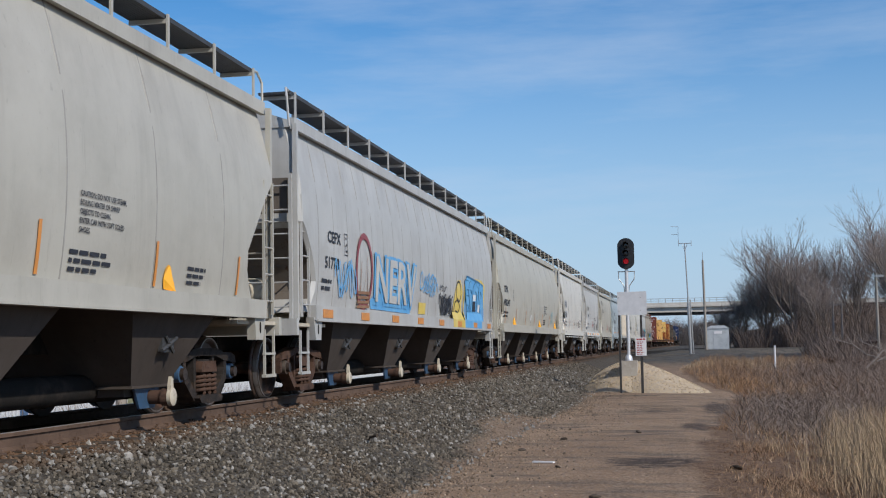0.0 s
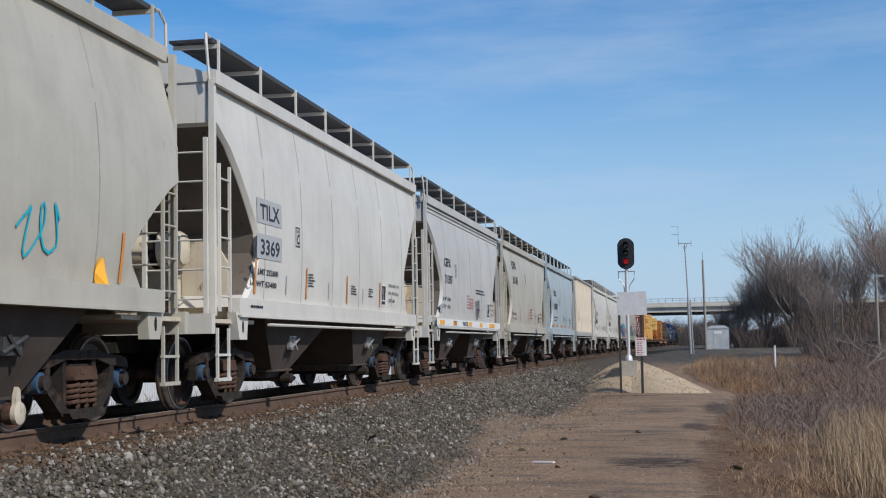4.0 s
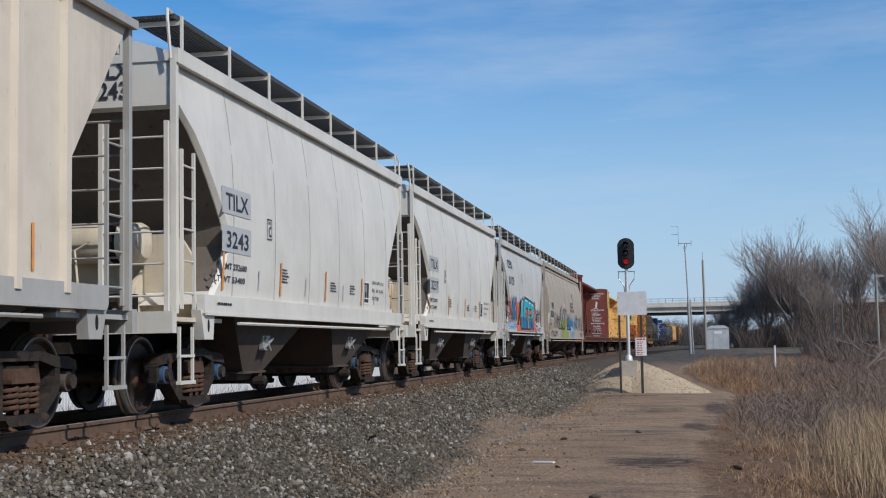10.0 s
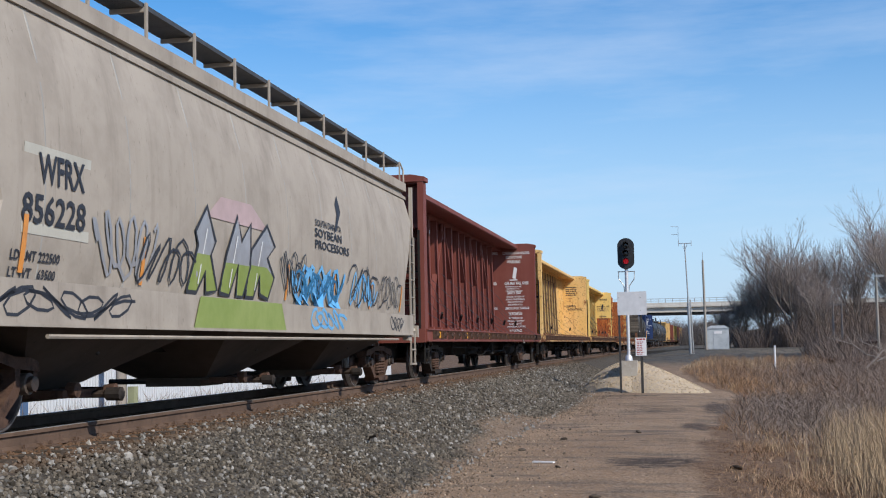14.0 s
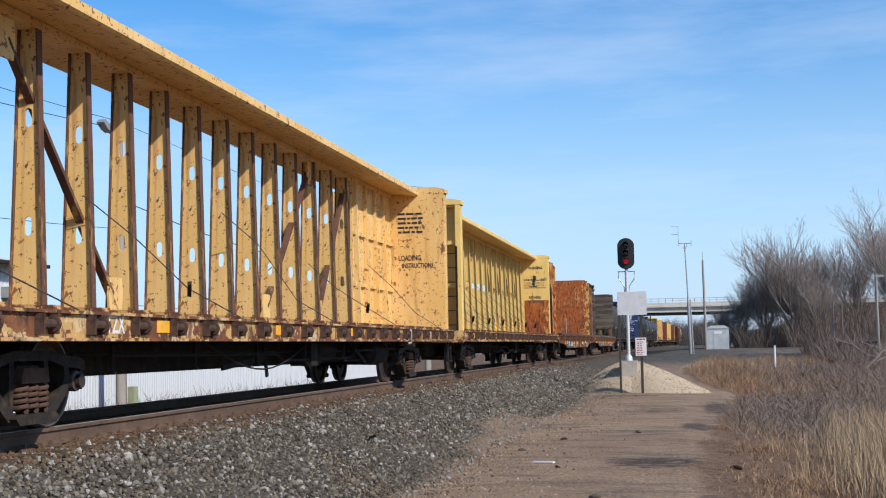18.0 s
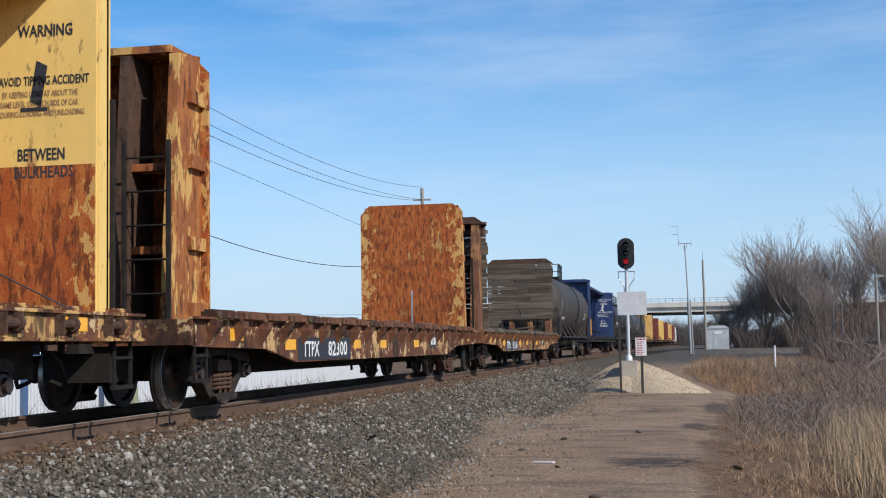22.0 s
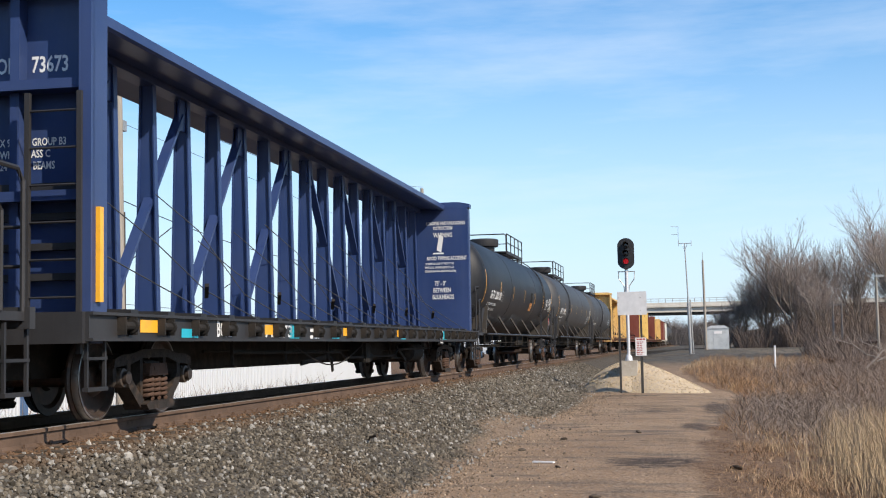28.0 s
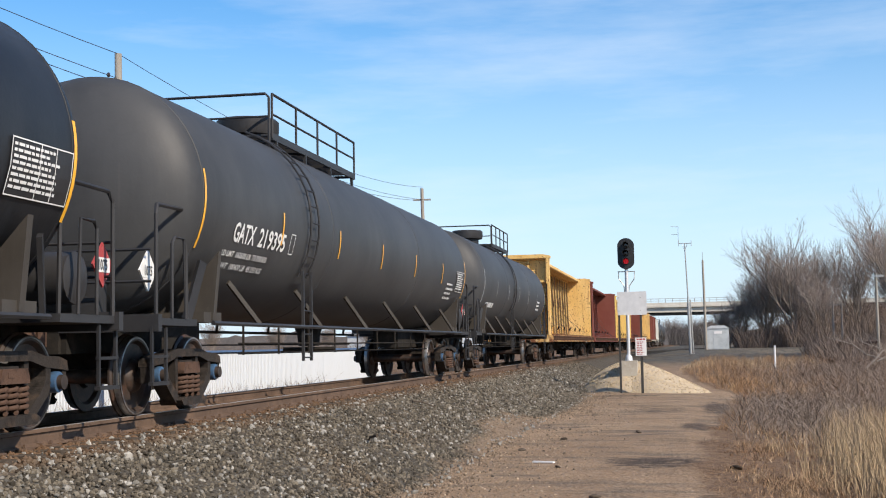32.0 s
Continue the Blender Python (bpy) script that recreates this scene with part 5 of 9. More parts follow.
fence = tagged(new("steel_fence"), "white corrugated steel fence with blue capping", "fence")
for i in range(12):
    y0 = 34.4 + 4.0 * i
    part("fence_panel", corrugated(FX + (0.02 if i % 2 else 0), y0, y0 + 3.97, -1.5, 0.62), SIDING, fence)
    part("cap", Geo().box(FX - 0.06, y0, 0.62, FX + 0.08, y0 + 3.98, 0.72), TRIM_BLUE, fence, "blue capping strip")
    part("fence_post", Geo().box(FX - 0.14, y0 - 0.05, -1.6, FX - 0.045, y0 + 0.05, 0.62), GALV, fence)
shed = tagged(new("metal_building"), "white corrugated steel building with blue trim", "building")
part("wall", corrugated(FX + 0.3, 10, 34.1, -1.6, 3.3), SIDING, shed)
part("wall", Geo().box(-42, 34.0, -1.6, FX + 0.29, 34.15, 3.3), SIDING, shed)
part("corner_trim", Geo().box(FX + 0.28, 34.05, -1.6, FX + 0.42, 34.3, 3.28), TRIM_BLUE, shed, "blue corner trim")
part("base_course", Geo().box(FX + 0.28, 10, -1.7, FX + 0.5, 34.2, -1.25), CONCRETE, shed)
part("roof", Geo().prism([(FX + 0.7, 3.27), (FX + 0.7, 3.36), (-30, 4.9), (-42, 3.36), (-42, 3.27), (-30, 4.75)], 9.5, 34.8, "y"), ROOF_W, shed, "pale metal roof")
part("gutter", Geo().box(FX + 0.68, 9.5, 3.2, FX + 0.82, 34.8, 3.3), UNDER, shed, "dark gutter")
part("wall_lamp", Geo().box(FX + 0.34, 32.9, 2.3, FX + 0.62, 33.3, 2.6), GALV, shed, "grey wall lamp")

pole = tagged(new("utility_pole"), "weathered wooden utility pole carrying wires and a lamp", "pole", "poles")
PX, PY = -18.0, 39.2
pole.location = (PX, PY, 0)
part("shaft", Geo().tube([(0.02, 0, -1.6), (-0.1, 0, 10.55)], 0.18, 10, 0.12), POLE, pole, smooth=50)
part("crossarm", Geo().tube([(-0.1, -0.75, 9.55), (-0.1, 0.75, 9.75)], 0.035), GALV, pole, "short insulator arm")
for dy in (-0.72, 0.72):
    part("insulator", Geo().lathe([(0, 0.03), (0.05, 0.06), (0.12, 0.06), (0.16, 0.02)], "z", 8, (-0.1, dy, 9.62)), LENS_OFF, pole)
part("lamp_arm", Geo().tube([(-0.05, 0, 7.6), (-0.05, -0.6, 7.75), (-0.05, -1.1, 7.9)], 0.03), GALV, pole)
part("flood_lamp", Geo().prism([(-1.1, 7.83), (-0.8, 7.78), (-0.85, 7.98), (-1.3, 8.14), (-1.45, 8.02)], -0.17, 0.09, "x"), GALV, pole, "white floodlight head")
part("bracket", Geo().box(-0.18, 0.05, 8.0, 0.05, 0.35, 8.35), GALV, pole)
part("conduit", Geo().tube([(0.16, 0.05, -1.4), (0.1, 0.05, 5.3)], 0.035), POST_D, pole, "dark cable conduit")
part("meter_box", Geo().box(0.1, 0.3, -1.4, 0.32, 0.62, -0.4), surface("pale_green_box", (0.32, 0.34, 0.2), 0.6, 0, [((0.25, 0.26, 0.17), 3, 0.4, 0.7, 0.6)]), pole, "pale green utility box")
pole4 = tagged(new("utility_pole"), "far wooden utility pole with crossarms and a lamp", "pole", "poles")
P4 = (-18.6, 92.0)
pole4.location = (*P4, 0)
part("shaft", Geo().tube([(0.15, 0, -1.4), (-0.05, 0, 12.3)], 0.18, 10, 0.12), POLE, pole4, smooth=50)
part("crossarm", Geo().box(-0.7, -0.06, 11.4, 0.6, 0.06, 11.52), POLE, pole4)
part("lamp_arm", Geo().tube([(0, -0.1, 8.7), (-0.7, -0.3, 8.9)], 0.03), GALV, pole4)
part("flood_lamp", Geo().box(-0.95, -0.5, 8.75, -0.6, -0.1, 9.05), GALV, pole4)
pole5 = tagged(new("utility_pole"), "second far wooden pole beside the lamp pole", "pole", "poles")
pole5.location = (-18.9, 95.0, 0)
part("shaft", Geo().tube([(0, 0, -1.4), (0, 0, 7.4)], 0.14, 10, 0.11), POLE, pole5, smooth=50)
pole6 = tagged(new("utility_pole"), "small far pole with double crossarm", "pole", "poles")
pole6.location = (-62, 134, 0)
part("shaft", Geo().tube([(0, 0, -1.4), (0, 0, 6.3)], 0.15, 8, 0.12), POLE, pole6)
for z in (5.7, 6.1):
    part("crossarm", Geo().box(-1.0, -0.08, z, 1.0, 0.08, z + 0.14), POLE, pole6)


def wire(a, b, sag, r=0.012, label="black overhead wire between the poles"):
    a, b = Vector(a), Vector(b)
    pts = [a.lerp(b, i / 20) - Vector((0, 0, sag * 4 * (i / 20) * (1 - i / 20))) for i in range(21)]
    tagged(part("overhead_wire", Geo().tube(pts, r, 4), WIRE, None, label), category="wire", group="overhead wires")


NEARP = (-17.6, -13.6)
for z0, zn, z4, dy, sag, r in ((10.55, 11.04, 12.4, 0, 1.0, 0.013), (9.75, 10.82, 11.5, 0.6, 0.78, 0.013), (9.35, 10.72, 11.4, -0.6, 0.9, 0.013), (8.3, 9.21, 7.6, 0, 0.0, 0.010), (8.05, 7.79, 0, 0, 0.0, 0.012), (4.75, 5.65, 0, 0, 0.0, 0.010)):
    if z4:
        wire((PX - 0.1, PY + dy, z0), (P4[0], P4[1] + dy * 0.3, z4), sag, r)
    wire((PX - 0.1, PY + dy, z0), (NEARP[0], NEARP[1], zn), 1.0, r)
wire((PX, PY, 5.7), (P4[0], P4[1], 7.45), 1.48, 0.018, "thick black service cable drooping between the poles")
wire((-90, 120, 6.0), (-18.7, 300, 9.5), 1.5, 0.03, "far thin power line")
wire((-90, 120, 5.0), (-18.7, 300, 8.0), 1.5, 0.03, "far thin power line")
wire((-62, 134, 6.1), (-25, 320, 8.0), 2.0, 0.03, "far thin power line")
road_car(-32.0, BLACKP, "small dark car crossing the road bridge")

# low far sheds behind the fence
wh = tagged(new("warehouse"), "low white warehouse far behind the fence", "building")
part("wall", Geo().box(-60, 226, -1.5, -34, 240, 3.1), SIDING, wh)
part("roof", Geo().box(-60.5, 225.5, 3.1, -33.5, 240.5, 3.6), ROOF_W, wh)
# ---- the train: running gear ----
MOVERS, WHEELS = [], []
SHARE = {}


def shared(key, name, make, material, parent, at=(0, 0, 0), turn=0, label="", smooth=0):
    """A part built once and then used again on the same mesh."""
    k = (key, material.name)
    if k not in SHARE:
        o = part(name, make(), material, parent, label, smooth)
        SHARE[k] = (o.data, name)
    else:
        o = tagged(new(name, SHARE[k][0]), label)
        o.parent = parent
    o.matrix_basis = Matrix.Translation(at) @ Matrix.Rotation(radians(turn), 4, "Z")
    return o


def make_wheelset():
    g = Geo()
    for s in (-1, 1):
        p = [(0.645, 0.10), (0.645, 0.16), (0.70, 0.19), (0.705, 0.36), (0.665, 0.40), (0.665, 0.485), (0.69, 0.487), (0.71, 0.459), (0.80, 0.452), (0.80, 0.405), (0.755, 0.37), (0.745, 0.20), (0.80, 0.17), (0.82, 0.12), (0.82, 0.09)]
        g.lathe([(s * a, r) for a, r in p], "x", 40)
    g.lathe([(-1.16, 0.07), (-0.9, 0.085), (-0.6, 0.10), (0, 0.085), (0.6, 0.10), (0.9, 0.085), (1.16, 0.07)], "x", 14)
    return g


def make_tread(s):
    """The bright running band and rim edge of a wheel."""
    prof = ((0.722, 0.452), (0.722, 0.4595), (0.79, 0.454), (0.799, 0.450), (0.803, 0.440), (0.803, 0.428), (0.798, 0.428))
    return Geo().loft([[(s * a, r * math.cos(math.pi * k / 20), r * math.sin(math.pi * k / 20)) for k in range(40)] for a, r in prof], caps=False)


def make_side_frame():
    """A cast truck side: arched top chord, pedestal jaws over the bearings, slanting lower members and a spring seat, round three openings."""
    g = Geo()
    top = [(-1.08, 0.56), (-1.05, 0.66), (-0.90, 0.70), (-0.62, 0.71), (-0.36, 0.76), (0.36, 0.76), (0.62, 0.71), (0.90, 0.70), (1.05, 0.66), (1.08, 0.56), (0.98, 0.575), (0.64, 0.60), (0.34, 0.665), (-0.34, 0.665), (-0.64, 0.60), (-0.98, 0.575)]
    g.prism(top, -0.09, 0.09)
    for s in (-1, 1):
        g.prism([(s * 0.64, 0.62), (s * 0.74, 0.62), (s * 0.735, 0.40), (s * 0.66, 0.36)], -0.08, 0.08)
        g.prism([(s * 1.00, 0.60), (s * 1.08, 0.60), (s * 1.05, 0.37), (s * 0.99, 0.40)], -0.07, 0.07)
        g.prism([(s * 0.735, 0.46), (s * 0.70, 0.35), (s * 0.40, 0.12), (s * 0.27, 0.12), (s * 0.30, 0.19), (s * 0.60, 0.42), (s * 0.65, 0.52)], -0.085, 0.085)
        g.prism([(s * 0.28, 0.69), (s * 0.36, 0.69), (s * 0.345, 0.18), (s * 0.28, 0.18)], -0.10, 0.06)
    g.prism([(-0.34, 0.09), (0.34, 0.09), (0.40, 0.15), (0.32, 0.185), (-0.32, 0.185), (-0.40, 0.15)], -0.13, 0.16)
    return g


def make_spring():
    n, turns = 44, 4.5
    return Geo().tube([(0.078 * math.cos(turns * 6.283 * i / n), 0.078 * math.sin(turns * 6.283 * i / n), 0.205 + 0.24 * i / n) for i in range(n + 1)], 0.021, 6)


def truck(car, y, cast=TRUCK, cap=CAP_BLUE):
    """A two-axle freight truck: bolster, side frames, springs, bearing caps, brake beams and rolling wheelsets."""
    def bolster():
        g = Geo().prism([(-1.05, 0.46), (1.05, 0.46), (1.05, 0.62), (0.4, 0.74), (-0.4, 0.74), (-1.05, 0.62)], -0.2, 0.2, "y")
        return g.lathe([(0.74, 0.22), (0.80, 0.20)], "z", 16)
    t = shared("bolster", "truck", bolster, cast, car, (0, y, 0), 0, "cast steel two-axle truck")
    for s in (-1, 1):
        shared("side_frame", "side_frame", make_side_frame, cast, t, (s * 1.0, 0, 0))
        for d in (-0.185, 0, 0.185):
            shared("spring", "spring", make_spring, TRUCK_RUST, t, (s * 1.055, d, 0), 0, "", 60)
        shared("bolster_end", "bolster_end", lambda: Geo().prism([(-0.26, 0.465), (0.26, 0.465), (0.26, 0.50), (0.22, 0.60), (-0.22, 0.60), (-0.26, 0.50)], -0.12, 0.13).prism([(-0.13, 0.52), (-0.03, 0.52), (-0.03, 0.57), (-0.13, 0.57)], 0.13, 0.135), TRUCK_RUST, t, (s * 1.0, 0, 0), 0 if s > 0 else 180)
        for d in (-0.864, 0.864):
            shared("bearing", "bearing_cap", lambda: Geo().lathe([(-0.10, 0.10), (0.02, 0.105), (0.045, 0.10), (0.055, 0.055), (0.075, 0.045), (0.08, 0.01)], "x", 18, (0, 0, 0.457)), cap, t, (s * 1.06, d, 0), 0 if s > 0 else 180, "", 40)
    for d in (-0.36, 0.36):
        shared("brake_beam", "brake_beam", lambda: Geo().bar((-0.8, 0, 0.40), (0.8, 0, 0.40), 0.07, 0.07).box(0.68, -0.05, 0.28, 0.80, 0.06, 0.52).box(-0.80, -0.05, 0.28, -0.68, 0.06, 0.52), UNDER, t, (0, d, 0))
    for d in (-0.864, 0.864):
        w = shared("wheelset", "wheelset", make_wheelset, WHEEL, t, (0, d, 0.457), 0, "steel wheels on an axle", 40)
        for s in (-1, 1):
            shared(("tread", s), "tread", lambda: make_tread(s), TREAD, w, (0, 0, 0), 0, "polished tread", 60)
        WHEELS.append((w, d, car))
    return t


def coupler(car, y, s):
    """Coupler, draft box and air hose at one end; s points outwards."""
    shared("draft", "draft_box", lambda: Geo().box(-0.23, -0.8, 0.72, 0.23, 0.0, 1.04), UNDER, car, (0, y - s * 0.45, 0), 0 if s > 0 else 180)
    def knuckle():
        g = Geo().box(-0.09, -0.1, 0.80, 0.09, 0.28, 0.98)
        return g.prism([(-0.19, 0.24), (0.17, 0.24), (0.21, 0.44), (0.10, 0.56), (0.02, 0.47), (-0.06, 0.38), (-0.20, 0.42)], 0.76, 1.02, "z")
    shared("knuckle", "coupler", knuckle, TRUCK_RUST, car, (0, y - s * 0.47, 0), 0 if s > 0 else 180)
    shared("hose", "air_hose", lambda: Geo().tube([(0.42, -0.1, 0.74), (0.44, 0.1, 0.62), (0.40, 0.3, 0.42), (0.28, 0.48, 0.36), (0.1, 0.55, 0.42)], 0.025, 6), UNDER, car, (0, y - s * 0.5, 0), 0 if s > 0 else 180)


def ladder(car, material, x, ya, yb, z0, z1, n, w=0.05):
    """Two stiles and rungs on a side; the rungs are pieces of their own."""
    l = part("ladder", Geo().box(x - w / 2, ya - w / 2, z0, x + w / 2, ya + w / 2, z1).box(x - w / 2, yb - w / 2, z0, x + w / 2, yb + w / 2, z1), material, car)
    for i in range(n):
        z = z0 + (z1 - z0) * (i + 0.5) / n
        shared(("rung", round(abs(yb - ya), 2)), "rung", lambda: Geo().tube([(0, -abs(yb - ya) / 2, 0), (0, abs(yb - ya) / 2, 0)], 0.013, 6), material, l, (x, (ya + yb) / 2, z))
    return l


def end_ladder(car, material, y, xa, xb, z0, z1, n, w=0.05):
    l = part("end_ladder", Geo().box(xa - w / 2, y - w / 2, z0, xa + w / 2, y + w / 2, z1).box(xb - w / 2, y - w / 2, z0, xb + w / 2, y + w / 2, z1), material, car)
    for i in range(n):
        z = z0 + (z1 - z0) * (i + 0.5) / n
        shared(("erung", round(abs(xb - xa), 2)), "rung", lambda: Geo().tube([(-abs(xb - xa) / 2, 0, 0), (abs(xb - xa) / 2, 0, 0)], 0.013, 6), material, l, ((xa + xb) / 2, y, z))
    return l


def step_iron(car, material, x, y, z1=1.0):
    shared(("step", round(z1, 2)), "sill_step", lambda: Geo().box(-0.015, -0.21, 0.38, 0.015, -0.175, z1).box(-0.015, 0.175, 0.38, 0.015, 0.21, z1).box(-0.03, -0.22, 0.36, 0.03, 0.22, 0.40).box(-0.02, -0.22, 0.66, 0.02, 0.22, 0.69), material, car, (x, y, 0))


def begin(name, label, category, s0, s1):
    car = tagged(new(name), label, category, "cars of the freight train")
    MOVERS.append((car, (s0 + s1) / 2))
    return car, s1 - s0


# ---- the train: covered hoppers ----
def hopper(label, s0, s1, coat, ends=CREAM, bays=2, bulge=0.10, top=4.0, over=3.5, cutlen=1.45, ribs=False, seams=8, walkway="posts", cap=CAP_BLUE, cast=TRUCK, sill=None, sill_z=(1.16, 1.38), wide=1.53, fascia=0.14):
    """A covered hopper car: shell with slope-sheeted ends, sills, bays, roof walkway, ladders, platforms and trucks."""
    car, length = begin("covered_hopper", label, "hopper car", s0, s1)
    hb = length / 2 - 0.62
    he = length / 2 - 0.42
    sill = sill or coat
    zb = sill_z[1]

    def xs(z):
        return wide + 0.02 - bulge * ((z - 2.35) / 1.65) ** 2 - (0.05 * max(0, z - 3.2) if bulge > 0.05 else 0)

    def cut(z):
        if z >= over:
            return 0.0
        if ribs:
            return cutlen * min(1, (over - z) / (over - 2.4))
        k = min(1, (over - z) / (over - zb + 0.1))
        return cutlen * ((k / 0.6) ** 0.8 if k < 0.6 else 1 - 0.4 * ((k - 0.6) / 0.4) ** 2)

    def ring(z, inset=0.0):
        x, y = xs(z) - inset, hb - cut(z)
        c = 0.06
        return [(x - c, -y, z), (x, -y + c, z), (x, y - c, z), (x - c, y, z), (-x + c, y, z), (-x, y - c, z), (-x, -y + c, z), (-x + c, -y, z)]

    zs = [zb - 0.1, 1.6, 1.75, 2.0, 2.25, 2.5, 2.75, 3.0, 3.25, over, over + 0.01, top - 0.15, top]
    part("body", Geo().loft([ring(z) for z in sorted(set(zs))]), coat, car, "", 25)
    # roof: a fascia along each side, a domed sheet and end caps
    xr = xs(top)
    part("roof", Geo().loft([[(x, y, z) for x, z in ((xr + 0.03, top), (xr + 0.03, top + fascia * 0.7), (xr * 0.72, top + fascia + 0.10), (xr * 0.3, top + fascia + 0.2), (-xr * 0.3, top + fascia + 0.2), (-xr * 0.72, top + fascia + 0.10), (-xr - 0.03, top + fascia * 0.7), (-xr - 0.03, top))] for y in (-hb - 0.02, hb + 0.02)]), coat, car, "", 25)
    for s in (-1, 1):
        part("roof_edge", Geo().box(s * (xr + 0.065) - 0.035, -hb - 0.03, top - 0.03, s * (xr + 0.065) + 0.035, hb + 0.03, top + fascia), sill, car, "roof edge channel")
    if ribs:
        for s in (-1, 1):
            n = 11
            for i in range(n):
                y = -hb + cutlen + 0.1 + (2 * (hb - cutlen) - 0.2) * i / (n - 1)
                shared(("rib", label), "side_post", lambda: Geo().prism([(-0.09, 0), (-0.045, 0.09), (0.045, 0.09), (0.09, 0)], zb - 0.1, top, "z"), coat, car, (s * (wide - 0.01), y, 0), -90 if s > 0 else 90)
    else:
        for i in range(1, seams):
            y = -hb + 2 * hb * i / seams
            zz = [zb + 0.02 + (top - zb - 0.04) * k / 8 for k in range(9)]
            zz = [z for z in zz if abs(y) < hb - cut(z) - 0.05]
            if len(zz) > 1:
                part("weld_seam", Geo().loft([[(xs(z) - 0.006, y - 0.02, z), (xs(z) + 0.002, y - 0.012, z), (xs(z) + 0.002, y + 0.012, z), (xs(z) - 0.006, y + 0.02, z)] for z in zz]), SEAM, car)
    # sills, platforms and the plates behind them
    for s in (-1, 1):
        part("side_sill", Geo().box(s * (wide + 0.01) - 0.05, -hb + 0.55, sill_z[0], s * (wide + 0.01) + 0.05, hb - 0.55, sill_z[1]).box(s * wide - 0.06, -hb + 0.6, sill_z[0] - 0.02, s * wide + 0.075, hb - 0.6, sill_z[0] + 0.012), sill, car)
        if bays < 4:
            part("pipe", Geo().tube([(s * (wide + 0.02), -hb + 1.8, sill_z[0] - 0.1), (s * (wide + 0.02), hb - 1.8, sill_z[0] - 0.1)], 0.022, 6), sill, car)
    for e in (-1, 1):
        part("end_sill", Geo().box(-wide, e * he - 0.06, 0.93, wide, e * he + 0.06, 1.17), sill, car)
        part("platform", Geo().box(-wide + 0.05, min(e * (he - 0.06), e * (he - 1.6)), 1.06, wide - 0.05, max(e * (he - 0.06), e * (he - 1.6)), 1.11), ends, car)
        zz = [z for z in (zb, 1.6, 1.75, 2.0, 2.25, 2.5, 2.75, 3.0, 3.25, over - 0.01) if z > 1.15]
        # darker than the body: its self-shade is painted into the coat
        part("slope_sheet", Geo().loft([[(-xs(z) + 0.07, e * (hb - cut(z) + 0.012), z), (xs(z) - 0.07, e * (hb - cut(z) + 0.012), z), (xs(z) - 0.07, e * (hb - cut(z) - 0.02), z), (-xs(z) + 0.07, e * (hb - cut(z) - 0.02), z)] for z in zz]), SLOPE, car, "dusty end slope sheet with overhang shade in its colour")
        part("end_bulkhead", Geo().prism([(-1.25, 1.1), (1.25, 1.1), (1.25, 1.85), (1.12, 2.06), (0.9, 2.14), (-0.9, 2.14), (-1.12, 2.06), (-1.25, 1.85)], e * (hb - 1.08) - 0.04, e * (hb - 1.08) + 0.04, "y"), ends, car, "cream end plate")
        for s in (-1, 1):
            yy = e * (hb - 0.75)
            part("gusset", Geo().prism([(e * (hb - 0.05), 1.1), (e * (hb - 1.05), 1.1), (e * (hb - 1.05), 1.75)], s * 0.62 - 0.02, s * 0.62 + 0.02), ends, car)
            part("corner_post", Geo().box(s * 1.45 - 0.035, e * hb - 0.04, 1.15, s * 1.45 + 0.035, e * hb + 0.04, top + 0.05), sill, car)
            part("jacking_bracket", Geo().prism([(e * (hb - 0.5), 1.2), (e * (hb - 0.95), 1.2), (e * (hb - 0.9), 0.86), (e * (hb - 0.62), 0.86)], s * (wide - 0.03) - 0.06, s * (wide - 0.03) + 0.06), sill, car)
            shared("lift_slot", "lift_slot", lambda: Geo().prism([(0.028 * math.cos(2 * math.pi * k / 12), 1.02 + 0.075 * math.sin(2 * math.pi * k / 12)) for k in range(12)], 0.0, 0.006), UNDER, car, (s * (wide + 0.03) - (0.006 if s < 0 else 0) + s * 0.001, e * (hb - 0.74), 0), 0, "dark lifting slot")
            step_iron(car, sill, s * (wide - 0.03), e * (hb - 0.2))
            if s > 0:
                ladder(car, sill, s * (wide - 0.02), e * (hb - 0.06), e * (hb - 0.42), 1.2, 3.0, 5, 0.035)
            else:
                end_ladder(car, sill, e * (hb + 0.1), s * 0.95, s * 1.4, 1.17, top, 8)
        end_ladder(car, sill, e * (hb + 0.1), 0.62, 1.4, 1.17, 3.3, 6)
        coupler(car, e * (length / 2), e)
        truck(car, e * (hb - 1.45), cast, cap)
    rz = 2.02 if over > 2.9 else 1.6
    tank = part("air_reservoir", Geo().lathe([(-0.95, 0.05), (-0.9, 0.2), (-0.84, 0.235), (0.64, 0.235), (0.7, 0.2), (0.75, 0.05)], "x", 16, (0.1, -hb + 0.72, rz)), ends, car, "air brake reservoir", 40)
    for q in (-0.35, 0.45):
        part("strap", Geo().loft([[(q + a, -hb + 0.72 + r * math.cos(math.pi * k / 10), rz + r * math.sin(math.pi * k / 10)) for k in range(20)] for a, r in ((-0.05, 0.236), (-0.05, 0.243), (0.05, 0.243), (0.05, 0.236))], caps=False), UNDER, tank, "dark steel strap")
    part("air_pipe", Geo().tube([(0.2, -hb + 0.46, rz), (0.05, -hb + 0.4, rz - 0.1), (0.1, -hb + 0.38, rz - 0.5), (0.45, -hb + 0.35, 1.15)], 0.018, 6), ends, car)
    part("brake_valve", Geo().box(0.35, -hb + 0.3, 1.12, 0.75, -hb + 0.6, 1.4).lathe([(0.0, 0.07), (0.22, 0.07)], "x", 10, (0.45, -hb + 0.28, 1.3)), TRUCK, car)
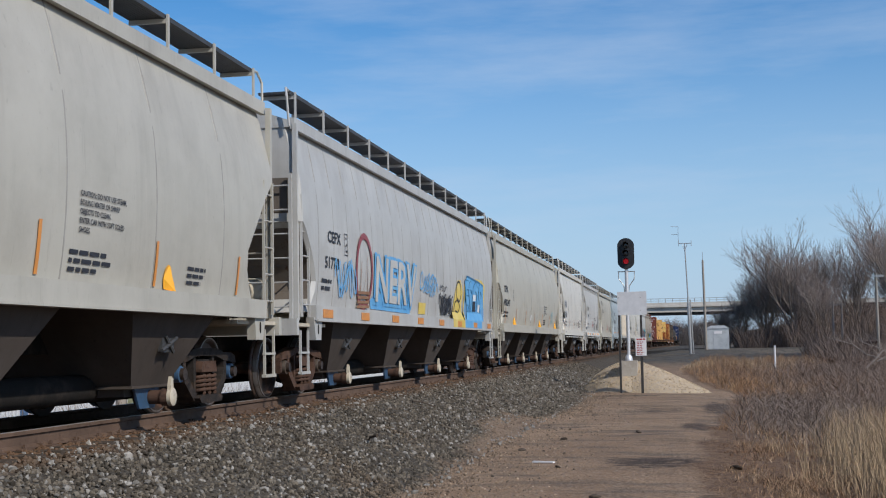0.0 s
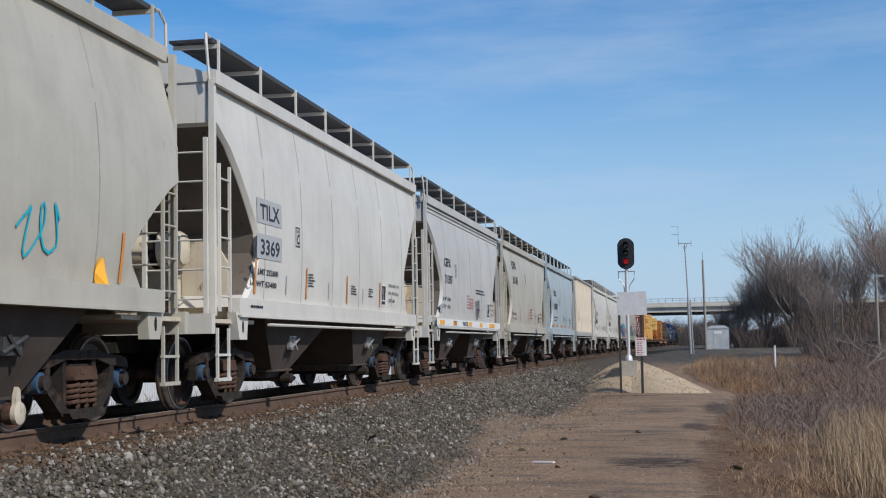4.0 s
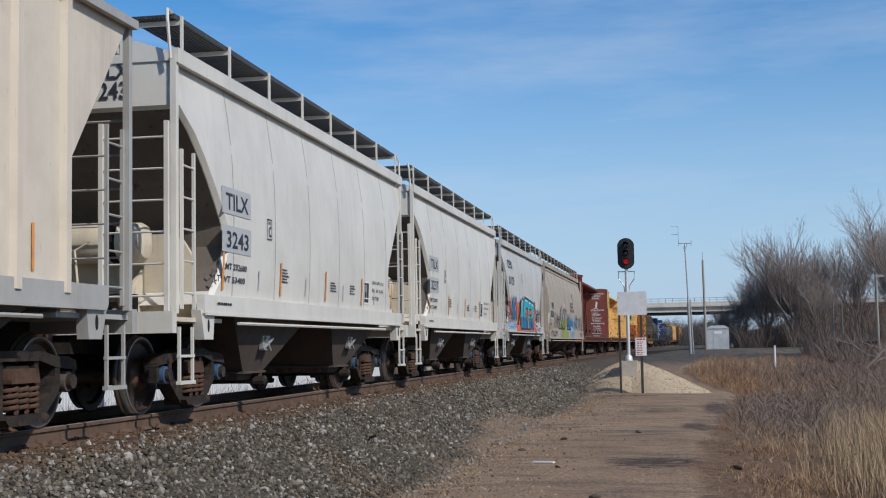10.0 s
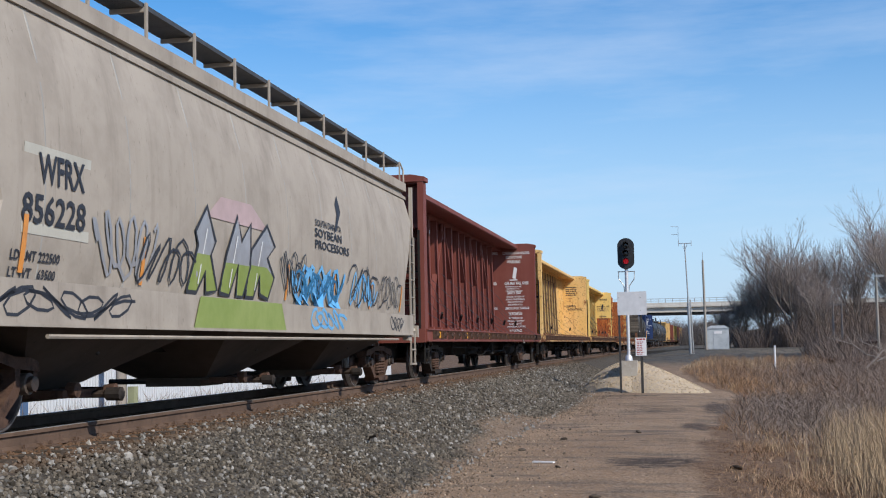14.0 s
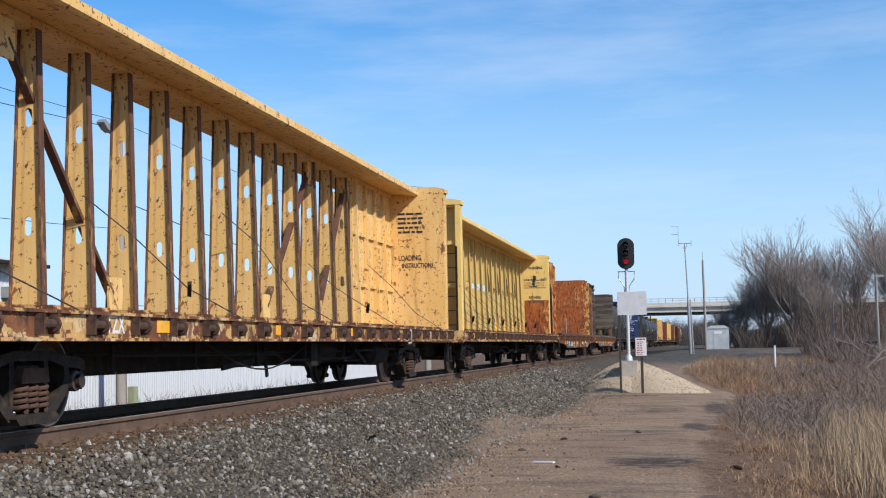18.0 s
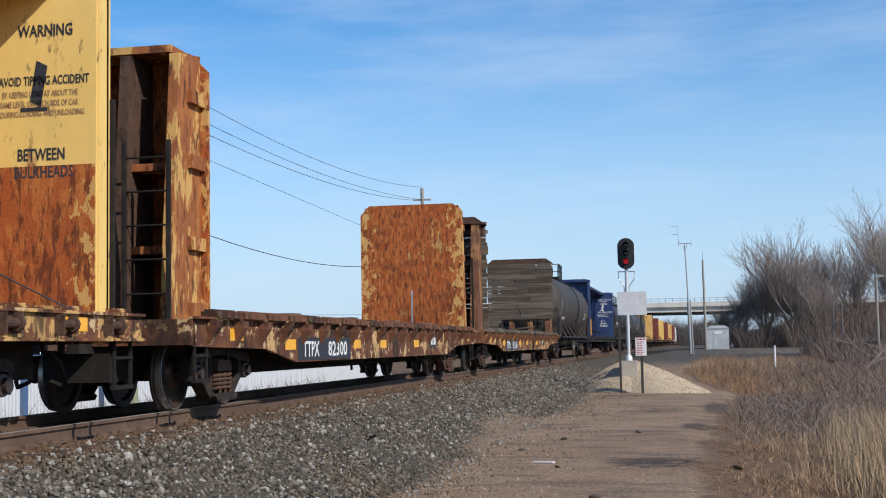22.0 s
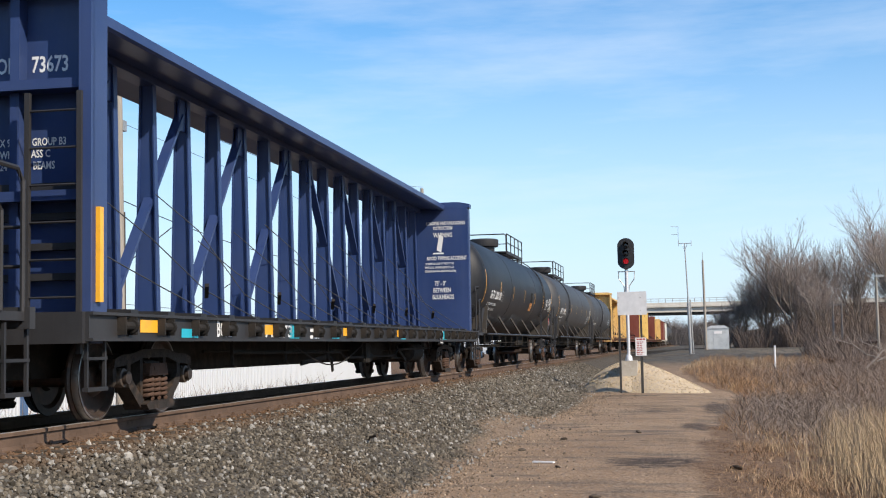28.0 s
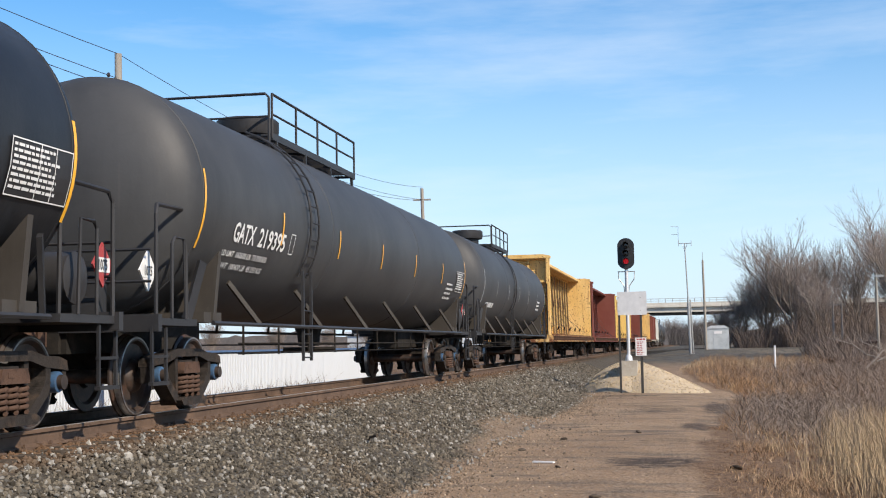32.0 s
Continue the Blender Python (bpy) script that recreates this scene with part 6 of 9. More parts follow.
    part("brake_wheel", Geo().tube([(-0.5 + 0.27 * math.cos(a), -hb - 0.16, 2.6 + 0.27 * math.sin(a)) for a in [2 * math.pi * i / 20 for i in range(21)]], 0.018, 5).bar((-0.77, -hb - 0.16, 2.6), (-0.23, -hb - 0.16, 2.6), 0.03, 0.02).bar((-0.5, -hb - 0.16, 2.33), (-0.5, -hb - 0.16, 2.87), 0.03, 0.02), sill, car)
    part("center_sill", Geo().box(-0.3, -he, 0.72, 0.3, he, 1.12), UNDER, car)
    # bays with outlet gates
    inner = hb - 1.25
    w = 2 * inner / bays
    for i in range(bays):
        yc = -inner + w * (i + 0.5)
        lo = 0.42 if bays == 2 else 0.5
        bot = 0.44 if bays == 2 else 0.36
        bx = 1.14 if bays == 2 else 1.1 if bays == 4 else 0.5
        top_y = max(lo + 0.12, w * (0.36 if bays == 2 else 0.31 if bays == 4 else 0.42))
        deep_y = min(w / 2, top_y + (top_y - lo) * 0.55)
        part("hopper_bay", Geo().loft([[(-1.40, yc - deep_y, zb + 0.2), (1.40, yc - deep_y, zb + 0.2), (1.40, yc + deep_y, zb + 0.2), (-1.40, yc + deep_y, zb + 0.2)], [(-1.45, yc - top_y, sill_z[0] + 0.03), (1.45, yc - top_y, sill_z[0] + 0.03), (1.45, yc + top_y, sill_z[0] + 0.03), (-1.45, yc + top_y, sill_z[0] + 0.03)], [(-bx, yc - lo, bot), (bx, yc - lo, bot), (bx, yc + lo, bot), (-bx, yc + lo, bot)]]), BAY, car, "dusty discharge bay with underside shade in its colour")
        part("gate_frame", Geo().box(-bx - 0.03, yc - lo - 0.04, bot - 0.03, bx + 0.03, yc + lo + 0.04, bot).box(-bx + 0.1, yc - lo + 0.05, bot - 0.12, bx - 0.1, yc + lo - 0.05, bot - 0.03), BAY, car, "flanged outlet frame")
        if bays == 4:
            shared("outlet_plate", "outlet_plate", lambda: Geo().prism([(-0.36, 0.36), (0.36, 0.36), (0.20, 0.10), (-0.20, 0.10)], 1.04, 1.07), CAP_BLUE, car, (0, yc, 0), 0, "dark plate with worn blue paint")
            shared("outlet_tube", "outlet_tube", lambda: Geo().lathe([(1.0, 0.08), (1.22, 0.08), (1.225, 0.10), (1.30, 0.10), (1.305, 0.07)], "x", 14, (0, 0.08, 0.22)), TRUCK_RUST, car, (0, yc, 0), 0, "rusty outlet pipe", 40)
            shared("outlet_cap", "outlet_cap", lambda: Geo().lathe([(1.305, 0.10), (1.35, 0.10), (1.36, 0.08)], "x", 14, (0, 0.08, 0.22)).prism([(0.02, 0.30), (0.11, 0.30), (0.10, 0.42), (0.06, 0.45), (0.03, 0.38)], 1.30, 1.34), CREAM, car, (0, yc, 0), 0, "pale cap with a lever", 40)
        else:
            shared("gate_tube", "gate_shaft", lambda: Geo().tube([(-1.25, 0.22, 0.30), (1.25, 0.22, 0.30)], 0.04, 8).lathe([(1.08, 0.07), (1.24, 0.075), (1.26, 0.04)], "x", 10, (0, 0.22, 0.30)), TRUCK, car, (0, yc, 0))
        def gate():
            g = Geo().box(-0.62, -0.44, 0.34, 0.62, 0.44, 0.42).tube([(-0.78, 0.30, 0.40), (0.78, 0.30, 0.40)], 0.035, 8)
            g.lathe([(0.72, 0.06), (0.84, 0.07), (0.86, 0.03)], "x", 10, (0, 0.30, 0.40)).lathe([(0.60, 0.08), (0.70, 0.08)], "x", 10, (0, -0.28, 0.42))
            return g
        if bays != 4:
            shared("gate", "outlet_gate", gate, TRUCK_RUST, car, (0.3, yc, -0.06 if bays > 2 else 0.0))
        shared("latch", "hatch_latch", lambda: Geo().box(-0.02, -0.16, -0.10, 0.03, 0.16, 0.10).tube([(0.04, -0.2, -0.08), (0.05, 0.2, 0.06)], 0.025).tube([(0.04, -0.1, 0.08), (0.06, 0.08, -0.1)], 0.022), GALV if bays == 2 else GRATE, car, (1.31 if bays == 2 else 1.29 if bays == 4 else 0.98, yc, 0.82))
    if bays == 4:
        part("unloading_pipe", Geo().tube([(0.55, -inner + 0.8, 0.34), (0.55, inner - 0.8, 0.34)], 0.16, 12).tube([(-0.55, -inner + 0.8, 0.34), (-0.55, inner - 0.8, 0.34)], 0.16, 12), UNDER, car, "dark pipe joining the outlets", 40)
    # roof walkway of steel grating on brackets
    zw = top + fascia + 0.42
    if walkway:
        for s in (-1, 1):
            x0, x1 = sorted((s * 0.85, s * (xr - 0.02)))
            g = Geo()
            ny = int(2 * (hb - 0.1) / 0.11)
            for i in range(ny):
                y = -hb + 0.1 + 0.11 * i
                g.box(x0, y, zw - 0.02, x1, y + 0.03, zw)
            for i in range(11):
                x = x0 + (x1 - x0 - 0.03) * i / 10
                g.box(x, -hb + 0.1, zw - 0.035, x + 0.03, hb - 0.1, zw - 0.004)
            part("walkway_grating", g, GRATE, car, "dark steel roof walkway grating")
            part("walkway_edge", Geo().box(s * (xr - 0.01) - 0.012, -hb + 0.1, zw - 0.045, s * (xr - 0.01) + 0.012, hb - 0.1, zw + 0.01), GRATE, car)
            n = max(6, int(2 * hb / 1.35))
            for i in range(n):
                y = -hb + 0.25 + (2 * hb - 0.5) * i / (n - 1)
                if walkway == "plates":
                    shared(("wplate", s), "walkway_bracket", lambda: Geo().prism([(-0.26, top + fascia - 0.03), (0.26, top + fascia - 0.03), (0.05, zw - 0.03), (-0.05, zw - 0.03)], s * (xr + 0.03) - 0.012, s * (xr + 0.03) + 0.012), sill, car, (0, y, 0))
                else:
                    shared(("wpost", s, round(top, 2)), "walkway_bracket", lambda: Geo().box(s * (xr + 0.03) - 0.012, -0.025, top + fascia - 0.02, s * (xr + 0.03) + 0.012, 0.025, zw + 0.01).box(min(s * 0.85, s * (xr + 0.02)), -0.02, zw - 0.09, max(s * 0.85, s * (xr + 0.02)), 0.02, zw - 0.04), sill, car, (0, y, 0))
        for e in (-1, 1):
            part("end_grab_rail", Geo().tube([(xr - 0.05, e * (hb - 0.3), zw), (xr - 0.02, e * (hb + 0.05), zw + 0.02), (xr + 0.02, e * (hb + 0.14), zw - 0.12), (xr + 0.04, e * (hb + 0.1), top)], 0.02, 6), sill, car)

    def side(y, z, off=0.010):
        def put(u, v):
            on_sill = sill_z[0] - 0.01 <= z + v <= sill_z[1]
            return (max(xs(z + v) + off, wide + 0.0605 + off * 0.2) if on_sill else xs(z + v) + off, y + u, z + v)
        return put
    return car, hb, xs, side


def small_print(car, side, y, z, w, lines, h, seed, ink=INK):
    lay("small_print", *text_bars(0, 0, w, lines, h, 1.9, seed), ink, car, side(y, z), "lines of small stencilled print")


def plate_box(car, side, y, z, w=0.22, h=0.36):
    t = 0.014
    lay("plate_outline", *flat_boxes([(0, 0, w, t), (0, h - t, w, h), (0, t, t, h - t), (w - t, t, w, h - t)]), INK, car, side(y, z))
    write("C", 0.2, INK, car, side(y + w * 0.3, z + h * 0.15))
    write("PLATE", 0.06, INK, car, side(y + w * 0.16, z + h * 0.72), width=w * 0.66)


def decal(car, side, y, z, w=0.28, h=0.44):
    lay("decal_border", *flat_boxes([(-0.02, -0.03, w + 0.02, h + 0.03)], 2), WHITEP, car, side(y, z, 0.008), "white decal border")
    lay("data_decal", *flat_boxes([(0, h * 0.24, w * 0.46, h), (w * 0.54, h * 0.24, w, h), (0, 0, w, h * 0.18)], 2), INK, car, side(y, z, 0.011), "black consolidated data decal")
    lay("data_text", *text_bars(0.02, h - 0.06, w * 0.36, 3, 0.018, 2.4, 3), WHITEP, car, side(y, z, 0.014))


def outside_sizes(car, side, y, z, rows, h=0.06):
    """The three lines of outside dimensions and volume."""
    words(car, side, [(txt, y, z - 0.14 * k, h, 0.052 * len(txt)) for k, txt in enumerate(rows)])


def tape(car, hb, xface, z, n, material=REFLECT, w=0.62, h=0.13, lead=0.9):
    """Reflector strips along a sill."""
    for i in range(n):
        y = -hb + lead + (2 * hb - 2 * lead - w) * i / (n - 1)
        shared(("tape", w, h), "reflector", lambda: Geo().box(0, 0, 0, 0.006, w, h), material, car, (xface, y, z))


def stripes(car, side, hb, n, z0=1.5, h=0.5, material=ORANGE, w=0.06, lead=1.6):
    """Upright reflector strips on the side."""
    for i in range(n):
        y = -hb + lead + (2 * hb - 2 * lead) * i / (n - 1)
        lay("reflector", *flat_boxes([(0, 0, w, h)], 4), material, car, side(y, z0, 0.012), "orange reflector strip")


def stickers(car, side, places):
    for y, z in places:
        pts = [(0.11 * math.cos(2 * math.pi * k / 14), 0.15 * math.sin(2 * math.pi * k / 14)) for k in range(14)]
        lay("yellow_disc", *flat_poly(pts), REFLECT, car, side(y, z, 0.012), "yellow inspection disc")


def tags(car, side, rows):
    """Sprayed scrawls: (y, z, w, h, material, seed, turns, line)."""
    for i, (y, z, w, h, m, seed, turns, lw) in enumerate(rows):
        lay("spray_tag", *scrawl(0, 0, w, h, seed, turns, lw), m, car, side(y, z, 0.016 + 0.004 * (i % 4)), "sprayed scrawl")


def shape(car, side, y, z, pts, material, off, label="sprayed shape"):
    """A sprayed area, cut in rows so that it follows the side."""
    lo, hi = min(p[1] for p in pts), max(p[1] for p in pts)
    bm = bmesh.new()
    bm.faces.new([bm.verts.new((u, v, 0)) for u, v in pts])
    k = max(1, int((hi - lo) / 0.2))
    for i in range(1, k):
        bmesh.ops.bisect_plane(bm, geom=bm.verts[:] + bm.edges[:] + bm.faces[:], plane_co=(0, lo + (hi - lo) * i / k, 0), plane_no=(0, 1, 0))
    bm.verts.index_update()
    v = [(q.co.x, q.co.y) for q in bm.verts]
    f = [tuple(q.index for q in face.verts) for face in bm.faces]
    bm.free()
    lay("spray_paint", v, f, material, car, side(y, z, off), label)


CAUTION = ("CAUTION: DO NOT USE STEAM,", "BOILING WATER OR SHARP", "OBJECTS TO CLEAN.", "ENTER CAR WITH SOFT SOLED", "SHOES.")


def words(car, side, rows, ink=INK):
    """Stencilled words: (text, y, z, cap height, width)."""
    for text, y, z, h, w in rows:
        write(text, h / 0.7, ink, car, side(y, z), width=w)


# four-bay pellet hopper, curved sides
car, hb, xs, side = hopper("grey four-bay covered hopper with curved sides and orange strips", -174.0, -154.5, HOP_GREY, bays=4, bulge=0.22, over=3.0, cutlen=1.1, seams=9, cap=CAP_BLUE)
words(car, side, [(txt, 3.3, 2.19 - 0.085 * i, 0.052, 1.0 * len(txt) / 26) for i, txt in enumerate(CAUTION)])
small_print(car, side, 3.15, 1.64, 0.9, 3, 0.042, 5)
small_print(car, side, 6.0, 1.64, 0.6, 3, 0.042, 6)
stripes(car, side, hb, 7, 1.42, 0.48, lead=1.5)
stickers(car, side, [(5.45, 1.52), (-6.2, 1.52)])

# light grey one covered with sprayed pictures
car, hb, xs, side = hopper("light grey four-bay covered hopper covered with colourful graffiti", -154.5, -134.4, HOP_LIGHT, bays=4, bulge=0.16, over=2.6, cutlen=0.7, seams=22, cast=TRUCK_RUST, cap=CAP_GREY)
words(car, side, [("CEFX", -8.1, 2.40, 0.18, 0.78), ("51778", -8.25, 1.99, 0.18, 0.82)])
plate_box(car, side, -7.1, 2.25)
small_print(car, side, -8.4, 1.75, 0.8, 2, 0.06, 8)
tape(car, hb, 1.595, 1.2, 8, ORANGE, 0.55, 0.13)
bulb = [(0.55 * math.cos(a), 0.62 * math.sin(a)) for a in [2 * math.pi * i / 26 for i in range(27)]]
lay("spray_tag", *stroke(bulb, 0.11), MAROON, car, side(-5.77, 2.05, 0.018), "sprayed light bulb outline")
lay("spray_tag", *stroke([(-0.25, -0.5), (-0.22, 0.2), (0.0, -0.45), (0.2, 0.3), (0.3, -0.5)], 0.05), BROWNP, car, side(-5.77, 2.05, 0.022), "sprayed filament")
for k in range(4):
    lay("spray_tag", *stroke([(-0.42, 0), (0.42, 0.02)], 0.05), BROWNP, car, side(-5.8, 1.43 + 0.08 * k, 0.026 + 0.004 * (k % 2)), "sprayed bulb base line")
shape(car, side, -5.2, 1.42, [(0, 0), (3.3, -0.02), (3.45, 0.12), (2.4, 0.25), (0.3, 0.3), (-0.1, 0.15)], AZURE, 0.012, "azure sprayed ground stripe")
for i, (dx, dz) in enumerate(((-0.09, -0.07), (0.09, -0.07), (-0.09, 0.06), (0.09, 0.04))):
    write("NERV", 0.8 / 0.7, AZURE, car, side(-5.05 + dx, 1.58 + dz, 0.020 + 0.004 * i), width=3.55, label="sprayed outline letters")
write("NERV", 0.8 / 0.7, HOP_PALE, car, side(-5.05, 1.58, 0.038), width=3.55, label="sprayed pale letters")
tags(car, side, [(-0.95, 1.85, 1.75, 0.5, AZURE, 3, 5, 0.04), (-0.5, 1.8, 1.2, 0.35, AZURE, 4, 5, 0.03), (-7.6, 1.5, 1.2, 0.75, AZURE, 5, 5, 0.04), (1.25, 1.38, 1.5, 0.6, INK, 6, 9, 0.04), (1.3, 1.42, 1.4, 0.5, INK, 7, 9, 0.04), (1.2, 1.98, 0.8, 0.16, INK, 8, 4, 0.02)])
shape(car, side, -1.05, 1.42, [(0, 0), (0.72, 0), (0.72, 0.24), (0, 0.24)], LEMON, 0.012, "yellow sprayed block")
shape(car, side, 2.65, 1.38, [(0, 0), (1.6, -0.02), (1.4, 0.35), (1.6, 0.7), (1.3, 0.98), (0.85, 0.95), (0.5, 0.62), (0.3, 0.3)], LEMON, 0.012, "yellow sprayed figure")
lay("spray_tag", *stroke([(1.0 + 0.32 * math.cos(a), 0.68 + 0.25 * math.sin(a)) for a in [2 * math.pi * i / 18 for i in range(19)]], 0.05), INK, car, side(2.65, 1.38, 0.016), "sprayed outline")
lay("spray_tag", *stroke([(0.3, 0.05), (0.5, 0.4), (0.9, 0.5), (1.2, 0.32), (1.0, 0.16), (0.6, 0.2)], 0.05), INK, car, side(2.65, 1.38, 0.020), "sprayed outline")
shape(car, side, 4.3, 1.38, [(0, 0), (3.3, 0.02), (3.5, 1.0), (2.9, 1.12), (0.5, 1.1), (0.2, 0.9)], LEMON, 0.010, "yellow sprayed halo")
shape(car, side, 4.3, 1.36, [(0.08, 0.02), (2.95, 0.02), (3.22, 1.0), (2.5, 1.06), (0.55, 1.14), (0.35, 0.9)], AZURE, 0.012, "azure sprayed block")
lay("spray_tag", *stroke([(0.08, 0.02), (0.35, 0.9), (0.55, 1.14), (2.5, 1.06), (3.22, 1.0), (2.95, 0.02)], 0.06), DEEP, car, side(4.3, 1.36, 0.0135), "dark sprayed outline")
for i, (dx, dz) in enumerate(((-0.05, 0), (0.05, 0), (0, -0.05), (0, 0.05), (0.04, 0.04), (-0.04, -0.04))):
    write("ESOS", 0.93 / 0.7, DEEP, car, side(4.5 + dx, 1.43 + dz, 0.013 + 0.001 * i), width=2.75, label="dark sprayed letter outline")
for i, (dx, dz) in enumerate(((-0.03, 0), (0.03, 0), (0, 0.02), (0, -0.02))):
    write("ESOS", 0.93 / 0.7, AZURE, car, side(4.5 + dx, 1.43 + dz, 0.020 + 0.001 * i), width=2.75, label="azure sprayed letters")
for a, b, ink in ((2.7, 4.35, LEMON), (4.35, 7.0, AZURE)):
    part("sill_paint", Geo().box(1.591, a, 1.185, 1.595, b, 1.375), ink, car, "spray paint carried over the sill")
lay("data_decal", *flat_boxes([(0, 0, 0.42, 0.26)]), INK, car, side(5.75, 1.62, 0.026), "black data decal")
lay("paper_decal", *flat_boxes([(0, 0, 0.42, 0.16)]), WHITEP, car, side(5.75, 1.9, 0.026), "white paper decal")
lay("paper_decal", *flat_boxes([(0, 0, 0.3, 0.2)]), WHITEP, car, side(6.55, 1.62, 0.026), "white paper decal")

# second curved one
car, hb, xs, side = hopper("warm grey four-bay covered hopper with curved sides", -134.4, -114.9, HOP_TAN, bays=4, bulge=0.22, over=2.6, cutlen=1.2, seams=9, cap=CAP_BLUE)
words(car, side, [("CBFX", -8.0, 2.38, 0.2, 0.85), ("490247", -8.1, 1.96, 0.2, 1.4)])
plate_box(car, side, -6.0, 2.15)
small_print(car, side, -8.0, 1.72, 1.2, 2, 0.06, 12)
words(car, side, [(txt, 3.0, 2.17 - 0.085 * i, 0.052, 1.2 * len(txt) / 26) for i, txt in enumerate(CAUTION)])
small_print(car, side, 3.0, 1.64, 0.9, 3, 0.042, 13)
stripes(car, side, hb, 7, 1.42, 0.5, lead=1.5)
stickers(car, side, [(-5.6, 1.5), (1.6, 1.5), (7.2, 1.5)])
lay("paper_decal", *flat_boxes([(0, 0, 0.25, 0.2)]), WHITEP, car, side(-1.2, 1.6), "white paper decal")
tags(car, side, [(5.6, 1.5, 0.75, 0.6, TEAL, 15, 3, 0.03)])


def tilx(s0, s1, number):
    car, hb, xs, side = hopper("off-white two-bay covered hopper with cut-back ends", s0, s1, HOP_WHITE, CREAM, bays=2, bulge=0.10, seams=7, cap=CAP_BLUE)
    for txt, z in (("TILX", 2.46), (number, 1.99)):
        lay("repaint_patch", *flat_boxes([(-0.05, -0.06, 1.0, 0.27)], 3), PATCH, car, side(-4.5, z, 0.007), "grey repainted patch")
        words(car, side, [(txt, -4.42, z, 0.2, 0.82)])
    words(car, side, [("LD LMT 232600", -4.75, 1.72, 0.075, 1.1), ("LT WT 53400", -4.8, 1.56, 0.075, 1.1)])
    plate_box(car, side, -2.85, 2.2, 0.2, 0.28)
    stripes(car, side, hb, 5, 1.46, 0.46, ORANGE, 0.07, 1.25)
    stripes(car, side, hb, 4, 1.5, 0.26, PATCH, 0.03, 2.6)
    small_print(car, side, -2.2, 1.82, 0.4, 5, 0.022, 31)
    small_print(car, side, 0.3, 1.75, 0.4, 4, 0.022, 32)
    small_print(car, side, 1.5, 1.75, 0.35, 4, 0.022, 34)
    decal(car, side, 2.5, 1.52, 0.28, 0.34)
    outside_sizes(car, side, 3.05, 1.86, ("EXW 10-8  H  9-3", "EW   8-0  H 15-0", "CU FT 3281"))
    write("TILX", 0.27, INK, car, lambda u, v: (0.42 + u, -hb - 0.014, 3.83 + v), 0.9)
    write(number, 0.27, INK, car, lambda u, v: (0.42 + u, -hb - 0.014, 3.6 + v), 0.9)
    lay("data_text", *text_bars(0, 0, 0.6, 1, 0.03, 2.0, 9), INK, car, side(-hb + 0.95, 1.27, 0.052))
    return car, hb, side


tilx(-114.9, -101.9, "3369")


def cefx(s0, s1, number, coat, label, y, z, big, through=False):
    car, hb, xs, side = hopper(label, s0, s1, coat, CREAM, bays=2, bulge=0.10, seams=6, cap=CAP_BLUE, top=3.92 if through else 3.86)
    words(car, side, [("CEFX", y, z, big, big * 4.5), (number, y + 0.08, z - big * 2.05, big, big * 5.0)])
    plate_box(car, side, y + (3.3 if not through else 1.4), z - 0.35 + (0.15 if through else 0), 0.2, 0.3)
    if through:
        words(car, side, [("LD LMT  232800", y - 0.2, 1.80, 0.075, 1.0), ("LT WT    53200", y - 0.2, 1.62, 0.075, 1.0)])
    else:
        words(car, side, [("LD LMT  233800", y - 0.25, 1.70, 0.075, 1.05), ("LT WT    52200", y - 0.25, 1.55, 0.075, 1.05)])
    lay("stencil_block", *flat_boxes([(0, 0, 0.26, 0.2)]), PATCH, car, side(-4.2, 1.5), "small grey stencil block")
    decal(car, side, 2.85, 1.52, 0.3, 0.36)
    outside_sizes(car, side, 3.3, 1.84, ("EXW 10-8  H  7-9", "EW   8-0  H 14-9", "CU FT 3260"))
    write("CEFX", 0.26, INK, car, lambda u, v: (0.45 + u, -hb - 0.014, 3.6 + v), 0.9)
    write(number, 0.26, INK, car, lambda u, v: (0.42 + u, -hb - 0.014, 3.36 + v), 0.9)
    return car, hb, side


car, hb, side = cefx(-101.9, -90.0, "311397", HOP_PALE, "pale grey two-bay covered hopper with yellow sill reflectors", -3.7, 2.6, 0.19, True)
words(car, side, [(txt, -0.6, 1.98 - 0.075 * i, 0.045, 1.05 * len(txt) / 23) for i, txt in enumerate(("WARNING", "DO NOT APPLY VIBRATORS", "TO ANY PART OF CAR BODY", "EXCEPT VIBRATOR BRACKETS", "USE ON LOADED CAR ONLY"))], REDINK)
small_print(car, side, 0.8, 2.18, 1.7, 2, 0.04, 44)
tags(car, side, [(0.75, 1.62, 0.62, 0.36, INK, 16, 3, 0.04), (0.85, 1.4, 0.6, 0.32, INK, 17, 3, 0.04)])
part("sill_band", Geo().box(1.591, -4.9, 1.2, 1.596, 4.9, 1.36), WHITEP, car, "white painted sill band")
for y, w in ((-4.6, 0.6), (-2.9, 0.5), (-2.85, 0.45), (-0.66, 0.46), (1.07, 0.45), (2.77, 1.00)):
    part("reflector", Geo().box(1.596, y, 1.225, 1.602, y + w, 1.33), REFLECT, car, "yellow reflector strip")
write("THROUGH SILL", 0.15, INK, car, lambda u, v: (1.600, -1.60 + u, 1.225 + v), width=0.85)
for z in (3.72, 3.82):
    part("roof_groove", Geo().box(1.40, -hb, z, 1.475, hb, z + 0.05), HOP_PALE, car)

car, hb, side = cefx(-90.0, -77.2, "311165", HOP_TAN, "warm grey two-bay covered hopper with black stencils", -4.05, 3.22, 0.24)
stripes(car, side, hb, 5, 1.46, 0.42, ORANGE, 0.06, 1.5)
for i in range(4):
    small_print(car, side, 0.4, 1.95 - 0.1 * i, 0.8, 1, 0.045, 50 + i, REDINK)

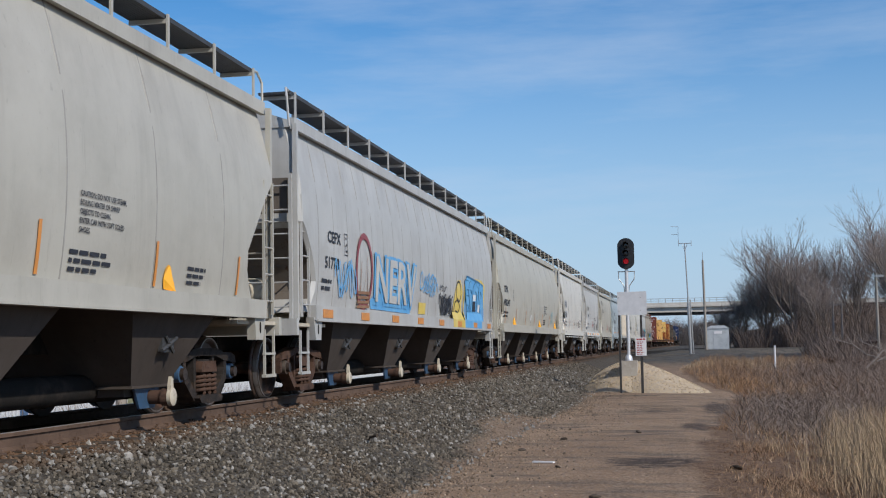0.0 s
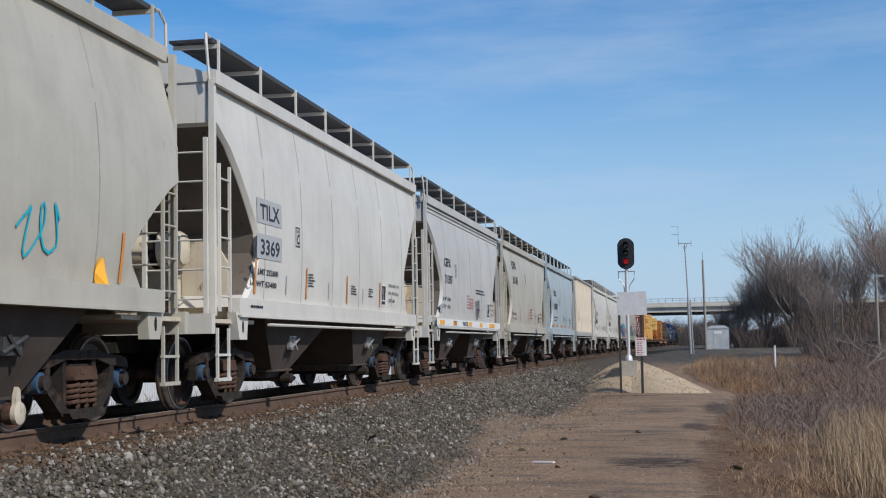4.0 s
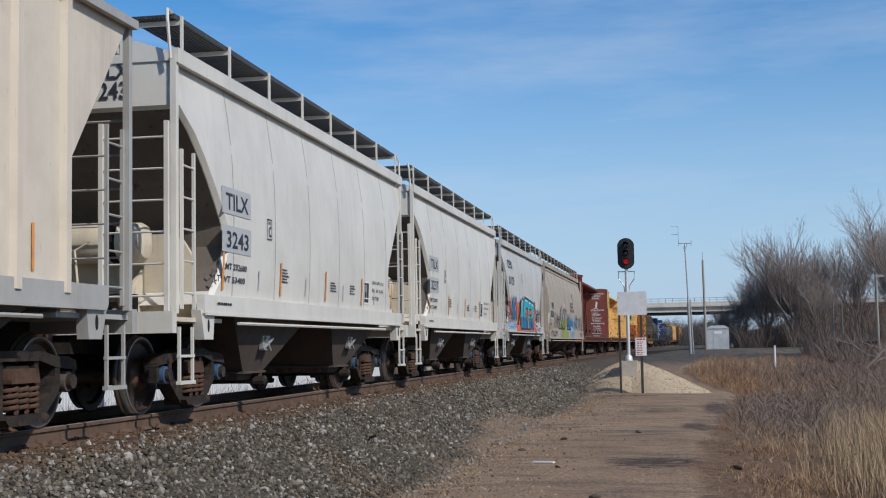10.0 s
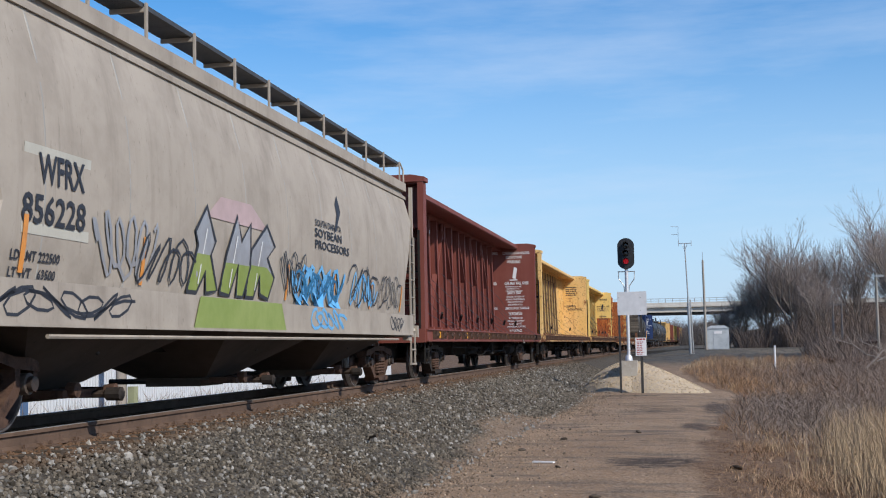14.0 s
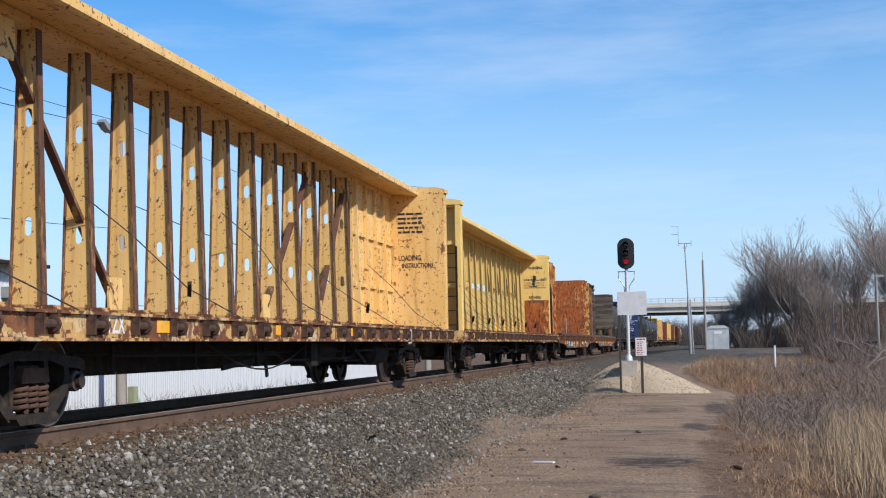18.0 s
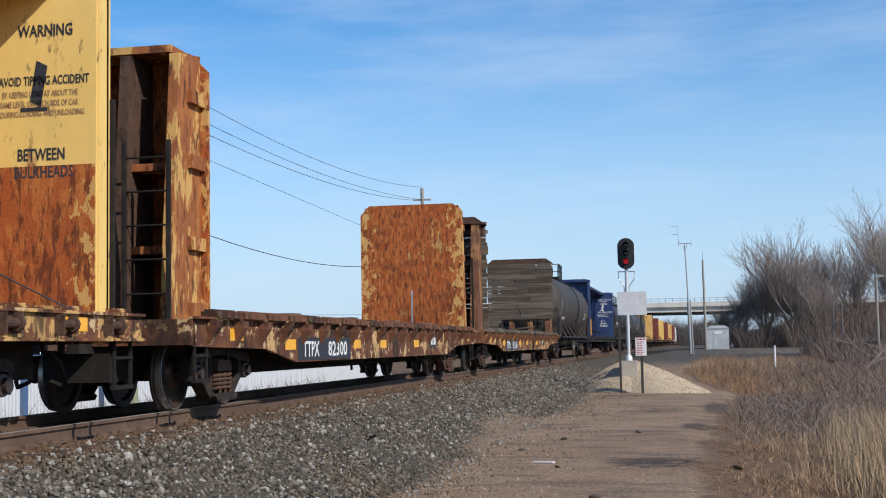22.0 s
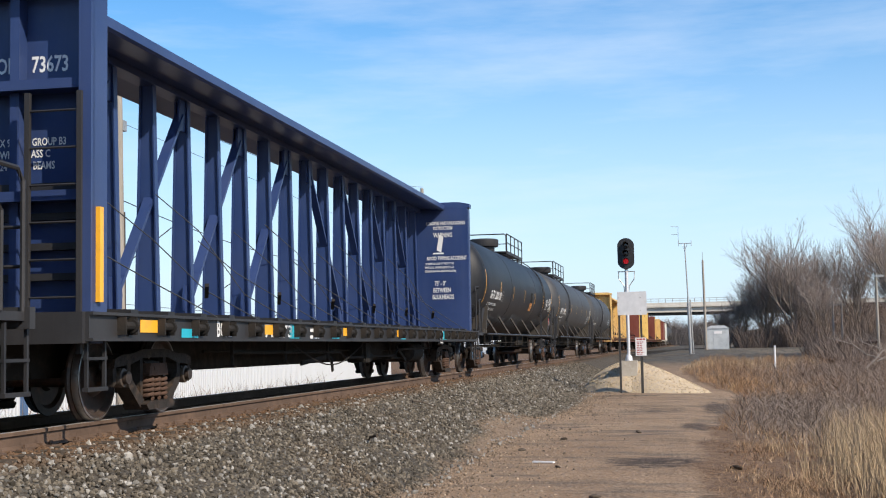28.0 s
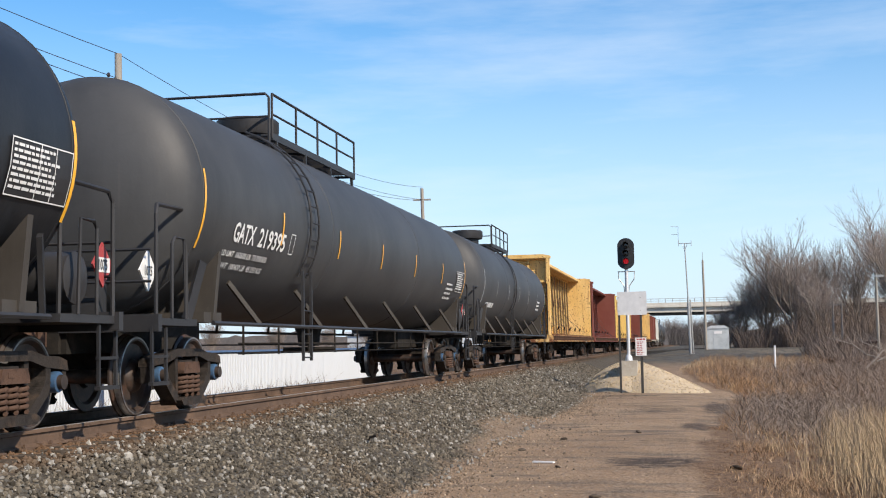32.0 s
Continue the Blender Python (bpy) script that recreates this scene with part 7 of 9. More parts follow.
car, hb, xs, side = hopper("blue-grey two-bay covered hopper with orange reflectors", -77.2, -64.5, HOP_BLUE, CREAM, bays=2, bulge=0.12, seams=7, walkway="plates", top=3.92)
words(car, side, [("FURX", -3.82, 2.76, 0.25, 1.0), ("808451", -3.82, 2.21, 0.25, 1.32), ("LD LMT 233200", -4.0, 1.84, 0.065, 0.85), ("LT WT 52820", -4.0, 1.70, 0.065, 0.8)])
small_print(car, side, -3.0, 1.84, 0.5, 2, 0.055, 62)
plate_box(car, side, -1.8, 2.42, 0.2, 0.28)
small_print(car, side, 0.2, 2.0, 0.3, 6, 0.022, 63)
small_print(car, side, 1.2, 1.9, 0.35, 6, 0.022, 64)
decal(car, side, 3.1, 1.68, 0.34, 0.28)
for i in range(5):
    lay("reflector", *flat_boxes([(0, 0, 0.95 if i == 0 else 0.5, 0.1)]), ORANGE, car, side(-4.42 + 1.85 * i, 1.47, 0.012), "orange reflector strip")

# ribbed one
car, hb, xs, side = hopper("cream ribbed two-bay covered hopper with patched paint", -64.5, -51.6, HOP_CREAM, HOP_STEEL, bays=2, bulge=0.0, over=4.05, cutlen=1.3, ribs=True, walkway=None, top=4.08, wide=1.44, fascia=0.06, cap=CAP_GREY, sill=HOP_STEEL)
for y, z, w, h in ((-4.2, 1.9, 0.62, 0.85), (-3.35, 1.85, 0.72, 0.85), (-2.0, 1.42, 0.8, 0.6), (0.2, 1.42, 0.8, 0.55)):
    lay("repaint_patch", *flat_boxes([(0, 0, w, h)], 3), PATCH, car, side(y, z, 0.006), "grey repainted patch")
words(car, side, [("MQ", -4.12, 2.3, 0.19, 0.47), ("RX", -3.28, 2.32, 0.19, 0.47), ("130", -4.13, 1.98, 0.19, 0.47), ("072", -3.28, 1.99, 0.19, 0.47)])
for e in (-1, 1):
    part("header_plate", Geo().box(-1.36, min(e * (hb - 0.05), e * (hb + 0.01)), 3.80, 1.36, max(e * (hb - 0.05), e * (hb + 0.01)), 4.07), HOP_PALE, car, "pale header plate")
write("MQRX", 0.3, INK, car, lambda u, v: (-0.6 + u, -hb - 0.014, 3.9 + v), 1.0)
write("130072", 0.3, INK, car, lambda u, v: (0.35 + u, -hb - 0.014, 3.9 + v), 1.0)
decal(car, side, 2.45, 1.62, 0.25, 0.28)
stripes(car, side, hb, 5, 1.45, 0.42, ORANGE, 0.05, 2.0)

tilx(-51.6, -38.8, "3243")
tilx(-38.8, -25.9, "3237")

car, hb, side = cefx(-25.9, -13.5, "311125", HOP_PALE, "pale grey two-bay covered hopper with teal and orange graffiti", -4.45, 3.19, 0.25)
stripes(car, side, hb, 5, 1.45, 0.75, REFLECT, 0.07, 0.95)
y0 = -2.05
shape(car, side, y0 - 0.6, 1.2, [(0, 0), (5.0, 0), (4.75, 0.5), (4.45, 0.95), (0.8, 1.0), (0.45, 0.45)], CORAL, 0.062, "coral sprayed backing")
for k, pts in enumerate(([(0.0, 0.05), (0.0, 0.92), (0.62, 1.14), (0.66, 0.66), (0.8, 0.35), (0.95, 0.05)], [(0.8, 0.05), (0.72, 0.4), (0.95, 1.14), (2.0, 1.08), (1.92, 0.76), (1.32, 0.74), (1.28, 0.58), (1.6, 0.55), (1.5, 0.05)],
                       [(1.55, 0.05), (2.06, 1.08), (2.78, 1.04), (2.74, 0.76), (2.36, 0.74), (2.34, 0.56), (2.84, 0.5), (2.76, 0.05)], [(2.8, 0.05), (2.86, 1.04), (3.62, 0.98), (3.66, 0.52), (3.48, 0.42), (3.72, 0.05), (3.36, 0.05), (3.12, 0.3)])):
    shape(car, side, y0, 1.22, pts, TEAL, 0.066 + 0.0004 * k, "teal sprayed letter")
    shape(car, side, y0, 1.22, [(u, min(v, 0.44)) for u, v in pts], DEEP, 0.070 + 0.0004 * k, "deep blue sprayed lower half")
    lay("spray_tag", *stroke(pts + pts[:1], 0.06), INK, car, side(y0, 1.22, 0.074), "black sprayed outline")
    hi = max(range(len(pts)), key=lambda q: pts[q][1])
    nx = pts[(hi + 1) % len(pts)] if pts[(hi + 1) % len(pts)][1] > 0.9 else pts[hi - 1]
    lay("spray_tag", *stroke([(pts[hi][0] * 0.85 + nx[0] * 0.15, pts[hi][1] - 0.11), (pts[hi][0] * 0.2 + nx[0] * 0.8, nx[1] - 0.09)], 0.035), WHITEP, car, side(y0, 1.22, 0.078), "white sprayed highlight")
for a, b, w, hh in ((1.3, 0.42, 0.55, 0.12), (2.3, 0.58, 0.9, 0.10), (1.9, 0.24, 0.45, 0.10)):
    shape(car, side, y0 + a, 1.22 + b, [(0, 0), (w, 0.0), (w, hh), (0, hh)], CORAL, 0.076, "coral sprayed gap")
for a, b, ink in ((-2.95, -1.9, CORAL), (-1.9, 1.75, DEEP), (1.75, 2.35, CORAL)):
    part("sill_paint", Geo().box(1.591, a, 1.185, 1.595, b, 1.375), ink, car, "spray paint carried over the sill")
shape(car, side, y0 + 2.0, 1.3, [(0, 0), (0.10, 0), (0.22, 0.62), (0.12, 0.62)], REFLECT, 0.084, "orange reflector strip")
tags(car, side, [(-4.7, 1.6, 1.1, 0.75, MAROON, 21, 6, 0.045), (-4.75, 1.42, 1.1, 0.45, MAROON, 22, 6, 0.035), (-3.7, 1.4, 1.0, 1.0, DEEP, 23, 7, 0.08), (-2.9, 1.5, 1.0, 0.75, CORAL, 24, 5, 0.07), (1.9, 1.6, 0.6, 0.75, INK, 25, 5, 0.045), (2.4, 1.45, 1.0, 0.65, INK, 26, 5, 0.03), (3.3, 1.5, 0.7, 0.6, INK, 27, 4, 0.03), (-4.9, 1.22, 1.6, 0.24, AZURE, 28, 7, 0.035), (-3.2, 1.22, 1.2, 0.22, MAROON, 29, 6, 0.035), (2.1, 1.2, 1.0, 0.3, INK, 30, 4, 0.025), (3.2, 1.2, 0.6, 0.2, MAROON, 31, 4, 0.03)])

# soiled three-bay one
car, hb, xs, side = hopper("soiled grey three-bay covered hopper with faded graffiti", -13.5, 5.3, HOP_DIRTY, CREAM, bays=3, bulge=0.26, over=3.3, cutlen=1.0, seams=10, top=4.0, cap=CAP_GREY, cast=TRUCK_RUST, sill_z=(0.98, 1.36))
words(car, side, [("WFRX", -7.15, 2.22, 0.26, 0.86), ("856228", -7.43, 1.86, 0.25, 1.18), ("LD LMT 222500", -7.54, 1.53, 0.085, 0.87), ("LT WT   63500", -7.54, 1.38, 0.085, 0.83)])
lay("repaint_patch", *flat_boxes([(0, 0, 1.25, 0.78)]), HOP_TAN, car, side(-7.4, 1.76, 0.005), "cleaner repainted number panel")
words(car, side, [("SOUTH DAKOTA", 1.35, 2.60, 0.10, 1.5), ("SOYBEAN", 1.3, 2.43, 0.13, 1.55), ("PROCESSORS", 1.3, 2.25, 0.13, 2.0)])
lay("emblem", *flat_poly([(0, 0), (0.16, 0.08), (0.5, 0.4), (0.4, 0.66), (0.2, 0.5), (0.25, 0.34)]), INK, car, side(2.4, 2.55), "dark leaf-like emblem")
for g0, pts, cut_ in ((-3.64, [(0, 0), (0.2, 0.55), (0.1, 0.7), (0.45, 1.02), (0.75, 0.62), (0.62, 0.45), (0.95, 0.05), (0.6, 0.0), (0.5, 0.25), (0.3, 0.0)], 0.45), (-2.6, [(0, 0.02), (0.1, 0.5), (0.45, 1.0), (0.62, 0.7), (0.95, 0.95), (1.0, 0.4), (0.85, 0.0), (0.6, 0.0), (0.55, 0.4), (0.35, 0.0)], 0.4),
                       (-1.65, [(0, 0), (0.05, 0.62), (0.65, 0.98), (1.0, 0.72), (0.7, 0.55), (1.05, 0.3), (0.9, 0.0), (0.55, 0.05), (0.45, 0.3), (0.3, 0.0)], 0.42)):
    shape(car, side, g0, 1.4, pts, SILVERP, 0.014, "silver sprayed letter")
    shape(car, side, g0, 1.4, [(u, min(v, cut_)) for u, v in pts], GREENP, 0.018, "green sprayed shade")
    lay("spray_tag", *stroke(pts + pts[:1], 0.055), INK, car, side(g0, 1.4, 0.022), "black sprayed outline")
    lay("spray_tag", *stroke([(0.3, 0.1), (0.45, 0.75)], 0.03), WHITEP, car, side(g0, 1.4, 0.026), "white sprayed highlight")
shape(car, side, -3.7, 0.99, [(0, 0), (3.4, 0), (3.2, 0.36), (0.2, 0.36)], GREENP, 0.07, "green sprayed sill")
shape(car, side, -3.2, 2.3, [(0, 0), (2.3, 0), (1.6, 0.3), (0.5, 0.28)], PINKP, 0.010, "pink sprayed haze")
stripes(car, side, hb, 7, 1.42, 0.5, ORANGE, 0.08, 1.4)
tags(car, side, [(-6.0, 1.42, 1.3, 0.75, SILVERP, 81, 5, 0.05), (-5.0, 1.4, 1.4, 0.6, INK, 82, 5, 0.035), (0.4, 1.3, 2.4, 0.72, AZURE, 83, 8, 0.08), (0.6, 1.4, 2.2, 0.5, DEEP, 84, 8, 0.05), (3.6, 1.4, 1.6, 0.65, AZURE, 85, 6, 0.05), (3.5, 1.4, 1.9, 0.8, INK, 86, 6, 0.03), (1.0, 1.0, 1.8, 0.35, AZURE, 87, 6, 0.05), (-0.3, 1.45, 1.0, 0.7, INK, 88, 6, 0.03), (-8.0, 1.02, 2.6, 0.3, INK, 89, 8, 0.03), (6.2, 1.02, 1.0, 0.3, INK, 90, 6, 0.03), (5.6, 1.42, 1.6, 0.7, INK, 91, 7, 0.03)])
part("roof_groove", Geo().box(1.28, -hb, 3.80, 1.345, hb, 3.86), HOP_DIRTY, car)


# ---- the train: centre-beam flat cars ----
def make_winch():
    g = Geo().lathe([(-0.11, 0.045), (0.11, 0.045)], "y", 10, (0.06, 0, 0)).lathe([(0.09, 0.07), (0.13, 0.07)], "y", 10, (0.06, 0, 0))
    g.box(-0.02, -0.14, -0.09, 0.10, -0.11, 0.09).box(-0.02, 0.11, -0.09, 0.10, 0.145, 0.09)
    return g


def make_column(top, holes, slots, slim=1.0):
    """A tapered I-shaped column: a web across the car, pierced by oval slots, between two narrow flanges."""
    z0, z1 = 1.12, top - 0.12
    half = lambda z: slim * (0.185 - 0.09 * (z - z0) / (z1 - z0))
    g = Geo()
    rows = [z0] + [z + d for z in slots for d in (-0.16, 0.16)] + [z1]
    for k, (a, b) in enumerate(zip(rows, rows[1:])):
        if k % 2 == 0:
            g.prism([(-half(a), a), (half(a), a), (half(b), b), (-half(b), b)], -0.012, 0.012, "y")
            continue
        m = (a + b) / 2
        ring = [(half(m), m), (half(b), b), (0, b), (-half(b), b), (-half(m), m), (-half(a), a), (0, a), (half(a), a)]
        oval = [(0.045, m), (0.038, m + 0.085), (0, m + 0.11), (-0.038, m + 0.085), (-0.045, m), (-0.038, m - 0.085), (0, m - 0.11), (0.038, m - 0.085)]
        g.loft([[(x, -0.012, z) for x, z in ring], [(x, -0.012, z) for x, z in oval], [(x, 0.012, z) for x, z in oval], [(x, 0.012, z) for x, z in ring]], caps=False)
    return g.weld()


def make_flanges(top, slim=1.0):
    g = Geo()
    for q in (-1, 1):
        g.bar((q * (0.185 * slim + 0.01), 0, 1.12), (q * (0.095 * slim + 0.01), 0, top - 0.12), 0.02, 0.11, (0, 1, 0))
    return g


def bulkhead(car, coat, y, out, top, wide, deep, dark=UNDER, low=1.12):
    """A braced end wall standing on the deck: y is its inner face, out the way that it faces outwards."""
    bh = part("bulkhead", Geo().box(-wide, min(y, y + out * 0.04), low, wide, max(y, y + out * 0.04), top - 0.05), coat, car, "end bulkhead sheet")
    for s in (-1, 1):
        part("corner_post", Geo().box(s * wide - 0.05, min(y + out * 0.045, y + out * deep), low - 0.3, s * wide + 0.012, max(y + out * 0.045, y + out * deep), top - 0.13).box(s * (wide - 0.05) - 0.07, y + out * deep - 0.04, low - 0.3, s * (wide - 0.05) + 0.062, y + out * deep + 0.04, top - 0.1), coat, bh)
        part("stiffener", Geo().box(s * 0.5 - 0.05, min(y + out * 0.04, y + out * 0.2), low, s * 0.5 + 0.05, max(y + out * 0.04, y + out * 0.2), top), coat, bh)
    for z in (top - 0.16, low + (top - low) * 0.66, low + (top - low) * 0.33):
        part("cross_channel", Geo().box(-wide + 0.05, min(y + out * 0.04, y + out * deep * 0.9), z, wide - 0.05, max(y + out * 0.04, y + out * deep * 0.9), z + 0.1), coat, bh)
    part("top_cap", Geo().prism([(-wide - 0.05, top - 0.12), (wide + 0.05, top - 0.12), (wide + 0.05, top - 0.02), (wide - 0.25, top + 0.04), (-wide + 0.25, top + 0.04), (-wide - 0.05, top - 0.02)], min(y - out * 0.004, y + out * (deep + 0.05)), max(y - out * 0.004, y + out * (deep + 0.05)), "y"), coat, bh)
    end_ladder(car, dark, y + out * (deep + 0.05), 0.75, 1.3, low - 0.4, top - 1.2, 7)
    return bh


def under_gear(car, h):
    """Brake pipes, levers, valves and hanging cables below a long flat car."""
    n = int((2 * h - 9) / 2.3)
    y0 = -h + 4.6
    part("brake_pipe", Geo().tube([(1.15, y0, 0.70), (1.15, -1.2, 0.66), (1.15, -0.9, 0.56), (1.15, 3.0, 0.56), (1.15, 3.3, 0.68), (1.15, h - 4.6, 0.70)], 0.024, 6), UNDER, car, "bent brake pipe")
    for a, b in (((-3.2, 0.50), (-1.4, 0.62)), ((-1.5, 0.80), (-1.35, 0.34)), ((3.6, 0.74), (4.5, 0.44))):
        part("brake_lever", Geo().bar((1.05, *a), (1.05, *b), 0.03, 0.07), UNDER, car)
    part("control_valve", Geo().box(0.85, 0.4, 0.46, 1.2, 0.75, 0.82).lathe([(0.80, 0.05), (0.85, 0.11), (1.15, 0.11), (1.2, 0.05)], "y", 10, (1.05, 0.0, 0.55)), UNDER, car, "brake control valve")
    part("reservoir", Geo().lathe([(-0.75, 0.06), (-0.65, 0.21), (0.35, 0.21), (0.45, 0.06)], "y", 14, (0.95, 5.6, 0.62)), UNDER, car, "air reservoir", 40)
    for i in range(n):
        shared("pipe_hanger", "pipe_hanger", lambda: Geo().box(1.13, -0.02, 0.52, 1.17, 0.02, 0.9).box(1.05, -0.02, 0.50, 1.2, 0.02, 0.53), UNDER, car, (0, y0 + 2.3 * i, 0))
    part("hanging_cable", Geo().tube([(1.25, -4.2 + 0.35 * k, 0.80 - 0.34 * math.sin(math.pi * k / 12)) for k in range(13)], 0.012, 5), UNDER, car, "slack black cable")


def center_beam(label, s0, s1, coat, sill_coat, top=4.5, cols=16, solid=0, holes=False, web=UNDER, front=0.95, chord=None, dark=UNDER, cast=TRUCK, pivot=3.6, first=None, pitch=None, wall=1.40):
    """A centre-beam flat car: deck, sills with winches, A-shaped columns, diagonals, top chord and two bulkheads."""
    car, length = begin("center_beam_car", label, "flat car", s0, s1)
    h = length / 2 - front
    chord = chord or coat
    part("deck", Geo().prism([(-1.46, 1.02), (1.46, 1.02), (1.46, 1.09), (0.4, 1.14), (-0.4, 1.14), (-1.46, 1.09)], -h - 0.2, h + 0.2, "y"), sill_coat, car)
    for s in (-1, 1):
        part("side_sill", Geo().prism([(s * x, z) for x, z in ((1.39, 0.84), (1.54, 0.84), (1.54, 0.87), (1.50, 0.87), (1.50, 1.09), (1.54, 1.09), (1.54, 1.12), (1.39, 1.12))], -h - 0.25, h + 0.25, "y"), sill_coat, car)
        n = 23
        for i in range(n):
            y = -h + 0.5 + (2 * h - 1.0) * i / (n - 1)
            shared("winch", "winch", make_winch, UNDER if coat is NAVY else TRUCK_RUST, car, (s * 1.49, y, 0.99), 0 if s > 0 else 180)
            if s > 0:
                shared("riser", "deck_riser", lambda: Geo().prism([(0.45, 1.13), (1.42, 1.09), (1.42, 1.17), (0.45, 1.20)], -0.09, 0.09, "y"), sill_coat, car, (0, y + 0.45, 0))
    part("center_sill", Geo().box(-0.42, -h, 0.47, 0.42, h, 1.03), UNDER, car)
    for e in (-1, 1):
        part("end_sill", Geo().box(-1.46, e * (h + 0.25) - 0.06, 0.82, 1.46, e * (h + 0.25) + 0.06, 1.12), sill_coat, car)
        coupler(car, e * length / 2, e)
        truck(car, e * (length / 2 - pivot), cast, CAP_GREY)
        for s in (-1, 1):
            step_iron(car, dark, s * 1.42, e * (h - 0.05), 0.88)
    part("brake_cylinder", Geo().lathe([(-0.6, 0.1), (-0.5, 0.22), (0.6, 0.22), (0.65, 0.08)], "y", 14, (0.75, 2.2, 0.72)), UNDER, car, "", 40)
    under_gear(car, h)
    part("brake_rod", Geo().tube([(0.9, -h + 4.2, 0.72), (0.9, h - 4.2, 0.66)], 0.022, 6).tube([(1.0, 3.2, 0.78), (1.0, 3.2, 0.5), (1.0, 4.6, 0.5), (1.0, 4.6, 0.78)], 0.018, 5), UNDER, car)
    # the beam
    inner = h - 0.34
    part("top_chord", Geo().prism([(-0.78, top - 0.13), (-0.74, top - 0.16), (-0.30, top - 0.10), (0.30, top - 0.10), (0.74, top - 0.16), (0.78, top - 0.13), (0.78, top - 0.02), (0.72, top + 0.02), (-0.72, top + 0.02), (-0.78, top - 0.02)], -inner, inner, "y"), chord, car, "broad top chord")
    part("chord_web", Geo().box(-0.13, -inner, top - 0.20, 0.13, inner, top - 0.11), chord, car)
    gap = pitch or (2 * inner - 1.1) / (cols - 1)
    start = -inner + 0.55 if first is None else first
    for i in range(cols):
        shared(("col", round(top, 2), holes, coat.name), "column", lambda: make_column(top, holes, () if coat in (NAVY, RED) else (2.12, 3.32) if holes else (2.75,), 0.78 if coat in (NAVY, RED) else 0.86 if coat is YEL else 1.0), coat, car, (0, start + gap * i, 0))
        shared(("flange", round(top, 2)), "flange", lambda: make_flanges(top, 0.78 if coat in (NAVY, RED) else 0.86 if coat is YEL else 1.0), {YEL_OLD.name: EDGE_RUST, YEL.name: EDGE_YEL}.get(coat.name, coat), car, (0, start + gap * i, 0))
    last = cols - 1
    if holes:
        pairs = [(-0.2, 1.6), (2.4, 4.8), (last - 2, last - 4.4), (last + 0.2, last - 1.7)]
    else:
        pairs = [(k, k - 2) for k in range(2, cols // 2 + 1, 2)] + [(last - k, last - k + 2) for k in range(2, cols // 2 + 1, 2)]
    for k0, k1 in pairs:
        a, b = start + gap * k0, start + gap * k1
        lean = 0.14 if b > a else -0.14
        part("diagonal_brace", Geo().bar((0.02, a + lean, top - 0.42), (0.02, b - lean, 1.45), 0.05, 0.10 if coat in (YEL_OLD, YEL) else 0.14, (1, 0, 0)), {YEL_OLD.name: EDGE_RUST, YEL.name: EDGE_YEL}.get(coat.name, coat), car)
        for y, z, q in ((a + lean * 0.6, top - 0.45, 1), (b - lean * 0.6, 1.42, -1)):
            part("gusset", Geo().prism([(y - 0.17, z - 0.2), (y + 0.17, z - 0.2), (y + 0.2, z + 0.02), (y + 0.17, z + 0.24), (y - 0.17, z + 0.24), (y - 0.2, z + 0.02)], 0.04, 0.07), coat, car)
    for e, n in ((-1, solid > 1), (1, solid > 0)):
        if n:
            yy = sorted((e * inner, e * (inner - 3.6)))
            pn = part("solid_panel", Geo().box(0.02, yy[0], 1.13, 0.08, yy[1], top - 0.2).box(-0.08, yy[0], 1.13, -0.02, yy[1], top - 0.2), coat, car)
            for k in range(4):
                part("panel_rib", Geo().loft([[(x, y, z) for x, y in ((0.08, yy[0] + 0.05 + 0.86 * k), (q, yy[0] + 0.05 + 0.86 * k), (q, yy[0] + 0.12 + 0.86 * k), (0.08, yy[0] + 0.12 + 0.86 * k))] for q, z in ((0.24, 1.13), (0.15, top - 0.2))]), coat, pn)
            if e > 0:
                for k, rows in ((1.9, (("LOADING & UNLOADING", 3.95), ("INSTRUCTIONS", 3.78))), (1.9, (("SAFETY FIRST", 2.9),)), (1.9, (("WARNING!", 1.92),))):
                    for txt, z in rows:
                        write(txt, 0.15, FADED, pn, (lambda y0, z0: lambda u, v: (0.084, y0 + u, z0 + v))(yy[0] + k, z), 0.62)
                lay("small_print", *text_bars(0, 0, 0.75, 5, 0.055, 1.9, 3), FADED, pn, lambda u, v: (0.084, yy[0] + 1.95 + u, 2.76 + v))
                lay("small_print", *text_bars(0, 0, 0.75, 4, 0.06, 2.0, 4), FADED, pn, lambda u, v: (0.084, yy[0] + 1.95 + u, 1.74 + v))
            for z in (2.05, 3.15):
                part("panel_rail", Geo().box(0.08, yy[0], z, 0.14, yy[1], z + 0.08), coat, pn)
    # lashing cables
    reach = 5 if holes else 13
    for i in range(reach):
        y = -inner + 1.0 + (2 * inner - 3.8) * i / (reach - 1)
        z = 2.3 + 0.25 * (i % 3)
        part("lashing_cable", Geo().tube([(1.46, y + 1.9, 1.13), (1.0, y + 1.2, 1.50), (0.6, y + 0.5, z - 0.45), (0.2, y, z)], 0.008, 4), GRATE, car)
        if i % 2:
            part("cable_hook", Geo().bar((1.0, y + 1.24, 1.42), (1.06, y + 1.10, 1.56), 0.05, 0.06), UNDER, car)
        if i % 3 == 0:
            part("lashing_cable", Geo().tube([(-1.46, y - 1.6, 1.13), (-0.7, y - 0.6, 1.9), (-0.2, y, z + 0.2)], 0.008, 4), GRATE, car)
    rear = bulkhead(car, coat, inner, 1, top + 0.02, wall, 0.26, dark)
    fr = bulkhead(car, coat, -inner, -1, top - 0.02, 1.40, 0.34, dark)

    def face(u0, z0):
        return lambda u, v: (0.03 + (u0 - 0.17 + u) * 0.86, inner - 0.006, z0 + v)

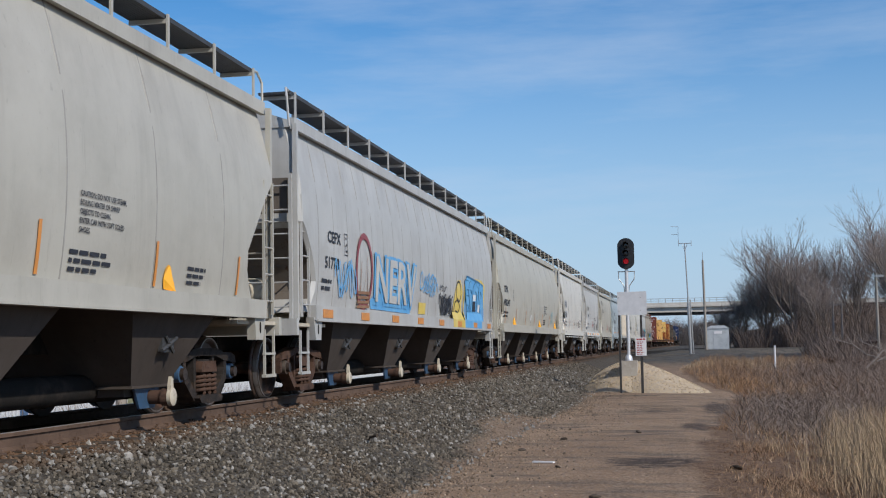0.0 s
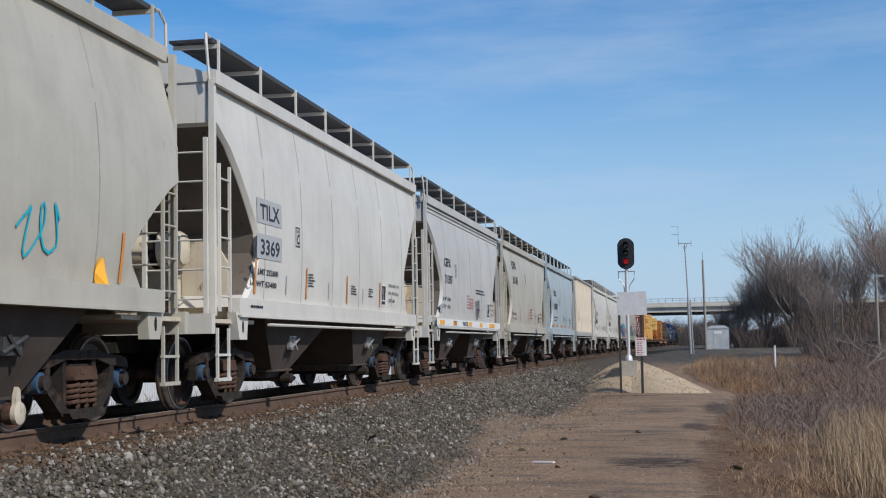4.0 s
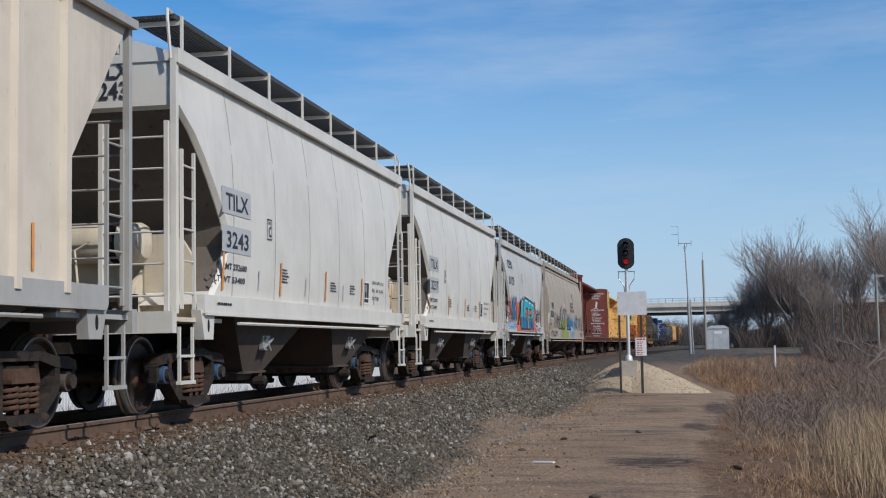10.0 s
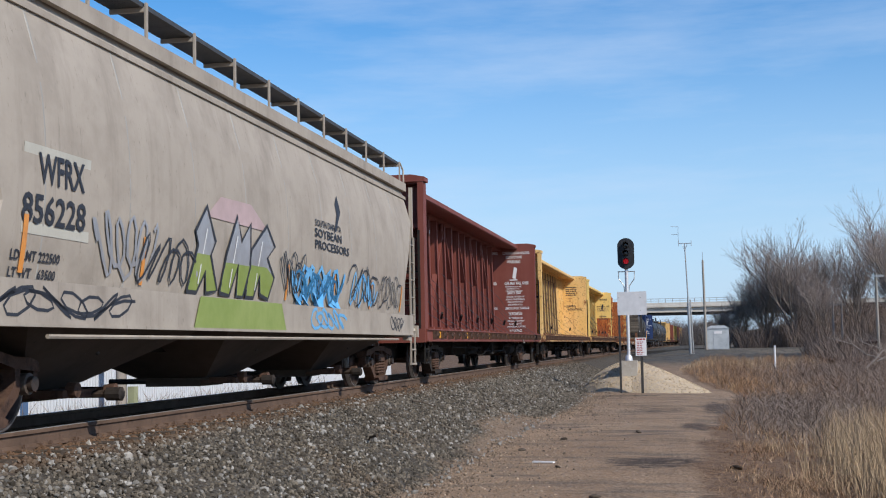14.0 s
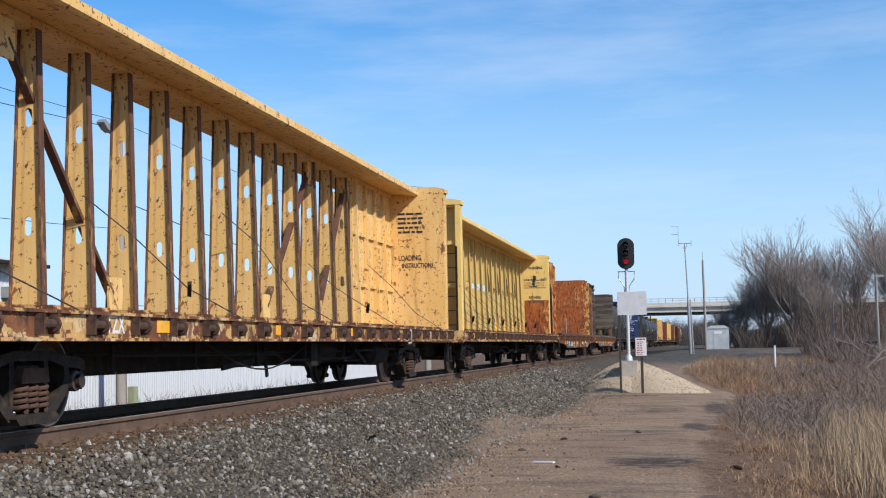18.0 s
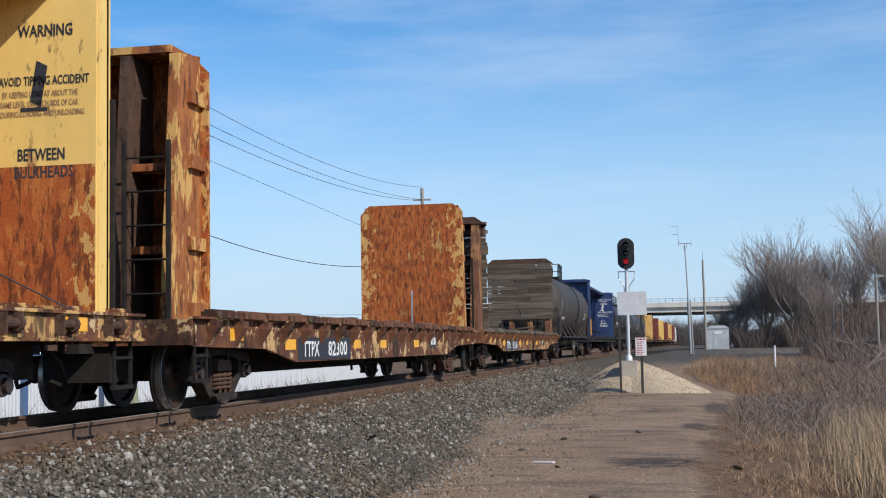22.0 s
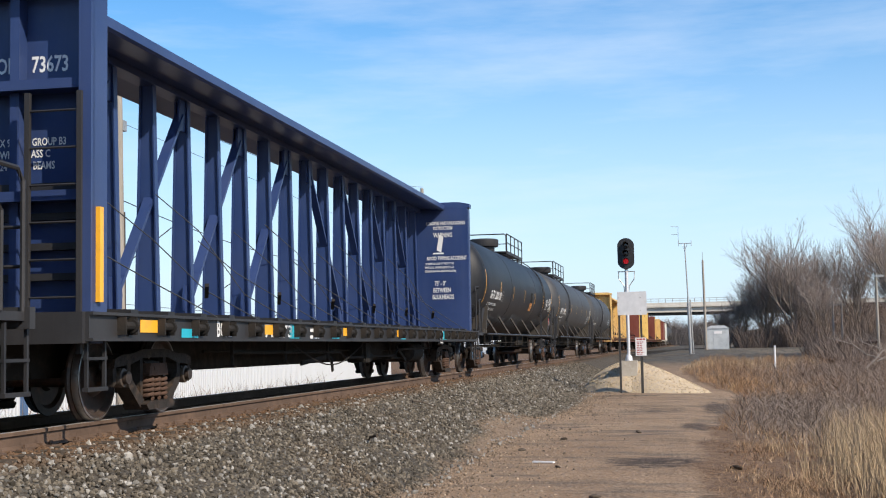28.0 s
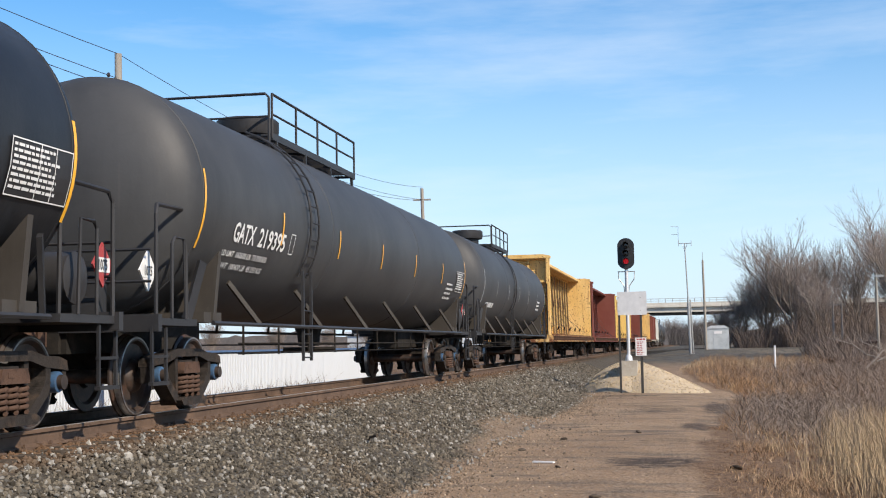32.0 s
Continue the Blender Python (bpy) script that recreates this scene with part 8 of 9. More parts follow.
    def outer(u0, z0):
        return lambda u, v: (u0 + u, -inner - 0.046, z0 + v)

    def sillside(y0, z0):
        return lambda u, v: (1.506, y0 + u, z0 + v)
    for i in range(6):
        y = -h + 0.9 + (2 * h - 2.4) * i / 5
        shared(("tape", 0.5, 0.13), "reflector", lambda: Geo().box(0, 0, 0, 0.006, 0.5, 0.13), REFLECT, car, (1.502, y, 0.93))
    part("data_board", Geo().box(1.50, h - 5.2, 0.78, 1.53, h - 4.85, 1.10), BLACKP, car, "black data board with white frame")
    lay("frame_lines", *flat_boxes([(0.02, 0.02, 0.33, 0.04), (0.02, 0.28, 0.33, 0.30), (0.02, 0.04, 0.04, 0.28), (0.31, 0.04, 0.33, 0.28), (0.165, 0.04, 0.18, 0.28)]), WHITEP, car, lambda u, v: (1.536, h - 5.2 + u, 0.78 + v))
    return car, h, inner, face, outer, sillside, rear, fr


def notice_lines(bh, face, rows, ink, seed):
    """Lines painted on a bulkhead: words where they can be read, bars where not."""
    for text, u, z, hh in rows:
        write(text, hh / 0.7, ink, bh, face(u, z), 0.72)


def tipping_car(bh, face, ink):
    pts = [(0, 0.0), (0.14, -0.06), (0.22, 0.36), (0.08, 0.42)]
    lay("pictogram", pts, [(0, 1, 2, 3)], ink, bh, face(0.78, 3.28), "pictogram of a tipping car")
    lay("pictogram", *flat_boxes([(-0.12, -0.10, 0.22, -0.06)]), ink, bh, face(0.78, 3.28))


# red one
car, h, inner, face, outer, sillside, rear, fr = center_beam("oxide red centre-beam flat car with white warnings", 5.3, 28.5, RED, RED, 4.52, 17, first=-11.1 + 0.55, pitch=1.17)
for off in (0.0, -1.42):
    notice_lines(rear, (lambda o: lambda u0, z0: face(u0 + o, z0))(off), [("LOADING & UNLOADING", 0.36, 4.18, 0.10), ("INSTRUCTIONS", 0.50, 4.02, 0.10), ("WARNING", 0.55, 3.84, 0.12), ("CAR MAY FALL OVER", 0.42, 3.02, 0.11), ("SAFETY FIRST", 0.55, 2.66, 0.10), ("REMOVE LOOSE DUNNAGE", 0.42, 2.08, 0.085), ("WARNING", 0.58, 1.86, 0.12), ("BULKHEADS", 0.6, 1.22, 0.10)], WHITEP, 1)
tipping_car(rear, face, WHITEP)
for off in (0.0, -1.42):
    notice_lines(rear, (lambda o: lambda u0, z0: face(u0 + o, z0))(off), [("IF YOU FAIL TO MAINTAIN LOADS", 0.46, 2.92, 0.045), ("WITHIN ONE SIDE OF CAR", 0.52, 2.84, 0.045), ("WHILE LOADING AND UNLOADING", 0.46, 2.76, 0.045), ("PLACE END OF CABLE OVER", 0.5, 2.53, 0.06), ("HOOK ON OPPOSITE SIDE SILL", 0.46, 2.43, 0.06),
                 ("CABLE OVER BAR WINCH", 0.52, 2.33, 0.06), ("AND TIGHTEN WINCH", 0.56, 2.23, 0.06), ("DO NOT MOVE CAR", 0.58, 1.72, 0.065), ("UNLESS ALL TIE DOWNS", 0.52, 1.61, 0.065), ("ARE SECURED AND", 0.58, 1.50, 0.065), ("WINCHES ARE TIGHTENED", 0.5, 1.39, 0.065)], WHITEP, 2)
write("TTZX", 0.3, WHITEP, car, sillside(-h + 4, 0.92), 0.8)

# yellow ones
car, h, inner, face, outer, sillside, rear, fr = center_beam("weathered yellow centre-beam flat car with rust patches", 28.5, 53.0, YEL_OLD, SILL_RUST, 4.5, 15, 1, True, pivot=4.0, first=-9.9, pitch=1.19)
write("TTZX", 0.20, FADED, fr, outer(0.62, 3.98), 0.85)
lay("small_print", *text_bars(0, 0, 0.7, 3, 0.09, 2.0, 4), INK, fr, outer(0.6, 2.95))
write("LOADING", 0.18, INK, rear, face(0.45, 2.8), 0.8)
write("INSTRUCTIONS", 0.16, INK, rear, face(0.55, 2.62), 0.8)
lay("small_print", *text_bars(0, 0, 0.8, 5, 0.05, 2.2, 5), INK, rear, face(0.45, 3.9))
write("TTZX", 0.26, WHITEP, car, sillside(-h + 3.6, 0.92), 0.8)
lay("flaked_patch", *flat_boxes([(0, 0, 0.5, 0.14)]), INK, car, lambda u, v: (1.503, -h + 5.0 + u, 0.92 + v), "black number patch")

car, h, inner, face, outer, sillside, rear, fr = center_beam("yellow centre-beam flat car with a half-rusted bulkhead", 53.0, 77.7, YEL, SILL_RUST, 4.5, 19, first=-10.53, pitch=1.18, wall=1.27)
write("WARNING", 0.17, INK, rear, face(0.62, 3.95), 0.85)
write("AVOID TIPPING ACCIDENT", 0.13, INK, rear, face(0.38, 3.45), 0.72)
notice_lines(rear, face, [("BY KEEPING LOAD AT ABOUT THE", 0.42, 3.33, 0.06), ("SAME LEVEL ON EACH SIDE OF CAR", 0.4, 3.23, 0.06), ("DURING LOADING AND UNLOADING", 0.4, 3.13, 0.06)], FADED, 3)
write("BETWEEN", 0.17, INK, rear, face(0.62, 2.68), 0.8)
write("BULKHEADS", 0.17, INK, rear, face(0.58, 2.5), 0.8)
tipping_car(rear, face, INK)
part("rusted_sheet", Geo().box(0.22, inner - 0.005, 1.14, 1.265, inner + 0.002, 2.62), RUSTY, rear, "rusted lower half of the sheet")


# ---- the train: bulkhead flat cars ----
def bulkhead_flat(label, s0, s1, number, wood):
    car, length = begin("bulkhead_flat_car", label, "flat car", s0, s1)
    h = length / 2 - 0.85
    sill = SILL_RUST if wood else FLAT_SILL
    bk = length / 2 - 1.95
    part("deck", Geo().box(-1.42, -h, 1.02, 1.42, h, 1.10), UNDER, car)
    for s in (-1, 1):
        part("side_sill", Geo().prism([(-h, 0.78), (-h + 2.6, 0.74), (-h + 4.0, 0.54), (h - 4.0, 0.54), (h - 2.6, 0.74), (h, 0.78), (h, 1.10), (-h, 1.10)], s * 1.42 - 0.03, s * 1.42 + 0.03).box(s * 1.42 - 0.03, -h, 1.10, s * 1.42 + 0.10, h, 1.13), sill, car, "rusty yellow side sill")
        n = 21
        for i in range(n):
            y = -h + 0.5 + (2 * h - 1.0) * i / (n - 1)
            shared(("pocket", wood), "stake_pocket", lambda: Geo().loft([[(0, -0.10, 1.09), (0.15, -0.10, 1.09), (0.15, 0.10, 1.09), (0, 0.10, 1.09)], [(0, -0.10, 1.0), (0.14, -0.09, 1.0), (0.14, 0.09, 1.0), (0, 0.10, 1.0)], [(0, -0.05, 0.80), (0.02, -0.05, 0.80), (0.02, 0.05, 0.80), (0, 0.05, 0.80)]]), STILE if i % 3 else sill, car, (s * 1.44, y, 0), 0 if s > 0 else 180)
            if i < n - 1:
                shared(("edge_rail", wood), "edge_rail", lambda: Geo().box(-0.10, -0.40, 1.12, 0.13, 0.40, 1.20).box(-0.06, -0.40, 1.20, 0.06, 0.40, 1.225), (STILE if i % 4 else FLAT_SILL) if not wood else PLANK, car, (s * 1.42, y + (2 * h - 1.0) / (n - 1) / 2, 0))
    part("center_sill", Geo().box(-0.42, -h, 0.38, 0.42, h, 1.03), UNDER, car)
    for e in (-1, 1):
        part("end_sill", Geo().box(-1.45, e * h - 0.06, 0.80, 1.45, e * h + 0.06, 1.10), sill, car)
        coupler(car, e * length / 2, e)
        truck(car, e * (length / 2 - 2.75), TRUCK_RUST if e > 0 else TRUCK, CAP_GREY)
        for s in (-1, 1):
            step_iron(car, UNDER, s * 1.42, e * (h - 0.3), 0.85)
        zt = 4.46
        y = e * bk
        if wood:
            bh = part("bulkhead", Geo().box(-1.35, min(y + e * 0.06, y + e * 0.18), 3.95, 1.35, max(y + e * 0.06, y + e * 0.18), 4.1), TRUCK_RUST, car, "braced wooden end wall")
            for x in (-1.15, -0.4, 0.4, 1.15):
                part("stanchion", Geo().prism([(y + e * 0.055, 1.1), (y + e * 0.95, 1.1), (y + e * 0.5, 4.3), (y + e * 0.055, 4.3)], x - 0.11, x + 0.11), STILE, bh, "rust-brown tapered steel stanchion")
            for z in (2.05, 3.0):
                part("cross_channel", Geo().box(-0.9, min(y + e * 0.06, y + e * 0.5), z, 0.9, max(y + e * 0.06, y + e * 0.5), z + 0.1), STILE, bh)
            rnd = random.Random(5 + e)
            z = 1.12
            while z < 4.22:
                hh = rnd.choice((0.13, 0.14, 0.15, 0.10))
                x0, x1 = -1.42, 1.42
                if e > 0 and z < 1.78:
                    x1 = rnd.uniform(-1.0, -0.8)
                if rnd.random() < 0.95 or e < 0:
                    gx = rnd.uniform(-0.6, 0.8) if x1 > 0 else x1
                    for a, b in (((x0, gx - 0.01), (gx + 0.01, x1 + rnd.uniform(-0.05, 0.03))) if x1 > 0 else ((x0, x1),)):
                        if b - a > 0.2:
                            part("plank", Geo().box(a + rnd.uniform(0, 0.02), y - 0.02 + rnd.uniform(-0.012, 0.012), z, b, y + 0.05, z + hh), PLANK, bh)
                z += hh + rnd.choice((0.004, 0.005, 0.008, 0.018))
            part("top_cap", Geo().prism([(-1.42, 4.22), (1.42, 4.22), (1.15, 4.42), (-1.15, 4.42)], min(y - 0.03, y + e * 0.55), max(y - 0.03, y + e * 0.55), "y"), TRUCK_RUST, bh, "rusty steel top cap")
            if e < 0:
                write("TTPX " + number, 0.2, YEL, bh, lambda u, v: (0.0 + u, y - 0.556, 4.25 + v), 0.8)
        else:
            w = 1.36 if e > 0 else 1.24
            bh = part("bulkhead", Geo().prism([(-w, 1.1), (w, 1.1), (w, zt - 0.25), (w - 0.24, zt), (0.24 - w, zt), (-w, zt - 0.25)], min(y, y + e * 0.06), max(y, y + e * 0.06), "y"), RUSTY, car, "rusted steel end wall with yellow flakes")
            for x in (0.16 - w, -0.45, 0.45, w - 0.16):
                part("stanchion", Geo().prism([(y + e * 0.06, 1.1), (y + e * 1.05, 1.1), (y + e * 0.75, zt - 0.15), (y + e * 0.06, zt - 0.05)], x - 0.06, x + 0.06), YEL_RUST if abs(x) > 0.9 else TRUCK_RUST, bh)
                if abs(x) > 0.9:
                    for z in (1.15, 1.95, 2.95, 3.75):
                        part("side_bracket", Geo().box(min(x, x * 1.12), min(y + e * 0.06, y + e * 0.5), z, max(x, x * 1.12), max(y + e * 0.06, y + e * 0.5), z + 0.16), YEL_RUST, bh)
            for z in (1.9, 2.9, zt - 0.12):
                part("cross_channel", Geo().box(0.22 - w, min(y + e * 0.06, y + e * 0.7), z, w - 0.22, max(y + e * 0.06, y + e * 0.7), z + 0.09), YEL_RUST, bh)
            part("weld_line", Geo().box(-0.02, y - e * 0.006, 1.1, 0.02, y, 2.2), GALV, bh, "pale weld scar")
        end_ladder(car, UNDER, y + e * 1.1, 0.6, 1.15, 0.8, 3.2, 6)

    def sillside(y0, z0, off=0.036):
        return lambda u, v: (1.42 + off, y0 + u, z0 + v)
    lay("number_patch", *flat_boxes([(0, 0, 3.0, 0.34)]), INK, car, sillside(-5.95, 0.56), "black number patch")
    write("TTPX", 0.32, WHITEP, car, sillside(-5.7, 0.62, 0.042), width=0.85)
    write(number, 0.32, WHITEP, car, sillside(-4.35, 0.62, 0.042), width=1.15)
    for y in (-h + 1.2, -6.55, -2.75, -0.8, 2.2, h - 1.4):
        lay("reflector", *flat_boxes([(0, 0, 0.5, 0.15)]), REFLECT, car, sillside(y, 0.72 if abs(y) < 6.6 else 0.85), "yellow reflector strip")
    lay("logo_patch", *flat_boxes([(0, 0, 0.75, 0.26)]), INK, car, sillside(3.9, 0.72), "black logo patch")
    lay("logo", *flat_boxes([(0.08, 0.05, 0.2, 0.21), (0.26, 0.05, 0.38, 0.21), (0.46, 0.05, 0.62, 0.21)]), WHITEP, car, sillside(3.9, 0.72, 0.042))
    under_gear(car, h)
    rnd = random.Random(len(label))
    # timber left on the deck
    for i in range(9):
        y = -bk + 2.0 + (2 * bk - 4) * i / 8
        part("dunnage_board" if not wood else "deck_board", Geo().box(-1.2 + rnd.uniform(0, 0.2), y - 0.8, 1.10, 1.3, y + 0.9, 1.19), PLANK if wood else GALV, car, "grey board lying on the deck")
        if i % 2:
            part("block", Geo().box(0.9, y - 0.3, 1.19, 1.25, y + 0.1, 1.27), PLANK, car)
    if wood:
        for i in range(5):
            part("broken_plank", Geo().bar((rnd.uniform(-0.8, 0.0), bk - 0.8, 1.14 + 0.05 * i), (rnd.uniform(0.4, 1.3), bk - 0.1, 1.22 + 0.07 * i), 0.14, 0.03), PLANK, car, "broken plank leaning on the deck")
    return car


bulkhead_flat("empty bulkhead flat car with rusted steel end walls", 77.7, 99.4, "82300", False)
bulkhead_flat("empty bulkhead flat car with broken wooden end walls", 99.4, 121.6, "81246", True)


# ---- the train: tank cars ----
def tank_car(label, s0, s1, coat, number=None, strip=REFLECT, radius=1.46, plat=(-1.2, 2.6), lad=-1.6, man=-1.9, memo=False, placard=False):
    """A tank car: shell with domed heads, saddles, platform with railings, ladder, side rods and grab rails."""
    car, length = begin("tank_car", label, "tank car", s0, s1)
    zc = 2.61
    ht = length / 2 - 1.05
    prof = [(-ht - 0.0, 0.02)] + [(-ht + 0.62 * (1 - math.cos(a)), radius * math.sin(a)) for a in [math.pi / 2 * k / 8 for k in range(1, 9)]]
    body = prof + [(-ht + 0.62 + (2 * ht - 1.24) * k / 6, radius) for k in range(1, 6)] + [(-a, r) for a, r in reversed(prof)]
    part("tank", Geo().lathe(body, "y", 56, (0, 0, zc)), coat, car, "", 40)
    for y in (-ht + 0.62, ht - 0.62, -ht * 0.35, ht * 0.35):
        part("weld_seam", Geo().lathe([(y - 0.02, radius), (y - 0.01, radius + 0.006), (y + 0.01, radius + 0.006), (y + 0.02, radius)], "y", 56, (0, 0, zc)), coat, car, "", 60)

    def wall(y, z, off=0.012):
        return lambda u, v: (math.sqrt(max(0.01, (radius + off) ** 2 - (z + v - zc) ** 2)), y + u, z + v)
    for e in (-1, 1):
        he = length / 2 - 0.5
        part("stub_sill", Geo().box(-0.3, min(e * he, e * (ht - 3.4)), 0.72, 0.3, max(e * he, e * (ht - 3.4)), 1.15), UNDER, car)
        part("end_platform", Geo().box(-1.35, min(e * he, e * (he - 1.2)), 1.02, 1.35, max(e * he, e * (he - 1.2)), 1.10).box(-1.4, e * he - 0.05, 0.95, 1.4, e * he + 0.05, 1.14), BLACKP, car)
        part("saddle", Geo().prism([(-1.32, 1.1), (1.32, 1.1), (1.40, 1.95), (1.1, 1.62), (0.6, 1.3), (0, 1.2), (-0.6, 1.3), (-1.1, 1.62), (-1.40, 1.95)], e * (ht - 1.3) - 0.05, e * (ht - 1.3) + 0.05, "y").prism([(-1.3, 1.08), (1.3, 1.08), (1.3, 1.2), (-1.3, 1.2)], e * (ht - 1.3) - 0.3, e * (ht - 1.3) + 0.3, "y"), TANK_BROWN, car, "plate saddle under the tank")
        coupler(car, e * length / 2, e)
        truck(car, e * (length / 2 - 2.1), TRUCK, CAP_BLUE if placard else CAP_GREY)
        for s in (-1, 1):
            step_iron(car, BLACKP, s * 1.32, e * (he - 0.15))
            part("grab_rail", Geo().tube([(s * 1.33, e * (he - 0.05), 1.1), (s * 1.33, e * (he - 0.05), 2.25), (s * 1.31, e * (he - 0.12), 2.36), (s * 1.28, e * (he - 0.9), 2.38), (s * 1.27, e * (he - 1.05), 2.28), (s * 1.27, e * (he - 1.08), 1.1)], 0.024, 6), BLACKP, car)
            part("grab_rail", Geo().tube([(s * 1.35, e * (he - 0.45), 1.1), (s * 1.35, e * (he - 0.45), 1.95), (s * 1.35, e * (he - 0.52), 2.02), (s * 1.35, e * (he - 0.8), 2.02), (s * 1.35, e * (he - 0.85), 1.1)], 0.02, 6), BLACKP, car)
            part("brace", Geo().bar((s * 1.2, e * (he - 1.25), 1.1), (s * 1.3, e * (he - 1.5), 1.8), 0.05, 0.12), BLACKP, car)
        part("end_rail", Geo().tube([(-1.3, e * (he + 0.02), 1.5), (1.3, e * (he + 0.02), 1.5)], 0.018, 6).tube([(-1.3, e * (he + 0.02), 1.85), (1.3, e * (he + 0.02), 1.85)], 0.018, 6), BLACKP, car)
    part("brake_reservoir", Geo().lathe([(-0.62, 0.06), (-0.52, 0.26), (0.45, 0.26), (0.52, 0.06)], "x", 16, (0.75, ht - 0.05, 1.46)), BLACKP, car, "", 40)
    part("brake_stand", Geo().box(0.3, -length / 2 + 0.62, 1.1, 0.62, -length / 2 + 0.82, 1.75), BLACKP, car)
    for s in (-1, 1):
        part("side_rod", Geo().tube([(s * 1.42, -ht + 1.0, 1.06), (s * 1.42, ht - 1.0, 1.06)], 0.03, 6), BLACKP, car)
        for k in range(6):
            y = -ht + 2.4 + (2 * ht - 4.8) * k / 5
            part("rod_bracket", Geo().bar((s * 1.42, y + 0.35, 1.06), (s * 1.15, y - 0.15, 1.62), 0.04, 0.06), TANK_BROWN, car)
        part("lower_rod", Geo().tube([(s * 0.95, -ht + 3.2, 0.82), (s * 0.95, ht - 3.2, 0.82)], 0.013, 5).tube([(s * 0.95, -ht + 3.2, 0.68), (s * 0.95, ht - 3.2, 0.68)], 0.013, 5), UNDER, car)
    for k in range(9):
        y = -ht + 3.4 + (2 * ht - 6.8) * k / 8
        shared("hanger", "rod_hanger", lambda: Geo().box(-0.012, -0.015, 0.66, 0.012, 0.015, 1.1), UNDER, car, (0.95, y, 0))
    part("bottom_outlet", Geo().lathe([(0.78, 0.2), (1.0, 0.22), (1.2, 0.3)], "z", 14).tube([(-0.5, 0, 0.72), (0.5, 0, 0.72)], 0.05), UNDER, car)
    # ladder bowed over the shell, and the step below it
    def bow(y, a0=-0.55, a1=1.25):
        return [((radius + 0.07) * math.cos(a), y, zc + (radius + 0.07) * math.sin(a)) for a in [a0 + (a1 - a0) * k / 12 for k in range(13)]]
    yl = lad
    ld = part("ladder", Geo().tube(bow(yl) , 0.018, 5).tube(bow(yl + 0.42), 0.018, 5).box(1.36, yl - 0.02, 0.55, 1.40, yl + 0.02, 1.9).box(1.36, yl + 0.40, 0.55, 1.40, yl + 0.44, 1.9), BLACKP, car)
    for k in range(11):
        a = -0.5 + 1.7 * k / 10
        shared("trung", "rung", lambda: Geo().tube([(0, 0, 0), (0, 0.42, 0)], 0.012, 5), BLACKP, ld, ((radius + 0.07) * math.cos(a), yl, zc + (radius + 0.07) * math.sin(a)))
    for z in (0.6, 0.95, 1.3):
        shared("trung", "rung", None, BLACKP, ld, (1.38, yl, z))
    # top: manway, platform, railings
    zt = zc + radius
    part("manway", Geo().lathe([(zt - 0.1, 0.38), (zt + 0.14, 0.38), (zt + 0.17, 0.50), (zt + 0.24, 0.52), (zt + 0.40, 0.52), (zt + 0.44, 0.48), (zt + 0.46, 0.02)], "z", 24, (0, man, 0)), BLACKP, car, "dark round manway cover", 40)
    y0, y1 = plat
    g = Geo()
    for k in range(int((y1 - y0) / 0.1)):
        g.box(0.15, y0 + 0.1 * k, zt + 0.02, 0.72, y0 + 0.1 * k + 0.03, zt + 0.05)
    g.box(0.13, y0, zt - 0.03, 0.17, y1, zt + 0.06).box(0.70, y0, zt - 0.05, 0.74, y1, zt + 0.06)
    part("top_platform", g, BLACKP, car, "steel grating platform")
    for k in range(4):
        y = y0 + 0.2 + (y1 - y0 - 0.4) * k / 3
        part("platform_bracket", Geo().bar((0.72, y, zt - 0.03), (0.72, y, zt - 0.24), 0.05, 0.05).bar((0.15, y, zt - 0.02), (0.72, y, zt - 0.02), 0.05, 0.05), BLACKP, car)
    for x in (0.72,):
        for k in range(5):
            y = y0 + (y1 - y0) * k / 4
            part("railing_post", Geo().tube([(x, y, zt - 0.02), (x, y, zt + 0.68)], 0.022, 6), BLACKP, car)
        part("railing", Geo().tube([(x, y0, zt + 0.68), (x, y1, zt + 0.68)], 0.022, 6).tube([(x, y0, zt + 0.36), (x, y1, zt + 0.36)], 0.018, 6), BLACKP, car)
    part("railing", Geo().tube([(x, y0 - 0.15, zt - 0.12), (x, y0 - 0.15, zt + 0.60), (x - 0.06, y0 - 0.15, zt + 0.66), (-1.1, y0 - 0.15, zt + 0.66), (-1.15, y0 - 0.15, zt - 0.1)], 0.024, 6).tube([(-1.1, y0 - 0.15, zt + 0.30), (x, y0 - 0.15, zt + 0.30)], 0.018, 6), BLACKP, car)
    # reflectors and writing
    n = 7
    for k in range(n):
        y = -ht + 0.62 + (2 * ht - 1.24) * k / (n - 1)
        hh = 0.95 if k in (0, n - 1) else 0.46
        lay("reflector", *flat_boxes([(0, 0, 0.055, hh)], 8), strip, car, wall(y, 1.95 if hh > 0.9 else 2.2), "yellow reflector strip")
    if number:
        write("GATX", 0.24 / 0.7, WHITEP, car, wall(-ht + 1.75, 2.12), width=0.82)
        write(number, 0.24 / 0.7, WHITEP, car, wall(-ht + 2.72, 2.12), width=1.15)
        t = 0.014
        lay("plate_outline", *flat_boxes([(0, 0, 0.2, t), (0, 0.28, 0.2, 0.28 + t), (0, t, t, 0.28), (0.2 - t, t, 0.2, 0.28)]), WHITEP, car, wall(-ht + 4.1, 2.1))
        for k, row in enumerate((("LD LMT  163700 LB  74 250 KG", "LT WT   99300 LB  45 050 KG") if memo else ("LD LMT  162600 LB  73 750 KG", "LT WT  100400 LB  45 550 KG"))):
            write(row, 0.1, WHITEP, car, wall(-ht + 1.55, 1.93 - 0.15 * k), width=1.75, label="white stencilled weights")
        py = ht - 1.75
